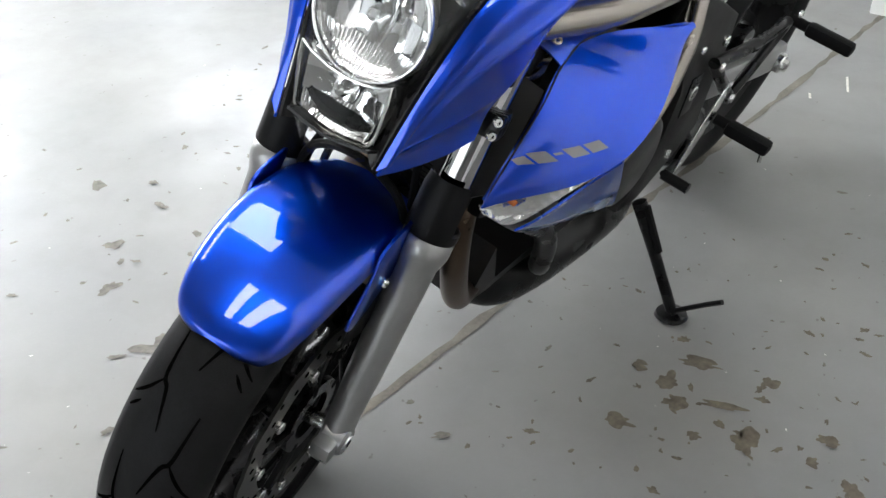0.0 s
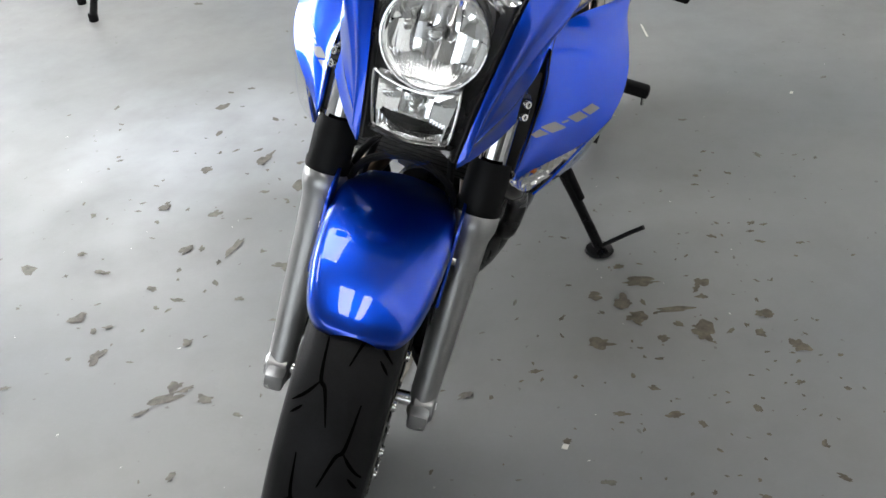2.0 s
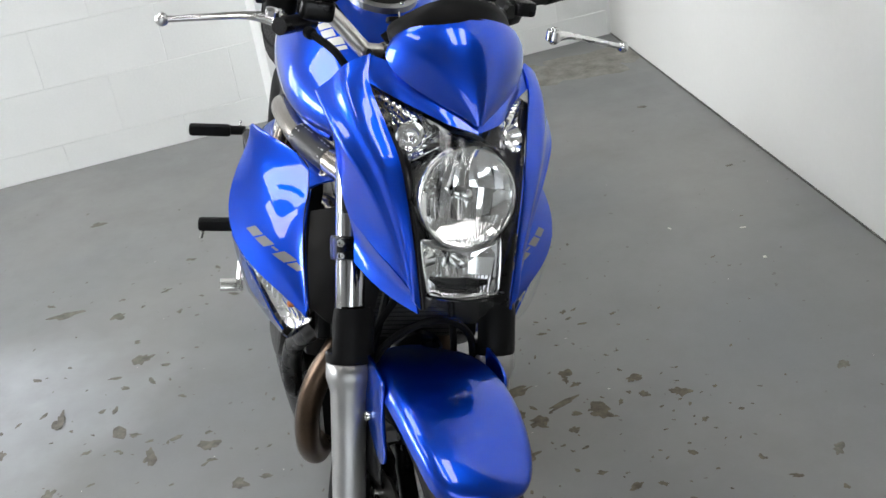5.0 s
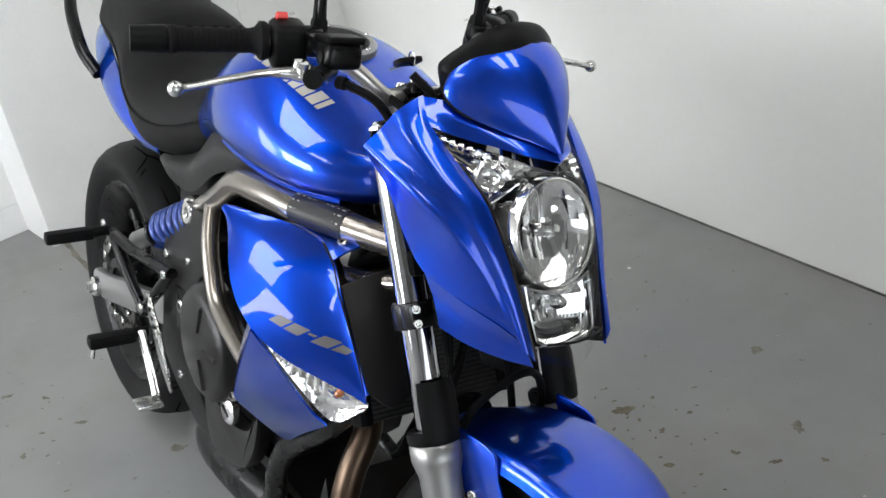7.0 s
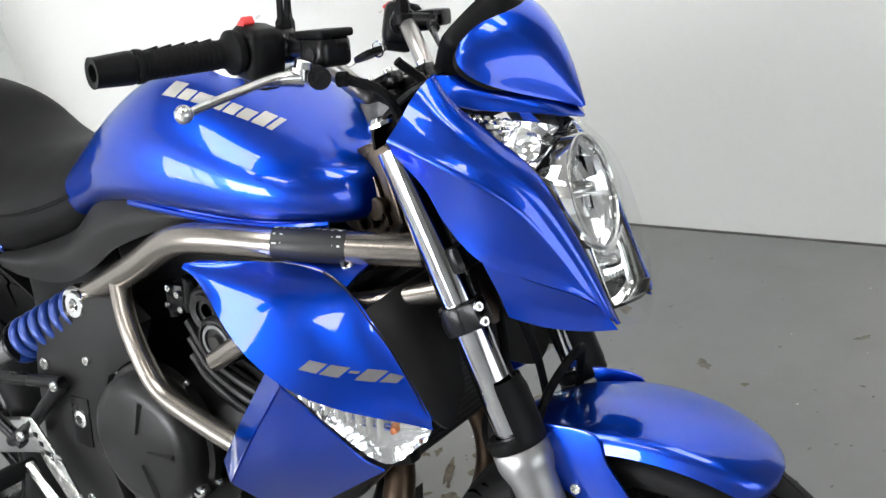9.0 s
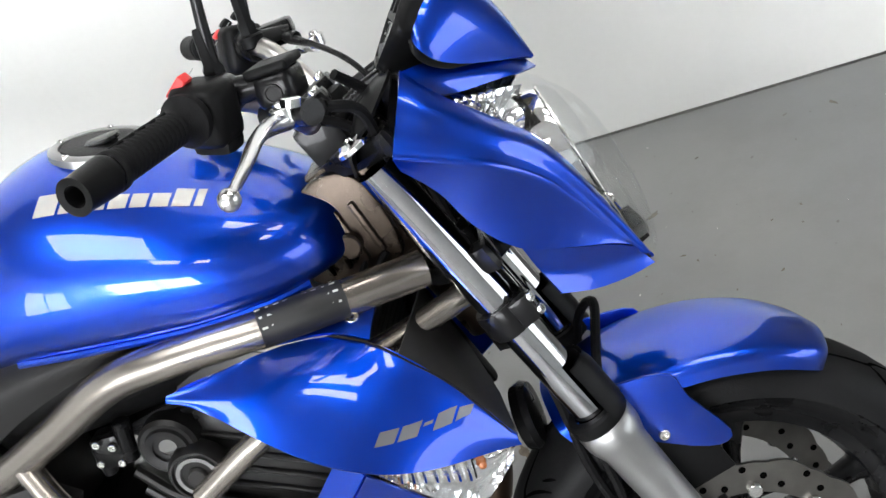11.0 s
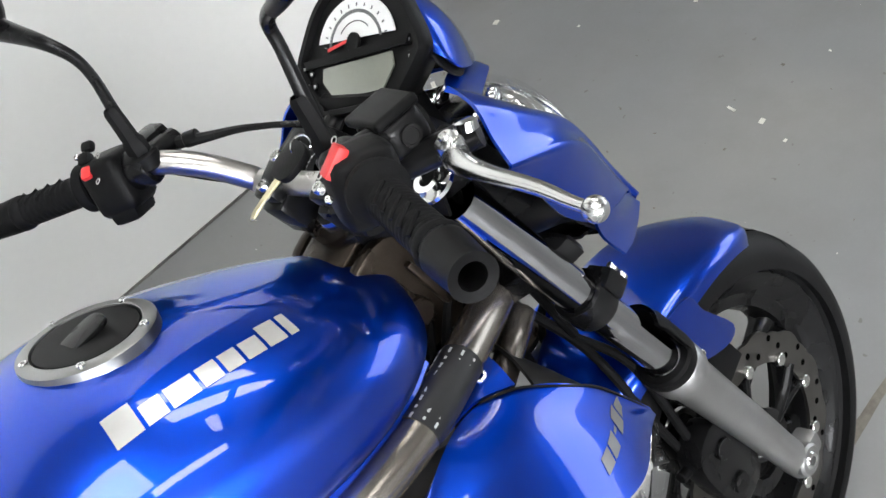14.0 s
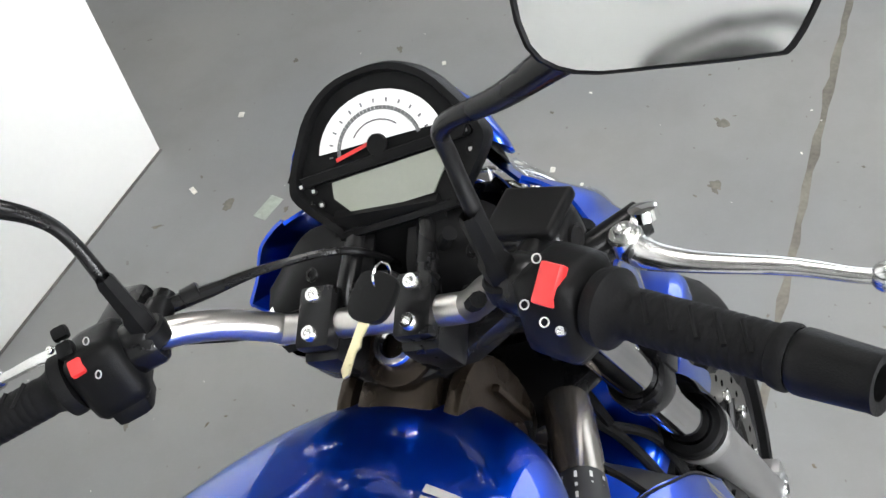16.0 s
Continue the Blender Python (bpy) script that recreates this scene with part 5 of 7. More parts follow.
def fuel_cap():
    hit = TANK_BVH.ray_cast(V((-0.512, -0.014, 1.3)), V((0, 0, -1)))
    o, n = hit[0] - V((0, 0, 0.004)), V((0.26, 0, 1)).normalized()
    f = part("fuel_cap", lathe([(0.043, 0.003), (0.0445, 0.0075), (0.052, 0.0075), (0.0555, 0.0055), (0.056, -0.004)], 48, o, n), M_RING, tank, "silver ring round a black fuel cap")
    part("cap_lid", lathe([(0.0001, 0.0075), (0.034, 0.008), (0.042, 0.007), (0.0435, 0.003)], 40, o, n), M_BLACK, f, "black lid")
    part("key_cover", prism(smooth_outline([(-0.030, -0.010), (0.012, -0.012), (0.020, 0.0), (0.012, 0.012), (-0.030, 0.010), (-0.034, 0)], 4), 0.005, frame_at(o + n * 0.0068, (1, 0.2, 0), n), 0.0015), M_SATIN, f)
    for i in range(5):
        a = 2 * math.pi * i / 5 + 0.5
        u = V((1, 0, 0)) * math.cos(a) * 0.050 + V((0, 1, 0)) * math.sin(a) * 0.050
        part("cap_screw", bolt(o + u - n * u.dot(n) + n * 0.0070, n, 0.0038, 0.0025), M_CHROME, f)


fuel_cap()
for k in (29, 43):
    lip = [V(body_ring(*[float(v) for v in q], p=3.4, tuck=0.90)[k]) + V((0, -0.010, 0)) for q in spline(TANK_ST[3:9], 5)]
    part("tank_lip", tube([p + V((0, -0.001 if k == 29 else 0.001, -0.002)) for p in lip], 0.0048, 8, 1), M_BLUE, tank, "folded seam along the tank")


def seat():
    st = [(-0.765, 0.085, 0.775, 0.880, 0.830), (-0.800, 0.113, 0.738, 0.874, 0.808), (-0.850, 0.130, 0.724, 0.864, 0.792), (-0.920, 0.146, 0.706, 0.852, 0.780), (-1.010, 0.154, 0.694, 0.854, 0.785), (-1.080, 0.150, 0.735, 0.884, 0.815),
          (-1.130, 0.138, 0.775, 0.934, 0.850), (-1.220, 0.122, 0.815, 0.958, 0.882), (-1.340, 0.105, 0.840, 0.968, 0.903), (-1.430, 0.075, 0.870, 0.963, 0.915)]
    sobj = part("seat", station_loft(st, 6, p=3.2, tuck=0.88), M_SEAT, bike, "black vinyl stepped dual seat", sharp=60)
    for s in (-1, 1):
        part("seat_piping", tube([(x, s * (w + 0.0005), sh - 0.006) for x, w, _, _, sh in st[1:]], 0.0028, 6, 5), M_RUBBER, sobj)
    return sobj


seat()


def tail(s):
    ctrl = [[(-0.965, -0.125, 0.728), (-0.968, -0.128, 0.720), (-0.972, -0.124, 0.712)], [(-1.08, -0.140, 0.782), (-1.09, -0.150, 0.745), (-1.10, -0.130, 0.712)],
            [(-1.22, -0.128, 0.850), (-1.24, -0.148, 0.790), (-1.26, -0.120, 0.738)], [(-1.36, -0.105, 0.896), (-1.39, -0.120, 0.842), (-1.40, -0.095, 0.786)], [(-1.47, -0.060, 0.918), (-1.50, -0.075, 0.880), (-1.50, -0.055, 0.845)]]
    part("tail_panel", beside(net(ctrl, 7, 7, 0.003), s), M_BLUE, bike, "glossy blue tail side panel")


both(tail)
part("grab_rail", tube([(-1.28, -0.135, 0.800), (-1.34, -0.150, 0.850), (-1.44, -0.135, 0.935), (-1.52, -0.06, 0.965), (-1.54, 0, 0.965), (-1.52, 0.06, 0.965), (-1.44, 0.135, 0.935), (-1.34, 0.150, 0.850), (-1.28, 0.135, 0.800)], 0.0125, 12, 6), M_SATIN, bike, "black tubular grab rail")
part("tail_lamp", station_loft([(-1.44, 0.05, 0.83, 0.91, 0.87), (-1.50, 0.055, 0.835, 0.90, 0.87), (-1.53, 0.04, 0.85, 0.89, 0.87)], 4), M_RED, bike, "red tail lamp")
part("rear_mudguard", net([[(-0.98, -0.075, 0.60), (-0.99, 0, 0.615), (-0.98, 0.075, 0.60)], [(-1.15, -0.085, 0.70), (-1.15, 0, 0.715), (-1.15, 0.085, 0.70)], [(-1.40, -0.085, 0.76), (-1.40, 0, 0.775), (-1.40, 0.085, 0.76)], [(-1.50, -0.08, 0.76), (-1.50, 0, 0.77), (-1.50, 0.08, 0.76)]], 6, 5, 0.004), M_BLACK, bike)


part("airbox", station_loft([(-0.40, 0.07, 0.70, 0.80, 0.75), (-0.44, 0.10, 0.69, 0.81, 0.75), (-0.70, 0.105, 0.66, 0.81, 0.74), (-0.76, 0.08, 0.66, 0.78, 0.72)], 4), M_BLACK, bike, "black moulded airbox under the tank")
part("battery_box", rbox((0.24, 0.17, 0.20), Matrix.Translation((-0.88, 0, 0.64)), 0.02), M_BLACK, bike, "black moulded box under the seat")


# -- frame --
def side_panel(s):
    ctrl = [[(-0.47, -0.130, 0.800), (-0.475, -0.132, 0.795), (-0.48, -0.129, 0.788)], [(-0.56, -0.128, 0.812), (-0.565, -0.142, 0.798), (-0.575, -0.140, 0.778)], [(-0.66, -0.128, 0.812), (-0.67, -0.144, 0.785), (-0.68, -0.140, 0.745)],
            [(-0.74, -0.118, 0.795), (-0.755, -0.138, 0.750), (-0.765, -0.132, 0.700)], [(-0.81, -0.112, 0.750), (-0.83, -0.130, 0.715), (-0.85, -0.122, 0.672)], [(-0.93, -0.110, 0.715), (-0.94, -0.124, 0.695), (-0.95, -0.114, 0.668)], [(-1.02, -0.100, 0.698), (-1.025, -0.106, 0.688), (-1.03, -0.100, 0.672)]]
    part("side_panel", sided(net(ctrl, 7, 7, 0.003), s), M_GREY, bike, "dark grey textured side panel under the tank")


both(side_panel)


def frame_side(s):
    top = [(-0.225, -0.040, 0.760), (-0.300, -0.083, 0.770), (-0.377, -0.120, 0.779), (-0.470, -0.137, 0.782), (-0.545, -0.138, 0.772), (-0.640, -0.126, 0.728), (-0.730, -0.113, 0.688), (-0.815, -0.105, 0.652)]
    f = part("frame_tube", beside(tube(top, 0.0195, 18, 8), s), M_FRAME, bike, "bare steel trellis frame tube with brownish tint")
    low = [(-0.700, -0.120, 0.700), (-0.668, -0.140, 0.640), (-0.622, -0.150, 0.570), (-0.560, -0.155, 0.543), (-0.440, -0.158, 0.512), (-0.380, -0.150, 0.490)]
    part("down_tube", beside(tube(low, 0.0150, 16, 8), s), M_FRAME, f)
    part("head_brace", beside(tube([(-0.20, -0.025, 0.712), (-0.27, -0.062, 0.702), (-0.33, -0.09, 0.695), (-0.43, -0.12, 0.66), (-0.52, -0.125, 0.61)], 0.014, 14, 8), s), M_FRAME, f)
    if s < 0:
        part("label_band", beside(tube([top[1], (-0.338, -0.104, 0.7755), top[2]], 0.0202, 18, 6, False), -1), M_LABEL, f, "black warning label wrapped on the tube")
        marks = []
        for i in range(9):
            for k in range(4):
                t = (i + 0.5) / 9
                a = radians(20 + k * 32)
                c = V(top[1]).lerp(V(top[2]), t)
                dr = (V(top[2]) - V(top[1])).normalized()
                u = V((dr.y, -dr.x, 0)).normalized() * -1
                if u.y > 0:
                    u = -u
                n = u * math.cos(a) + V((0, 0, 1)) * math.sin(a)
                marks.append(rbox((0.0055 if (i + k) % 3 else 0.003, 0.0022, 0.0004), frame_at(c + n * 0.0208, dr, n), 0))
        part("label_print", beside(join(*marks), -1), M_PRINT, f, "unreadable pale print as bars", smooth=False)
    part("pivot_boss", beside(join(lathe([(0.008, 0.014), (0.010, 0.016), (0.020, 0.016), (0.024, 0.010), (0.025, 0)], 28, (-0.815, -0.112, 0.652), (0, -1, 0)), lathe([(0.010, 0.02), (0.006, 0.006), (0.0001, 0.006)], 6, (-0.815, -0.112, 0.652), (0, -1, 0))), s), M_ALU, f, "bright machined boss")
    plate = [(-0.92, 0.590), (-0.84, 0.632), (-0.77, 0.665), (-0.70, 0.670), (-0.662, 0.640), (-0.690, 0.585), (-0.760, 0.545), (-0.795, 0.480), (-0.800, 0.400), (-0.780, 0.330), (-0.720, 0.265), (-0.80, 0.255), (-0.90, 0.300), (-0.965, 0.345), (-0.950, 0.430), (-0.938, 0.520)]
    p = part("pivot_plate", prism(plate, 0.020, side_plane(s * 0.120, s), 0.006), M_GREY, f, "dark grey swingarm pivot cover")
    part("plate_recess", prism([(-0.86, 0.50), (-0.82, 0.50), (-0.83, 0.42), (-0.87, 0.42)], 0.003, side_plane(s * 0.1395, s), 0.001), M_SATIN, p)
    for x, z, r in ((-0.80, 0.565, 0.007), (-0.905, 0.545, 0.010), (-0.86, 0.33, 0.008), (-0.845, 0.465, 0.014)):
        part("plate_bolt", bolt((x, s * 0.140, z), (0, s, 0), r, 0.006), M_ALU, p)
    return f


both(frame_side)
part("head_stock", join(tube([fork_pt(0.66, 0, -0.034), fork_pt(0.905, 0, -0.034)], 0.030, 20, 1), rbox((0.10, 0.07, 0.13), Matrix.Translation((-0.285, 0, 0.815)) @ Matrix.Rotation(radians(-20), 4, "Y"), 0.012)), M_CASTING, bike, "dark cast steering head with brownish tint")
for s in (-1, 1):
    part("head_casting", sided(join(prism(smooth_outline([(-0.25, 0.76), (-0.25, 0.84), (-0.28, 0.875), (-0.33, 0.86), (-0.36, 0.80), (-0.33, 0.76)], 4), 0.014, side_plane(-0.040, -1), 0.004), disc(0.014, 0.016, 16, (-0.292, -0.052, 0.800), (0, -1, 0))), s), M_CASTING, bike)

    for i in range(4):
        part("casting_rib", sided(rbox((0.007, 0.010, 0.062), Matrix.Translation((-0.268 - 0.020 * i, -0.056, 0.812 - 0.004 * i)) @ Matrix.Rotation(radians(-14), 4, "Y"), 0.003), s), M_CASTING, bike)


def swingarm(s):
    y = s * 0.112
    path = [(-0.88, y * 0.9, 0.40), (-1.00, y, 0.395), (-1.20, y * 1.03, 0.355), (-1.36, y * 1.05, 0.322), (-1.43, y * 1.05, 0.314)]
    rings = []
    for p in spline(path, 6):
        rings.append([(p[0], p[1] + s * 0.014 * math.copysign(abs(math.cos(a)) ** 0.6, math.cos(a)), p[2] + 0.030 * math.copysign(abs(math.sin(a)) ** 0.6, math.sin(a))) for a in [2 * math.pi * j / 16 for j in range(16)]])
    a = part("swingarm_leg", loft(rings), M_SILVER, bike, "silver swingarm leg")
    part("chain_adjuster", join(disc(0.022, 0.020, 20, RA + V((0, s * 0.125, 0)), (0, s, 0)), lathe([(0.006, 0.03), (0.013, 0.03), (0.013, 0.018)], 6, RA + V((0, s * 0.125, 0)), (0, s, 0))), M_ALU, a)


both(swingarm)
part("swingarm_bridge", rbox((0.07, 0.22, 0.06), Matrix.Translation((-0.97, 0, 0.40)), 0.012), M_SILVER, bike)


def shock():
    a, b = V((-0.822, -0.108, 0.636)), V((-0.990, -0.120, 0.560))
    d = (b - a).normalized()
    base = part("shock_absorber", join(tube([a + d * -0.02, b + d * 0.02], 0.017, 16, 1), lathe([(0.012, 0), (0.034, 0.002), (0.036, 0.006), (0.034, 0.012), (0.02, 0.014)], 24, a - d * 0.002, d), lathe([(0.012, 0), (0.034, 0.002), (0.036, 0.006), (0.034, 0.012), (0.02, 0.014)], 24, b - d * 0.010, d)), M_SATIN, bike, "black laid-down shock absorber with a blue spring")
    u = d.orthogonal().normalized()
    w = d.cross(u)
    L = (b - a).length - 0.012
    pts = []
    for i in range(6 * 20 + 1):
        t = i / 120
        ang = 2 * math.pi * 6 * t
        pts.append(a + d * (0.008 + L * t) + (u * math.cos(ang) + w * math.sin(ang)) * 0.0285)
    part("spring", tube(pts, 0.0078, 10, 1), M_SPRING, base, "blue coil spring")
    part("shock_rod", tube([b, b + d * 0.13], [0.017, 0.019], 16, 1), M_SILVER, base, "silver lower shock mount")
    part("pivot_washer", lathe([(0.006, 0.006), (0.010, 0.012), (0.018, 0.012), (0.020, 0.008), (0.020, -0.02)], 24, a + V((0.018, -0.022, 0.012)), (0, -1, 0.1)), M_CHROME, base, "bright washer and bolt at the upper mount")
    part("adjuster_ring", lathe([(0.020, 0), (0.030, 0.001), (0.031, 0.010), (0.026, 0.016)], 16, a - d * 0.016, d), M_ALU, base)


shock()


# -- side shrouds with indicators --
def shroud(s):
    up = [(-0.469, -0.2105, 0.764), (-0.413, -0.188, 0.767), (-0.365, -0.152, 0.755), (-0.320, -0.137, 0.745), (-0.284, -0.141, 0.727), (-0.252, -0.149, 0.699), (-0.220, -0.152, 0.664), (-0.182, -0.148, 0.590)]
    lo = [(-0.469, -0.2125, 0.761), (-0.429, -0.221, 0.742), (-0.390, -0.235, 0.717), (-0.349, -0.247, 0.688), (-0.303, -0.245, 0.654), (-0.265, -0.223, 0.632), (-0.224, -0.189, 0.604), (-0.181, -0.148, 0.579)]
    ctrl = []
    for a, b in zip(up, lo):
        a, b = V(a), V(b)
        k = (b - a).length
        ridge = V((0.1, -0.70, 0.70)) * min(0.014, 0.15 * k)
        belly = V((0.1, -1, 0.25)).normalized() * min(0.015, 0.15 * k)
        ctrl.append([tuple(a), tuple(a.lerp(b, 0.18) + ridge * 0.45), tuple(a.lerp(b, 0.40) + ridge), tuple(a.lerp(b, 0.52) + ridge * 1.1), tuple(a.lerp(b, 0.78) + belly * 0.8), tuple(b)])
    for _ in range(4):          # fair the inside of the panel
        old = [r[:] for r in ctrl]
        for i in range(1, len(ctrl) - 1):
            for j in (1, 2, 3, 4):
                ctrl[i][j] = tuple(V(old[i][j]) * 0.5 + (V(old[i - 1][j]) + V(old[i + 1][j])) * 0.25)
    vf = net(ctrl, 8, 6, -0.003, (3, 5))
    sh = part("side_shroud", sided(vf, s), M_BLUE, bike, "glossy blue radiator side shroud")
    fin = [[(-0.305, -0.244, 0.650), (-0.281, -0.216, 0.600), (-0.256, -0.188, 0.548), (-0.238, -0.172, 0.528)], [(-0.385, -0.226, 0.562), (-0.360, -0.212, 0.532), (-0.344, -0.186, 0.496), (-0.330, -0.162, 0.470)],
           [(-0.457, -0.206, 0.480), (-0.444, -0.188, 0.458), (-0.432, -0.164, 0.432), (-0.420, -0.140, 0.408)]]
    ear = [[(-0.372, -0.150, 0.756), (-0.366, -0.140, 0.757), (-0.358, -0.128, 0.754)], [(-0.325, -0.137, 0.746), (-0.322, -0.126, 0.748), (-0.320, -0.114, 0.747)], [(-0.286, -0.139, 0.729), (-0.282, -0.124, 0.738), (-0.278, -0.104, 0.745)]]
    part("fixing_ear", sided(net(ear, 5, 5, -0.003), s), M_BLUE, sh)
    part("lower_fin", sided(net(fin, 7, 7, -0.003), s), M_BLUE, sh)
    rim = [[fin[0][0], fin[1][0], fin[2][0]], [(x - 0.020, y + 0.012, z + 0.020) for x, y, z in (fin[0][0], fin[1][0], fin[2][0])]]
    part("fin_edge", sided(net(rim, 3, 7, -0.003), s), M_BLUE, sh)
    edge = up[3:]
    flange = [[p, (p[0] - 0.022, p[1] + 0.024, p[2] - 0.012)] for p in edge]
    part("inner_flange", sided(net(flange, 6, 3, 0.002), s), M_BLACK, sh)
    top = [(-0.300, -0.243, 0.6505), (-0.266, -0.223, 0.629), (-0.225, -0.189, 0.601), (-0.183, -0.149, 0.576)]
    low = [(-0.298, -0.240, 0.646), (-0.277, -0.213, 0.592), (-0.238, -0.172, 0.532), (-0.193, -0.150, 0.560)]
    lens, refl = [], []
    for a, b in zip(top, low):
        a, b = V(a), V(b)
        q = V((0.25, -1, -0.15)).normalized() * 0.20 * (a - b).length
        lens.append([tuple(a), tuple(a.lerp(b, 0.33) + q), tuple(a.lerp(b, 0.68) + q), tuple(b)])
        inw = V((-0.3, 1, 0.1)).normalized() * min(0.016, 0.5 * (a - b).length)
        refl.append([tuple(a + inw * 0.3), tuple(a.lerp(b, 0.35) + inw), tuple(a.lerp(b, 0.68) + inw), tuple(b + inw * 0.3)])
    ln = part("indicator", sided(sheet(lens, 7, 6), s), M_GLASS, sh, "clear indicator lens over a silver reflector")
    part("reflector", sided(net(refl, 7, 6, -0.0015), s), M_FACET, ln)
    for i in range(7):
        t = i / 6
        c = V((-0.281 + 0.052 * t, -0.219 + 0.040 * t, 0.626 - 0.034 * t))
        h = 0.010 + 0.009 * t
        col = loft([[c + V((0.0042 * math.cos(a) + 0.0018 * k, -0.0052 * math.sin(a), h * k)) for a in (0, 0.8, 1.57, 2.34, 3.14)] for k in (-1, -0.6, -0.2, 0.2, 0.6, 1)], False, False)
        part("lamp_facet", sided(col, s), M_CHROME, ln)
    part("bulb", sided(lathe([(0.0001, 0.009), (0.004, 0.0075), (0.0055, 0.0)], 14, (-0.222, -0.163, 0.578), (0.3, -1, 0)), s), M_ORANGE, ln, "orange bulb")
    part("shroud_bolt", sided(bolt((-0.301, -0.117, 0.7455), (0.2, -0.5, 0.85), 0.0075, 0.006), s), M_ALU, sh)
    ux = V((0.105, 0.02, -0.042)).normalized()
    uy = V((0.30, 0, 0.95)).normalized()
    qs, x = [], 0
    for w in (0.0175, 0.0175, 0.008, 0.0175, 0.014):
        k = 0.0092
        qs.append(slanted(x, x + w, 0.005 if w < 0.01 else 0, 0.007 if w < 0.01 else (k if w > 0.015 else 0.0075), 0.5))
        x += w + 0.003
    if s < 0:
        bvh = BVHTree.FromPolygons(*[list(q) for q in vf])
        decal(bvh, V((-0.294, -0.43, 0.664)), ux, uy, (0, 1, 0), qs, M_DULLDECAL, sh, "letter_block")
    else:
        mb = BVHTree.FromPolygons(*[list(q) for q in mirrored(vf)])
        decal(mb, V((-0.294, 0.43, 0.664)), V((ux.x, -ux.y, ux.z)), uy, (0, -1, 0), qs, M_DULLDECAL, sh, "letter_block")


both(shroud)


# -- engine, radiator and exhaust --
def engine():
    blk = part("engine_block", rbox((0.34, 0.22, 0.22), Matrix.Translation((-0.66, 0, 0.43)), 0.03), M_ENGINE, bike, "black painted twin-cylinder engine")
    tilt = Matrix.Rotation(radians(24), 4, "Y")
    part("cylinder_block", rbox((0.20, 0.21, 0.24), Matrix.Translation((-0.47, 0, 0.55)) @ tilt, 0.02), M_ENGINE, blk)
    part("cylinder_head", rbox((0.22, 0.20, 0.10), Matrix.Translation((-0.42, 0, 0.68)) @ tilt, 0.02), M_ENGINE, blk)
    for i in range(8):
        part("cylinder_fin", rbox((0.20, 0.222, 0.006), Matrix.Translation((-0.455, 0, 0.56)) @ tilt @ Matrix.Translation((0, 0, -0.07 + 0.02 * i)), 0.002, 1), M_ENGINE, blk)
    def cover(name, x, z, r, y, h, s, label):
        c = part(name, lathe([(r * 1.08, 0), (r * 1.08, h * 0.25), (r * 1.0, h * 0.30), (r * 0.98, h * 0.7), (r * 0.90, h * 0.9), (r * 0.75, h), (0.0001, h * 1.02)], 48, (x, s * y, z), (0, s, 0)), M_ENGINE, blk, label)
        for i in range(9):
            a = 2 * math.pi * i / 9 + 0.2
            part("cover_bolt", bolt((x + math.cos(a) * r * 1.13, s * (y + 0.004), z + math.sin(a) * r * 1.13), (0, s, 0), 0.0058, 0.007), M_ALU, c)
        return c
    cc = cover("clutch_cover", -0.672, 0.470, 0.100, 0.125, 0.055, -1, "black round clutch cover with three raised blades")
    for i in range(3):
        a = radians(70 - 70 * i)
        d = V((math.cos(a), 0, math.sin(a)))
        part("cover_blade", loft([[V((-0.672, -0.181, 0.470)) + d * q + V((-d.z, 0, d.x)) * w * sx + V((0, -t, 0)) for sx, t in ((-1, -0.004), (0, 0.004), (1, -0.004))] for q, w in ((0.025, 0.001), (0.05, 0.004), (0.075, 0.007))], False), M_ENGINE, cc)
    cover("generator_cover", -0.62, 0.44, 0.085, 0.120, 0.050, 1, "black round generator cover")
    for x, z, r, mt in ((-0.614, 0.372, 0.024, M_ALU), (-0.590, 0.410, 0.011, M_ALU)):
        p = part("inspection_plug", lathe([(0.0001, 0.014), (r * 0.8, 0.014), (r, 0.010), (r, 0)], 28, (x, -0.145, z), (0, -1, 0)), mt, blk, "bright slotted inspection plug")
        part("slot", rbox((r * 1.0, 0.002, r * 0.2), Matrix.Translation((x, -0.1595, z)) @ Matrix.Rotation(radians(25), 4, "Y"), 0), M_BLACK, p, smooth=False)
    part("lower_cover", prism(smooth_outline([(-0.74, 0.36), (-0.64, 0.34), (-0.56, 0.36), (-0.52, 0.42), (-0.54, 0.33), (-0.60, 0.27), (-0.72, 0.26)], 4), 0.03, side_plane(-0.115, -1), 0.008), M_ENGINE, blk)
    th = part("throttle_body", join(lathe([(0.010, 0.03), (0.030, 0.032), (0.034, 0.028), (0.034, 0)], 28, (-0.545, -0.095, 0.665), (0, -1, 0)), rbox((0.09, 0.12, 0.06), Matrix.Translation((-0.56, 0, 0.68)), 0.012)), M_ENGINE, blk)
    part("pulley_ring", lathe([(0.016, 0.034), (0.024, 0.036), (0.026, 0.030)], 28, (-0.545, -0.095, 0.665), (0, -1, 0)), M_GREY, th)
    oc = part("water_pump_cover", lathe([(0.034, 0), (0.034, 0.016), (0.030, 0.022), (0.0275, 0.022), (0.0265, 0.018), (0.0001, 0.018)], 32, (-0.522, -0.118, 0.630), (0, -1, 0)), M_ENGINE, blk, "black round pump cover with a grey ring")
    part("cover_ring", lathe([(0.0185, 0.018), (0.0190, 0.0215), (0.0235, 0.0215), (0.0240, 0.018)], 32, (-0.522, -0.118, 0.630), (0, -1, 0)), M_RING, oc, "satin grey ring")
    part("cover_boss", lathe([(0.0001, 0.024), (0.0085, 0.024), (0.0100, 0.022), (0.0105, 0.018)], 24, (-0.522, -0.118, 0.630), (0, -1, 0)), M_PANEL, oc)
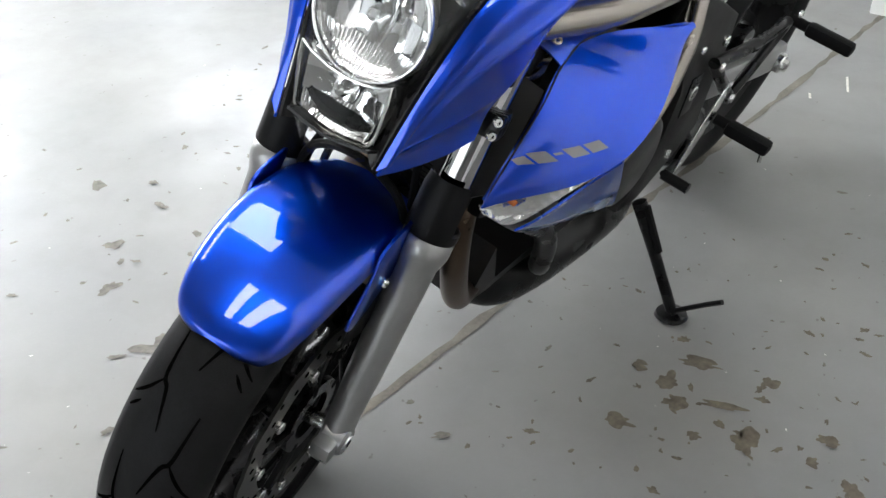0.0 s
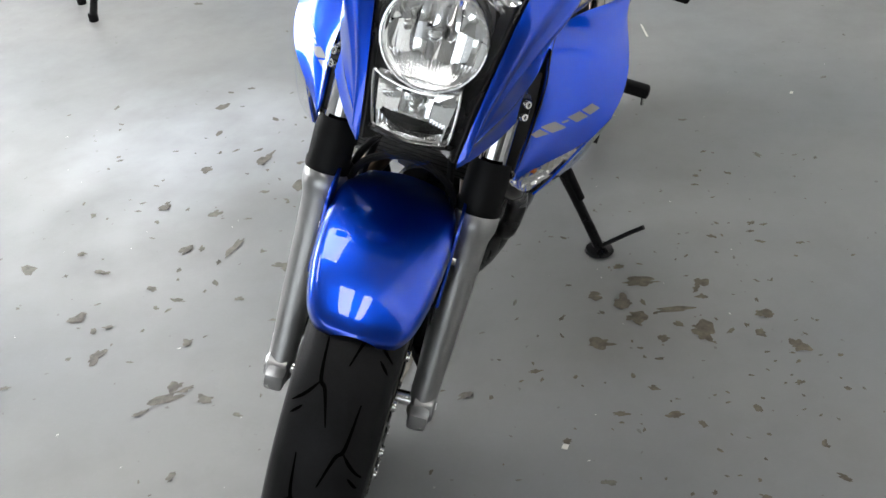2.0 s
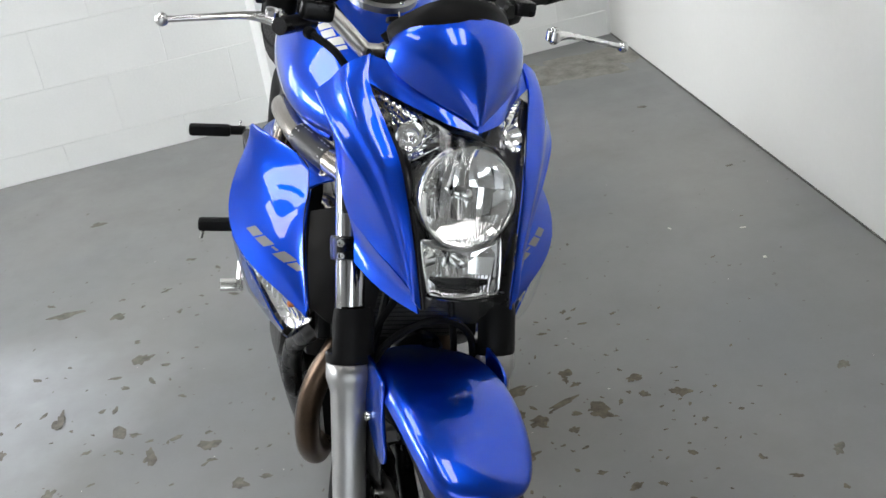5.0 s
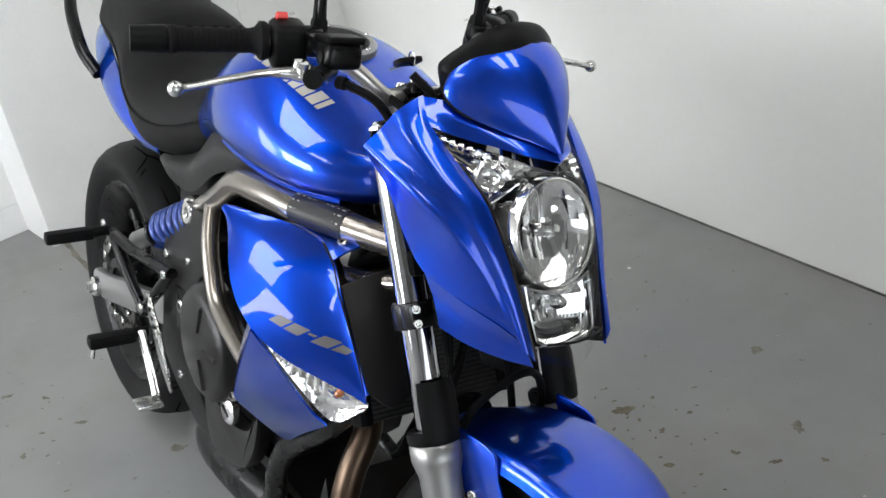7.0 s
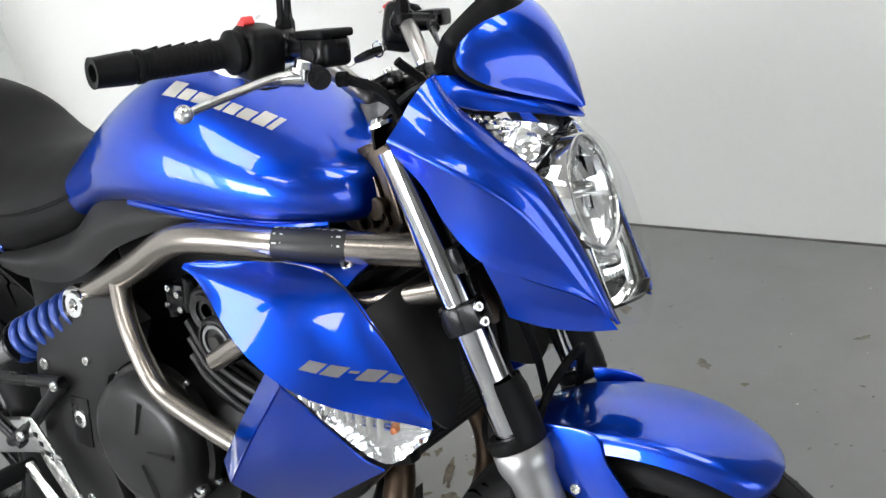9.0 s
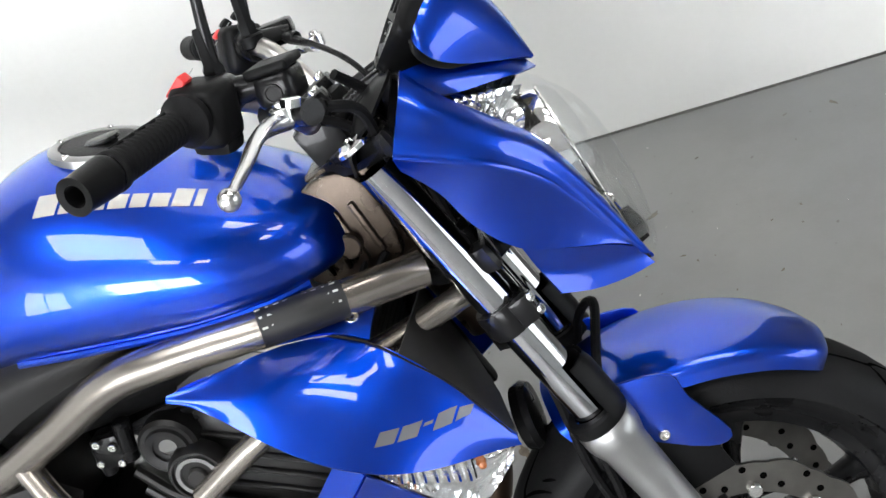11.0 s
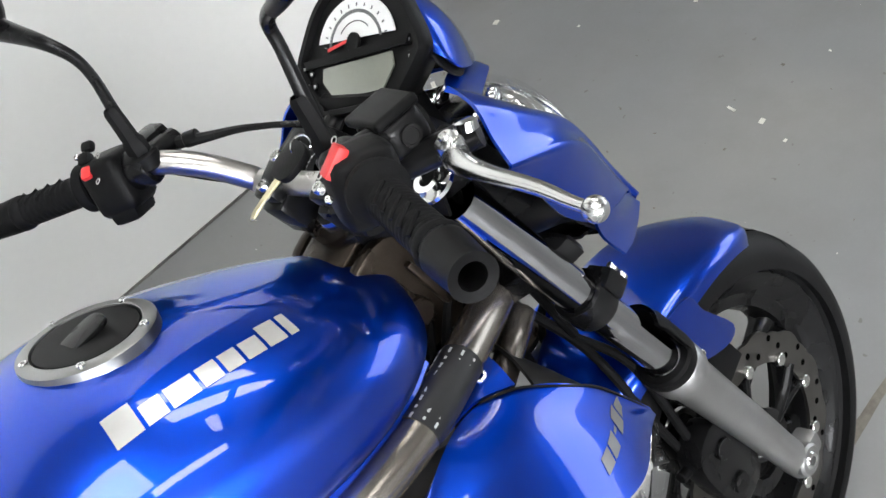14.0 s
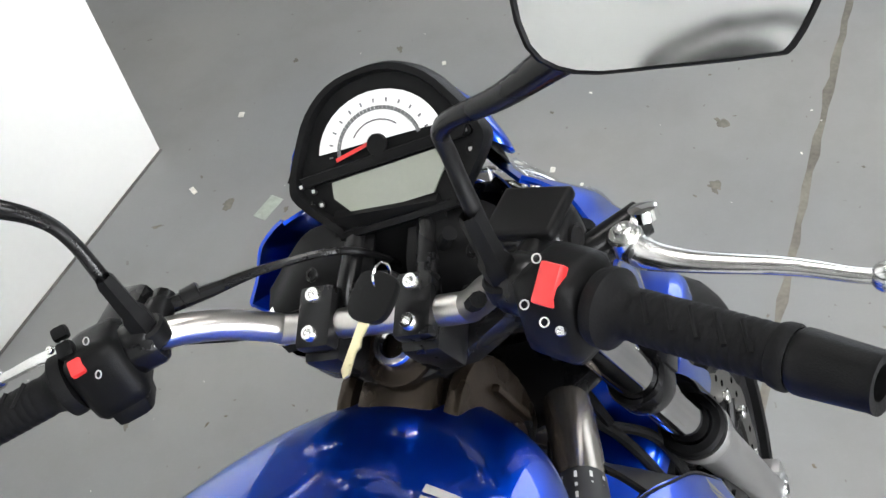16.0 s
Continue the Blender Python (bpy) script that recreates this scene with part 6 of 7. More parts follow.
    for k in range(3):
        part("coolant_pipe", tube([(-0.60 + 0.004 * k, -0.112 - 0.004 * k, 0.640 - 0.022 * k), (-0.55, -0.124, 0.596 - 0.020 * k), (-0.46, -0.128, 0.560 - 0.020 * k), (-0.40, -0.118, 0.545 - 0.018 * k)], 0.0065, 9, 6), M_ENGINE, blk)
    ij = part("injector_rail", join(rbox((0.034, 0.03, 0.040), Matrix.Translation((-0.622, -0.095, 0.668)), 0.006), disc(0.010, 0.05, 14, (-0.606, -0.100, 0.650), (0.2, 0, 1)), disc(0.008, 0.035, 14, (-0.635, -0.102, 0.640), (0, 0, 1))), M_SATIN, blk)
    for x, z in ((-0.628, 0.684), (-0.612, 0.676), (-0.634, 0.660), (-0.610, 0.655)):
        part("rail_bolt", bolt((x, -0.110, z), (0, -1, 0), 0.005, 0.005), M_ALU, ij)
    for k in range(4):
        part("cable", tube([(-0.26, -0.03 - 0.012 * k, 0.84 - 0.03 * k), (-0.32, -0.055 - 0.006 * k, 0.75 - 0.012 * k), (-0.42, -0.085, 0.715 - 0.012 * k), (-0.53, -0.10, 0.700 - 0.012 * k), (-0.60, -0.09, 0.68)], 0.0045, 7, 6), M_RUBBER, blk)
    part("head_cover", rbox((0.15, 0.19, 0.05), Matrix.Translation((-0.40, 0, 0.735)) @ Matrix.Rotation(radians(24), 4, "Y"), 0.015), M_SILVER, blk, "silver cam cover")
    part("sump", loft([[(-0.40 - 0.03 * k, y, z) for y, z in ((-0.09, 0.34 - 0.08 * k), (0.09, 0.34 - 0.08 * k), (0.07, 0.20), (-0.07, 0.20))] for k in (0, 1)] + [[(-0.80, y, z) for y, z in ((-0.10, 0.30), (0.10, 0.30), (0.08, 0.19), (-0.08, 0.19))]]), M_ENGINE, blk)


engine()


def radiator():
    m = Matrix.Translation((-0.285, 0, 0.600)) @ Matrix.Rotation(radians(-18), 4, "Y")
    r = part("radiator", rbox((0.026, 0.215, 0.200), m, 0.004), M_CORE, bike, "finned grey radiator core")
    fins = [rbox((0.028, 0.212, 0.0014), m @ Matrix.Translation((0, 0, -0.095 + 0.0065 * i)), 0) for i in range(30)]
    part("core_fin", join(*fins), M_GREY, r, smooth=False)["kind"] = "stuff"
    for s in (-1, 1):
        part("side_tank", rbox((0.036, 0.022, 0.205), m @ Matrix.Translation((0, s * 0.112, 0)), 0.008), M_BLACK, r)
        guide = [[(-0.268, -0.140, 0.702), (-0.254, -0.095, 0.716), (-0.246, -0.035, 0.722)], [(-0.222, -0.148, 0.655), (-0.218, -0.095, 0.650), (-0.222, -0.035, 0.645)], [(-0.188, -0.143, 0.590), (-0.192, -0.100, 0.556), (-0.206, -0.045, 0.580)]]
        part("air_guide", sided(net(guide, 5, 5, 0.003), s), M_PANEL, r, "dark grey plastic air guide")
    part("top_hose", tube([(-0.27, 0.10, 0.71), (-0.31, 0.10, 0.745), (-0.36, 0.07, 0.745)], 0.014, 12, 6), M_RUBBER, r)
    part("horn", lathe([(0.0001, 0.03), (0.012, 0.03), (0.038, 0.026), (0.042, 0.018), (0.038, 0.006), (0.02, 0)], 28, (-0.215, 0.02, 0.50), (1, 0, 0.1)), M_SATIN, r, "black disc horn")


radiator()


def exhaust():
    left = [(-0.36, 0.055, 0.56), (-0.305, 0.066, 0.530), (-0.272, 0.082, 0.46), (-0.285, 0.088, 0.37), (-0.345, 0.077, 0.265), (-0.44, 0.050, 0.215), (-0.54, 0.038, 0.20)]
    right = [(-0.36, -0.055, 0.56), (-0.30, -0.075, 0.480), (-0.288, -0.108, 0.415), (-0.290, -0.122, 0.350), (-0.315, -0.113, 0.268), (-0.38, -0.085, 0.215), (-0.54, -0.038, 0.20)]
    for pts in (left, right):
        part("exhaust_header", tube(pts, 0.0200, 18, 8), M_BRONZE, bike, "heat-tinted bronze exhaust header pipe")
    part("muffler", station_loft([(-0.44, 0.03, 0.16, 0.22, 0.19), (-0.50, 0.10, 0.12, 0.25, 0.185), (-0.70, 0.125, 0.115, 0.26, 0.19), (-0.86, 0.12, 0.125, 0.27, 0.20), (-0.92, 0.05, 0.16, 0.24, 0.20)], 5), M_SATIN, bike, "black under-engine silencer")
    for s in (-1, 1):
        part("lower_pipe", sided(tube([(-0.275, -0.115, 0.520), (-0.325, -0.128, 0.470), (-0.390, -0.130, 0.424), (-0.452, -0.130, 0.372), (-0.490, -0.127, 0.315), (-0.515, -0.118, 0.258), (-0.57, -0.10, 0.215)], 0.0175, 14, 8), s), M_SATIN, bike, "black engine cradle tube")


exhaust()


# -- pegs, pedal and stand --
def pegs(s):
    def beside(vf, side):
        return sided(moved(vf, OUTSET @ Matrix.Translation((0.055, 0, -0.010))), side)
    plate = [(-1.005, 0.475), (-0.975, 0.480), (-0.915, 0.410), (-0.872, 0.335), (-0.880, 0.325), (-0.925, 0.355), (-0.985, 0.430)]
    b = part("peg_bracket", join(beside(tube([(-0.905, -0.150, 0.540), (-1.00, -0.165, 0.455), (-1.06, -0.165, 0.42)], 0.011, 10, 6), s), beside(tube([(-0.905, -0.150, 0.540), (-1.05, -0.17, 0.535), (-1.17, -0.18, 0.54)], 0.010, 10, 6), s), beside(tube([(-1.17, -0.18, 0.54), (-1.10, -0.172, 0.47), (-1.03, -0.165, 0.42)], 0.010, 10, 6), s)), M_SATIN, bike, "black footpeg hanger")
    part("heel_plate", beside(prism(plate, 0.005, side_plane(-0.168, -1), 0.002), s), M_ALU, b, "polished aluminium heel guard")
    if s < 0:
        for i in range(3):
            part("guard_hole", beside(rbox((0.010, 0.002, 0.008), Matrix.Translation((-0.972 + 0.011 * i, -0.1735, 0.452 - 0.013 * i)), 0.001), s), M_BLACK, b)
    f = part("foot_peg", beside(join(tube([(-1.000, -0.172, 0.398), (-1.000, -0.200, 0.398)], 0.010, 12, 1), rbox((0.030, 0.085, 0.024), Matrix.Translation((-0.998, -0.238, 0.397)), 0.008)), s), M_RUBBER, b, "black rubber footpeg")
    part("feeler", beside(tube([(-0.998, -0.270, 0.388), (-0.998, -0.274, 0.366)], 0.0035, 8, 1), s), M_ALU, b)
    part("pillion_peg", beside(join(tube([(-1.185, -0.182, 0.540), (-1.185, -0.215, 0.540)], 0.010, 12, 1), rbox((0.028, 0.090, 0.024), Matrix.Translation((-1.183, -0.258, 0.540)), 0.008)), s), M_RUBBER, b, "black rubber pillion peg")
    for p in ((-0.905, -0.162, 0.540), (-1.005, -0.178, 0.445), (-1.185, -0.19, 0.555)):
        part("hanger_bolt", beside(bolt(p, (0, -1, 0), 0.008, 0.006), s), M_ALU, b)


both(pegs)
part("brake_pedal", join(tube([(-0.94, -0.185, 0.390), (-0.88, -0.192, 0.345), (-0.835, -0.198, 0.310)], 0.0075, 10, 6), rbox((0.040, 0.045, 0.010), Matrix.Translation((-0.830, -0.215, 0.302)), 0.003)), M_ALU, bike, "polished rear brake pedal")
part("gear_lever", join(tube([(-0.92, 0.150, 0.335), (-0.86, 0.160, 0.320), (-0.80, 0.165, 0.330)], 0.006, 10, 6), tube([(-0.80, 0.165, 0.330), (-0.80, 0.215, 0.330)], 0.010, 12, 1)), M_SATIN, bike, "black gear lever with a rubber tip")


def side_stand():
    inv = bike.matrix_world.inverted()
    foot = inv @ V((-0.818, 0.280, 0.012))
    top = V((-0.790, 0.150, 0.262))
    st = part("side_stand", join(tube([top, top.lerp(foot, 0.5), foot], [0.014, 0.011, 0.011], 12, 4)), M_SATIN, bike, "black side stand propping the motorcycle")
    up = inv.to_3x3() @ V((0, 0, 1))
    part("stand_foot", lathe([(0.0001, 0.0), (0.028, 0.0), (0.031, 0.004), (0.028, 0.010), (0.012, 0.014), (0.0001, 0.016)], 24, inv @ V((-0.818, 0.280, 0.0)), up), M_SATIN, st)
    part("stand_spur", tube([foot, inv @ V((-0.814, 0.338, 0.055)), inv @ V((-0.812, 0.372, 0.078))], 0.005, 8, 5), M_SATIN, st)
    part("stand_spring", tube([top + V((0, 0.015, 0)), top.lerp(foot, 0.42) + V((0.006, 0.012, 0.005))], 0.008, 8, 1), M_RUBBER, st)


side_stand()


# -- key and rider-side panels --
def key():
    k = part("ignition_lock", join(lathe([(0.008, 0.030), (0.014, 0.032), (0.0185, 0.030), (0.020, 0.024), (0.020, -0.02)], 28, V((-0.262, -0.006, 0.915)), SA)), M_BLACK, bike, "black ignition lock with a key in it", S)
    part("lock_marks", join(*[rbox((0.0025, 0.0012, 0.0004), frame_at(V((-0.262, -0.006, 0.915)) + SA * 0.0312 + V((math.cos(a) * 0.0158, math.sin(a) * 0.0158, -0.364 * 0 + math.cos(a) * 0.0158 * 0.364)), (math.cos(a + 1.57), math.sin(a + 1.57), 0), SA), 0) for a in [0.9 + 0.28 * i for i in range(8)]]), M_PRINT, k, "pale marks as bars", S, smooth=False)
    up = SA
    rear = V((-0.90, 0.30, -0.33)).normalized()
    m = frame_at(V((-0.306, -0.030, 0.972)), rear, up)
    part("key_fob", prism(smooth_outline([(-0.018, -0.008), (-0.012, -0.016), (0.008, -0.017), (0.017, -0.010), (0.017, 0.008), (0.008, 0.016), (-0.012, 0.016), (-0.018, 0.007)], 3), 0.007, m, 0.002), M_BLACK, k, "black key head", S)
    part("key_blade", prism([(0.015, -0.0045), (0.052, -0.004), (0.057, 0.0), (0.054, 0.0035), (0.038, 0.0020), (0.034, 0.0042), (0.028, 0.0025), (0.015, 0.0045)], 0.0022, m @ Matrix.Translation((0, 0, 0.0024)), 0.0005), M_BRASS, k, "brass key blade", S)
    part("key_ring", tube([tuple(m @ V((-0.016 + 0.009 * math.cos(a), 0.0, 0.004 + 0.009 * math.sin(a)))) for a in [2 * math.pi * i / 16 for i in range(17)]], 0.0011, 6, 1), M_CHROME, k, xf=S)


key()


def cockpit(s):
    ctrl = [[(-0.205, -0.015, 0.952), (-0.200, -0.055, 0.955), (-0.205, -0.084, 0.950), (-0.232, -0.120, 0.925)], [(-0.245, -0.015, 0.930), (-0.240, -0.055, 0.935), (-0.245, -0.090, 0.928), (-0.258, -0.122, 0.905)],
            [(-0.262, -0.020, 0.885), (-0.262, -0.055, 0.890), (-0.262, -0.090, 0.885), (-0.262, -0.118, 0.880)]]
    c = part("cockpit_panel", sided(net(ctrl, 6, 6, 0.003), s), M_BLACK, bike, "black plastic panel behind the headlamp cowl", S)
    part("panel_screw", sided(bolt((-0.235, -0.070, 0.936), (-0.5, 0, 0.85), 0.006, 0.003), s), M_SATIN, c, xf=S)
    part("pod_bracket", sided(tube([(-0.20, -0.03, 0.95), (-0.255, -0.035, 0.93), (-0.285, -0.04, 0.90)], 0.009, 10, 6), s), M_SATIN, c, xf=S)
    part("wire_loom", sided(tube([(-0.33, -0.118, 0.985), (-0.30, -0.09, 0.95), (-0.255, -0.06, 0.915), (-0.24, -0.03, 0.86)], 0.0055, 8, 6), s), M_RUBBER, c, xf=S)


both(cockpit)
part("brake_line", tube([(-0.25, -0.07, 0.97), (-0.225, -0.04, 0.93), (-0.21, 0.0, 0.84), (-0.19, 0.0, 0.72), (-0.165, -0.03, 0.63), (-0.14, -0.075, 0.56), (-0.125, -0.08, 0.42)], 0.0055, 8, 8), M_RUBBER, bike, "black brake hose", S)
part("hose_arch", tube([(-0.125, -0.085, 0.50), (-0.105, -0.06, 0.585), (-0.085, 0.0, 0.625), (-0.105, 0.06, 0.585), (-0.125, 0.085, 0.50)], 0.0055, 8, 8), M_RUBBER, bike, "black brake hose arching over the mudguard", S)
part("loom", tube([(-0.22, 0.03, 0.90), (-0.235, 0.035, 0.80), (-0.27, 0.04, 0.70), (-0.30, 0.05, 0.62)], 0.011, 10, 8), M_RUBBER, bike, "black wiring loom")


# ---- worn marks, joints and debris on the floor ----
def blob(cx, cy, rx, ry, rot, seed, z=0.0010, n=34):
    rnd = random.Random(seed)
    z += 0.00012 * (seed % 9)
    ph = [rnd.uniform(0, 6.28) for _ in range(9)]
    am = [rnd.uniform(0.05, 0.26) / (k * 0.30 + 0.8) for k in range(9)]
    ca, sa = math.cos(rot), math.sin(rot)
    vs = [(cx, cy, z)]
    for j in range(n):
        a = 2 * math.pi * j / n
        r = max(0.25, 0.9 + sum(am[k] * math.sin((k + 1) * a + ph[k]) for k in range(9)))
        x, y = rx * r * math.cos(a), ry * r * math.sin(a)
        vs.append((cx + ca * x - sa * y, cy + sa * x + ca * y, z))
    vs.append((cx, cy, z - 0.0014))
    return vs[:-1], [[0, 1 + j, 1 + (j + 1) % n] for j in range(n)]


floor_ob = bpy.data.objects["floor"]


def patch(cx, cy, rx, ry, rot, seed, material=None, name="bare_patch"):
    return part(name, blob(cx, cy, rx, ry, rot, seed), material or M_BARE, floor_ob, smooth=False)


# worn patches beside the stand: (x, y, half length and half width in centimetres)
for i, (x, y, a, b) in enumerate([(-0.76, 0.4, 4.9, 1.8), (-0.63, 0.54, 3.1, 3.4), (-0.43, 0.27, 1.5, 0.7), (-0.63, 0.71, 2.2, 2.3), (-0.8, 0.34, 1.3, 1.2), (-0.69, 0.32, 1.9, 1.7), (-0.68, 0.38, 2.3, 2.8), (-0.64, 0.41, 2.5, 2.5), (-0.68, 0.47, 4.7, 1.2), (-0.79, 0.51, 2, 1.8), (-0.74, 0.52, 1.4, 1), (-0.59, 0.47, 1.4, 1.3), (-0.64, 0.49, 1.3, 1), (-0.65, 0.64, 1.4, 1.4), (-0.71, 0.64, 2.6, 1.4), (-0.38, 0.53, 1.8, 1.1), (-0.36, 0.44, 1.7, 0.8), (-0.27, 0.37, 1.1, 0.7), (-0.54, 0.36, 3.1, 2)]):
    patch(x + 0.030, y - 0.010, a / 120, b / 120, 1.9, i)
# worn patches on the other side of the motorcycle
for i, (x, y, a, b) in enumerate([(-0.26, -0.57, 1.5, 3.2), (-0.23, -0.37, 1.5, 2), (-0.21, -0.3, 2.1, 1.3), (-0.49, -0.59, 1.4, 1.1), (-0.64, -0.6, 1.7, 2.1), (-0.02, -0.25, 0.7, 1.6), (-0.57, -0.82, 1.3, 1), (-0.35, -0.42, 1.3, 1.3), (-0.47, -0.52, 2.1, 0.7), (-0.85, -0.41, 1.5, 4.1), (-0.64, -0.35, 3, 1.9), (-0.84, -0.28, 1.9, 2), (-0.69, -0.22, 2.2, 2), (-0.67, -0.5, 1.2, 4.4), (-1.07, -0.63, 1.5, 4.8), (-1.27, -0.45, 2.8, 3), (-1.53, -0.53, 2.5, 2.2), (-2.21, -0.66, 2.9, 2.1), (-1.61, -0.67, 5.3, 2.3)]):
    patch(x + 0.045, y + 0.005, a / 115, b / 115, 1.6, 100 + i, M_SCUFF)
rnd = random.Random(7)
for i in range(44):
    x, y = rnd.gauss(-0.75, 0.45), rnd.gauss(-0.55, 0.28)
    k = rnd.uniform(0.004, 0.011)
    patch(x, y, k * rnd.uniform(1, 1.7), k * 0.7, rnd.uniform(0, 3.1), 200 + i, M_SCUFF)
for i in range(34):
    x, y = rnd.gauss(-0.62, 0.30), rnd.gauss(0.50, 0.20)
    k = rnd.uniform(0.003, 0.009)
    patch(x, y, k * rnd.uniform(1, 1.7), k * 0.7, rnd.uniform(0, 3.1), 300 + i)
for i in range(30):
    x, y = rnd.uniform(-2.4, 1.6), rnd.uniform(-1.0, 1.3)
    k = rnd.uniform(0.004, 0.012)
    patch(x, y, k * rnd.uniform(1, 1.8), k * 0.7, rnd.uniform(0, 3.1), 400 + i, M_SCUFF)
for x, y in ((0.44, 1.15), (0.90, 0.27), (0.73, 0.24), (-0.56, 1.04), (-0.32, 0.90), (-2.2, 1.2), (-2.0, -1.4), (-1.6, 0.1)):
    patch(x, y, 0.019, 0.011, x, int(500 + x * 10), M_SCUFF)


def speckle(name, count, seed, material, cx, cy, sx, sy, k0, k1):
    """Scattered tiny flakes of lost paint and dirt, too many to count."""
    r4 = random.Random(seed)
    vfs = []
    for i in range(count):
        x, y = r4.gauss(cx, sx), r4.gauss(cy, sy)
        if y > 1.3 or x < -2.5:
            continue
        k = r4.uniform(k0, k1) * r4.choice((0.6, 0.8, 1.0, 1.0, 1.6))
        vfs.append(blob(x, y, k * r4.uniform(1, 1.8), k * 0.75, r4.uniform(0, 3.1), seed * 1000 + i, 0.0007, 12))
    tagged(part(name, join(*vfs), material, floor_ob, smooth=False), kind="stuff")


speckle("dirt_speckle", 130, 21, M_SCUFF, -0.75, -0.55, 0.55, 0.40, 0.0022, 0.0065)
speckle("dirt_speckle", 34, 25, M_SCUFF, -0.92, -0.60, 0.34, 0.24, 0.007, 0.014)
speckle("dirt_speckle", 170, 22, M_BARE, -0.55, 0.50, 0.40, 0.25, 0.0018, 0.0050)
speckle("dirt_speckle", 180, 23, M_SCUFF, 0.2, 0.2, 1.3, 0.8, 0.0015, 0.0040)
speckle("pale_speckle", 160, 24, M_CHIP, 0.0, 0.1, 1.2, 0.8, 0.0009, 0.0022)


def floor_joint():
    """The dirty, slightly winding joint that runs under the motorcycle."""
    r2 = random.Random(3)
    rows = []
    n = 150
    for i in range(n + 1):
        x = -2.62 + 6.6 * i / n
        y = 0.03 + 0.062 * max(0.0, x) + 0.006 * math.sin(3.1 * x) + r2.uniform(-0.0025, 0.0025)
        w = 0.0075 + r2.uniform(-0.003, 0.0045)
        rows.append([(x, y - w, 0.0014), (x, y + w, 0.0014)])
    part("floor_joint", loft(rows, False, False), M_JOINT, floor_ob, smooth=False)


floor_joint()
# bits of debris and tape on the floor
def debris(x, y, a, b, rot, label):
    return tagged(part("debris", rbox((a, b, 0.0016), pose(x, y, 0.0011, 0, 0, rot), 0.0004, 1), M_CHIP), label, "debris", "bits of litter on the floor")


for x, y, a, b, rot in ((0.458, 1.243, 0.022, 0.010, 60), (0.688, 1.262, 0.016, 0.012, 20), (0.699, 0.616, 0.020, 0.006, 80), (0.698, 0.545, 0.014, 0.010, 10), (0.675, 0.478, 0.008, 0.006, 0), (0.946, 0.886, 0.012, 0.009, 30), (0.763, 1.07, 0.007, 0.005, 0),
                        (-2.045, 0.135, 0.100, 0.006, 22), (-1.909, 0.088, 0.030, 0.006, 25), (-1.69, 0.594, 0.014, 0.008, 0), (-0.226, 0.36, 0.012, 0.010, 0), (-1.30, 0.95, 0.012, 0.004, 20), (-1.22, 1.12, 0.016, 0.004, 75), (-1.05, 1.10, 0.010, 0.008, 0)):
    debris(x, y, a, b, rot, "small pale flake lying on the grey floor")
tagged(part("tape_scrap", rbox((0.062, 0.030, 0.0014), pose(0.458, 1.060, 0.0010, 0, 0, -8), 0.0004, 1), M_TAPE), "faded greenish scrap of tape stuck on the floor", "tape")


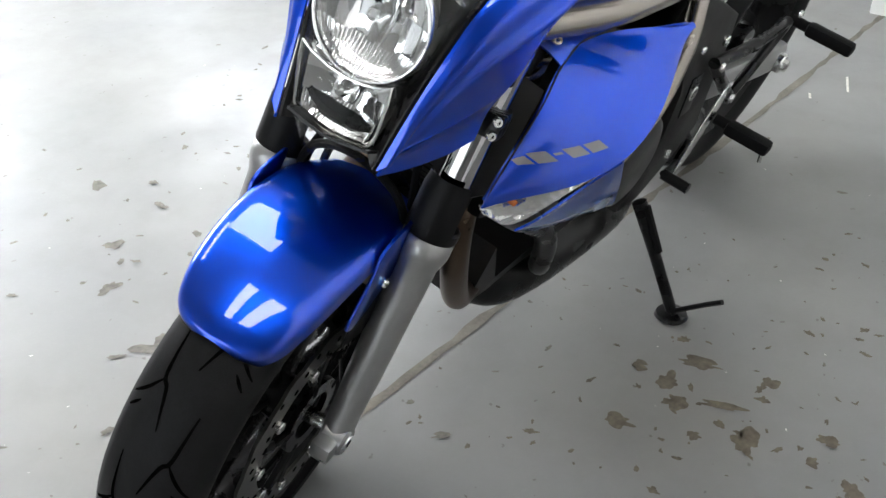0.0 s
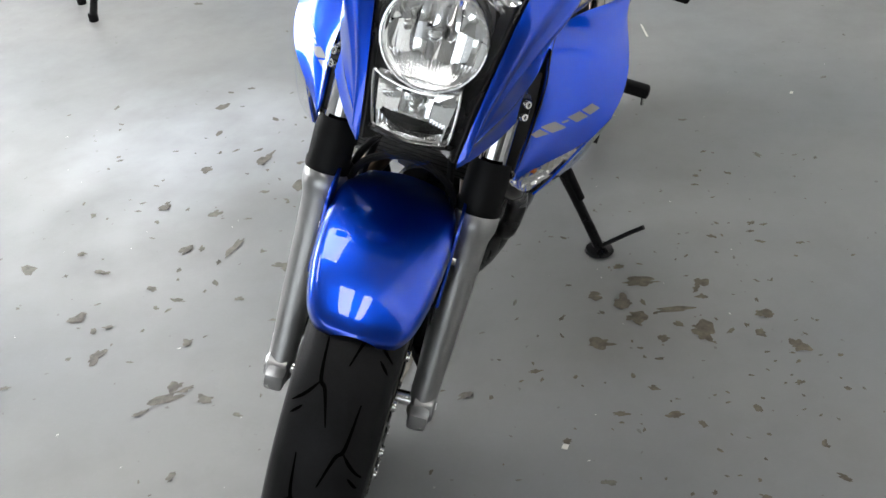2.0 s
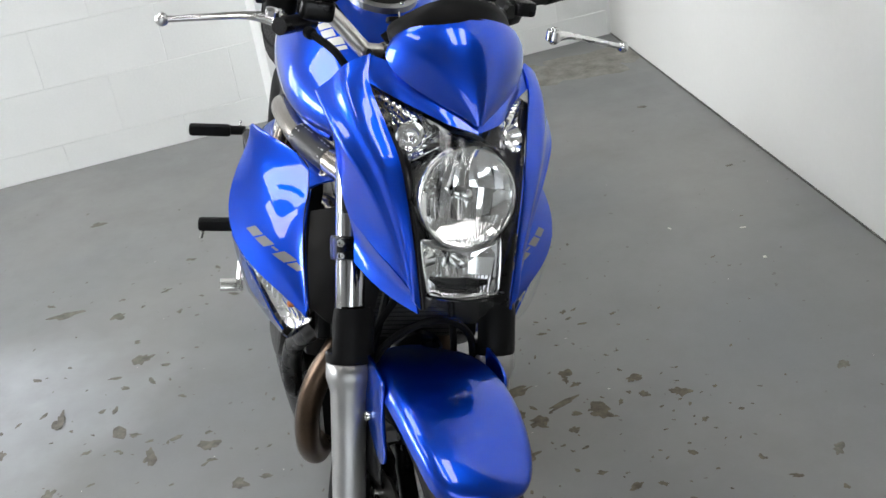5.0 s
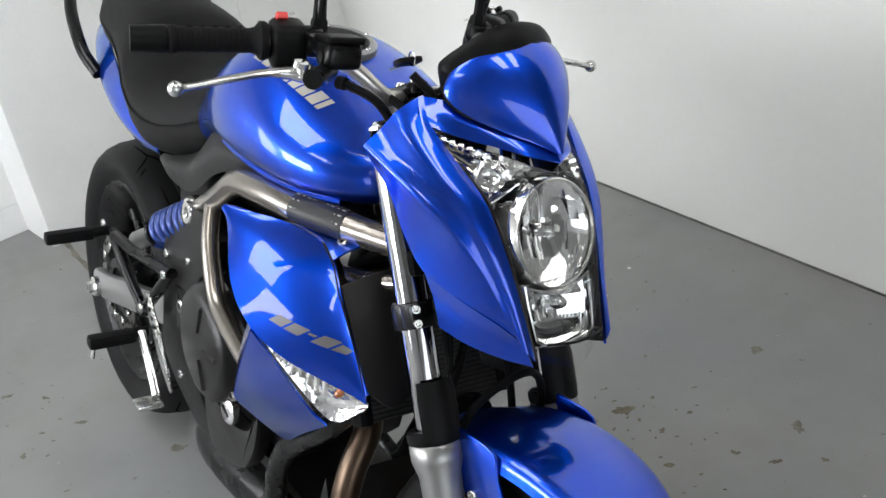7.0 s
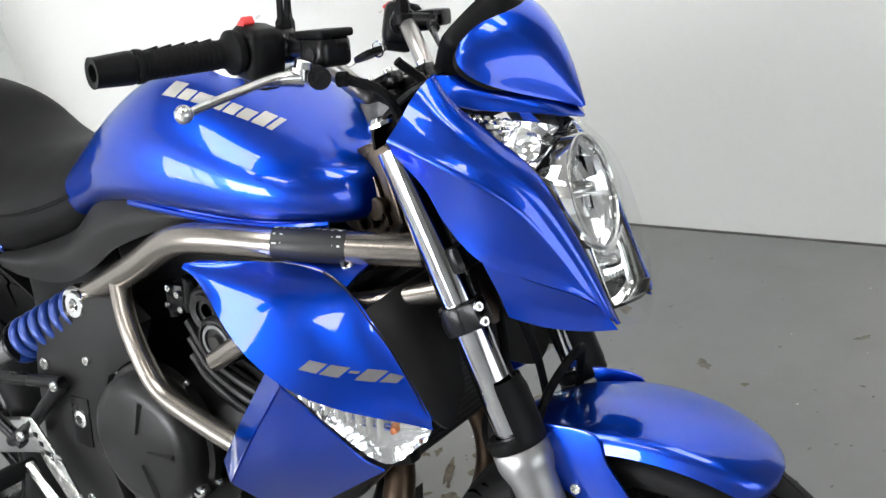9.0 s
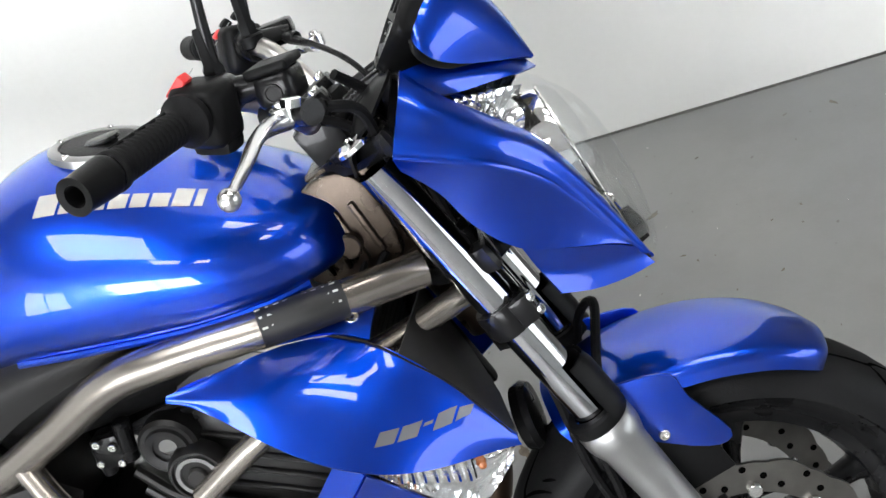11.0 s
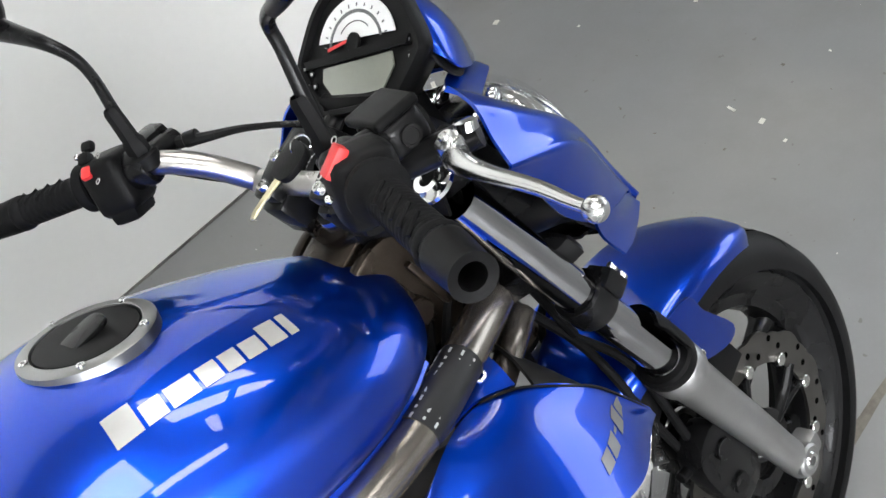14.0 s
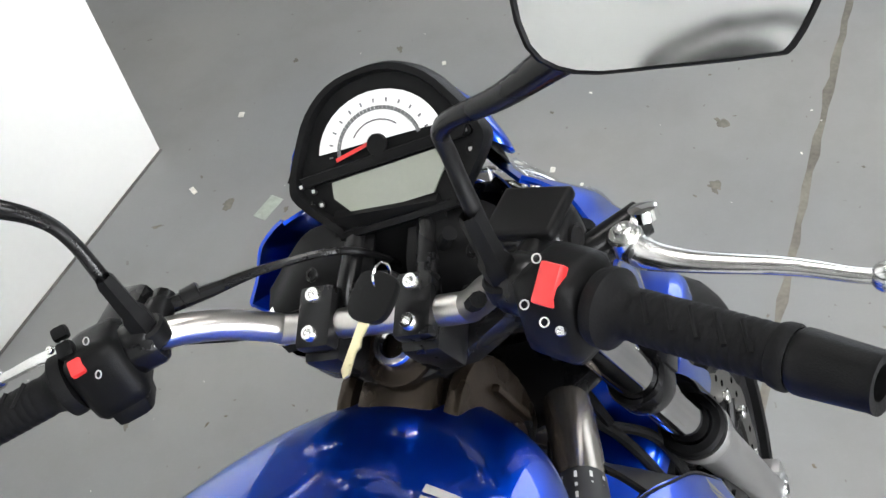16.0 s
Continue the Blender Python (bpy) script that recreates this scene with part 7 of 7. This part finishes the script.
# ---- painted blocks of the back wall ----
def blocks():
    course, width, first = BLOCKS
    vf = rbox((width - 0.0003, 0.012, course - 0.0008), Matrix.Translation((0, -0.006, 0)), 0.0025, 2)
    low = rbox((width - 0.0003, 0.012, first - 0.0008), Matrix.Translation((0, -0.006, 0)), 0.0025, 2)
    meshes = []
    for v in (vf, low):
        o = part("block", v, M_WALL, smooth=False)
        meshes.append(o.data)
        bpy.data.objects.remove(o)
    r3 = random.Random(11)
    a, b, c, d = WIN2
    row = 0
    z = 0.0
    while z < 2.95:
        h = first if row == 0 else course
        x = 0.02 - (width / 2 if row % 2 else 0)
        while x < 6.1:
            cx, cz = x + width / 2, z + h / 2
            hits_window = cx + width / 2 > a and cx - width / 2 < b and cz + h / 2 > c and cz - h / 2 < d
            if cx - width / 2 >= 0 and not hits_window and cx + width / 2 < 6.18:
                o = new("block", meshes[1 if row == 0 else 0])
                o.parent = wall_back
                o.matrix_basis = pose(cx, r3.uniform(-0.0006, 0.0006), cz, r3.uniform(-0.06, 0.06), 0, r3.uniform(-0.04, 0.04))
            x += width
        z += h
        row += 1


BLOCKS = (0.212, 0.44, 0.105)
blocks()
pier = part("wall_pier", rbox((0.30, 0.62, 3.1), pose(-2.80, 0.27, 1.55, 0, 0, 8), 0.006), M_WALL)
tagged(pier, "white painted projecting wall pier", "pier", kind="structure")
for i, (x, y) in enumerate(((-2.78, 0.95), (-2.76, 1.15), (-2.80, 1.30))):
    patch(x, y, 0.20, 0.15, 1.5, 610 + i, M_LEDGE, "rough_patch")


# ---- folding stand by the wall ----
def folding_stand():
    top = new("folding_stand")
    tagged(top, "black folding tubular stand with crossed legs by the wall", "stand")
    part("leg", tube([(-2.60, -1.43, 0.014), (-2.42, -2.10, 0.56)], 0.013, 10, 1), M_SATIN, top)
    part("leg", tube([(-2.44, -1.90, 0.014), (-2.50, -1.60, 0.19)], 0.013, 10, 1), M_SATIN, top)
    part("leg", tube([(-1.79, -1.68, 0.014), (-1.79, -1.50, 0.60)], 0.013, 10, 1), M_SATIN, top)
    part("leg", tube([(-1.93, -1.83, 0.014), (-1.78, -2.10, 0.58)], 0.013, 10, 1), M_SATIN, top)
    part("rail", tube([(-2.42, -2.10, 0.56), (-1.78, -2.10, 0.58)], 0.013, 10, 1), M_SATIN, top)
    part("rail", tube([(-2.44, -1.90, 0.40), (-1.79, -1.50, 0.60)], 0.013, 10, 1), M_SATIN, top)
    for x, y in ((-2.60, -1.43), (-2.44, -1.90), (-1.79, -1.68), (-1.93, -1.83)):
        part("rubber_foot", disc(0.016, 0.03, 12, (x, y, 0.0), (0, 0, 1)), M_RUBBER, top)


folding_stand()
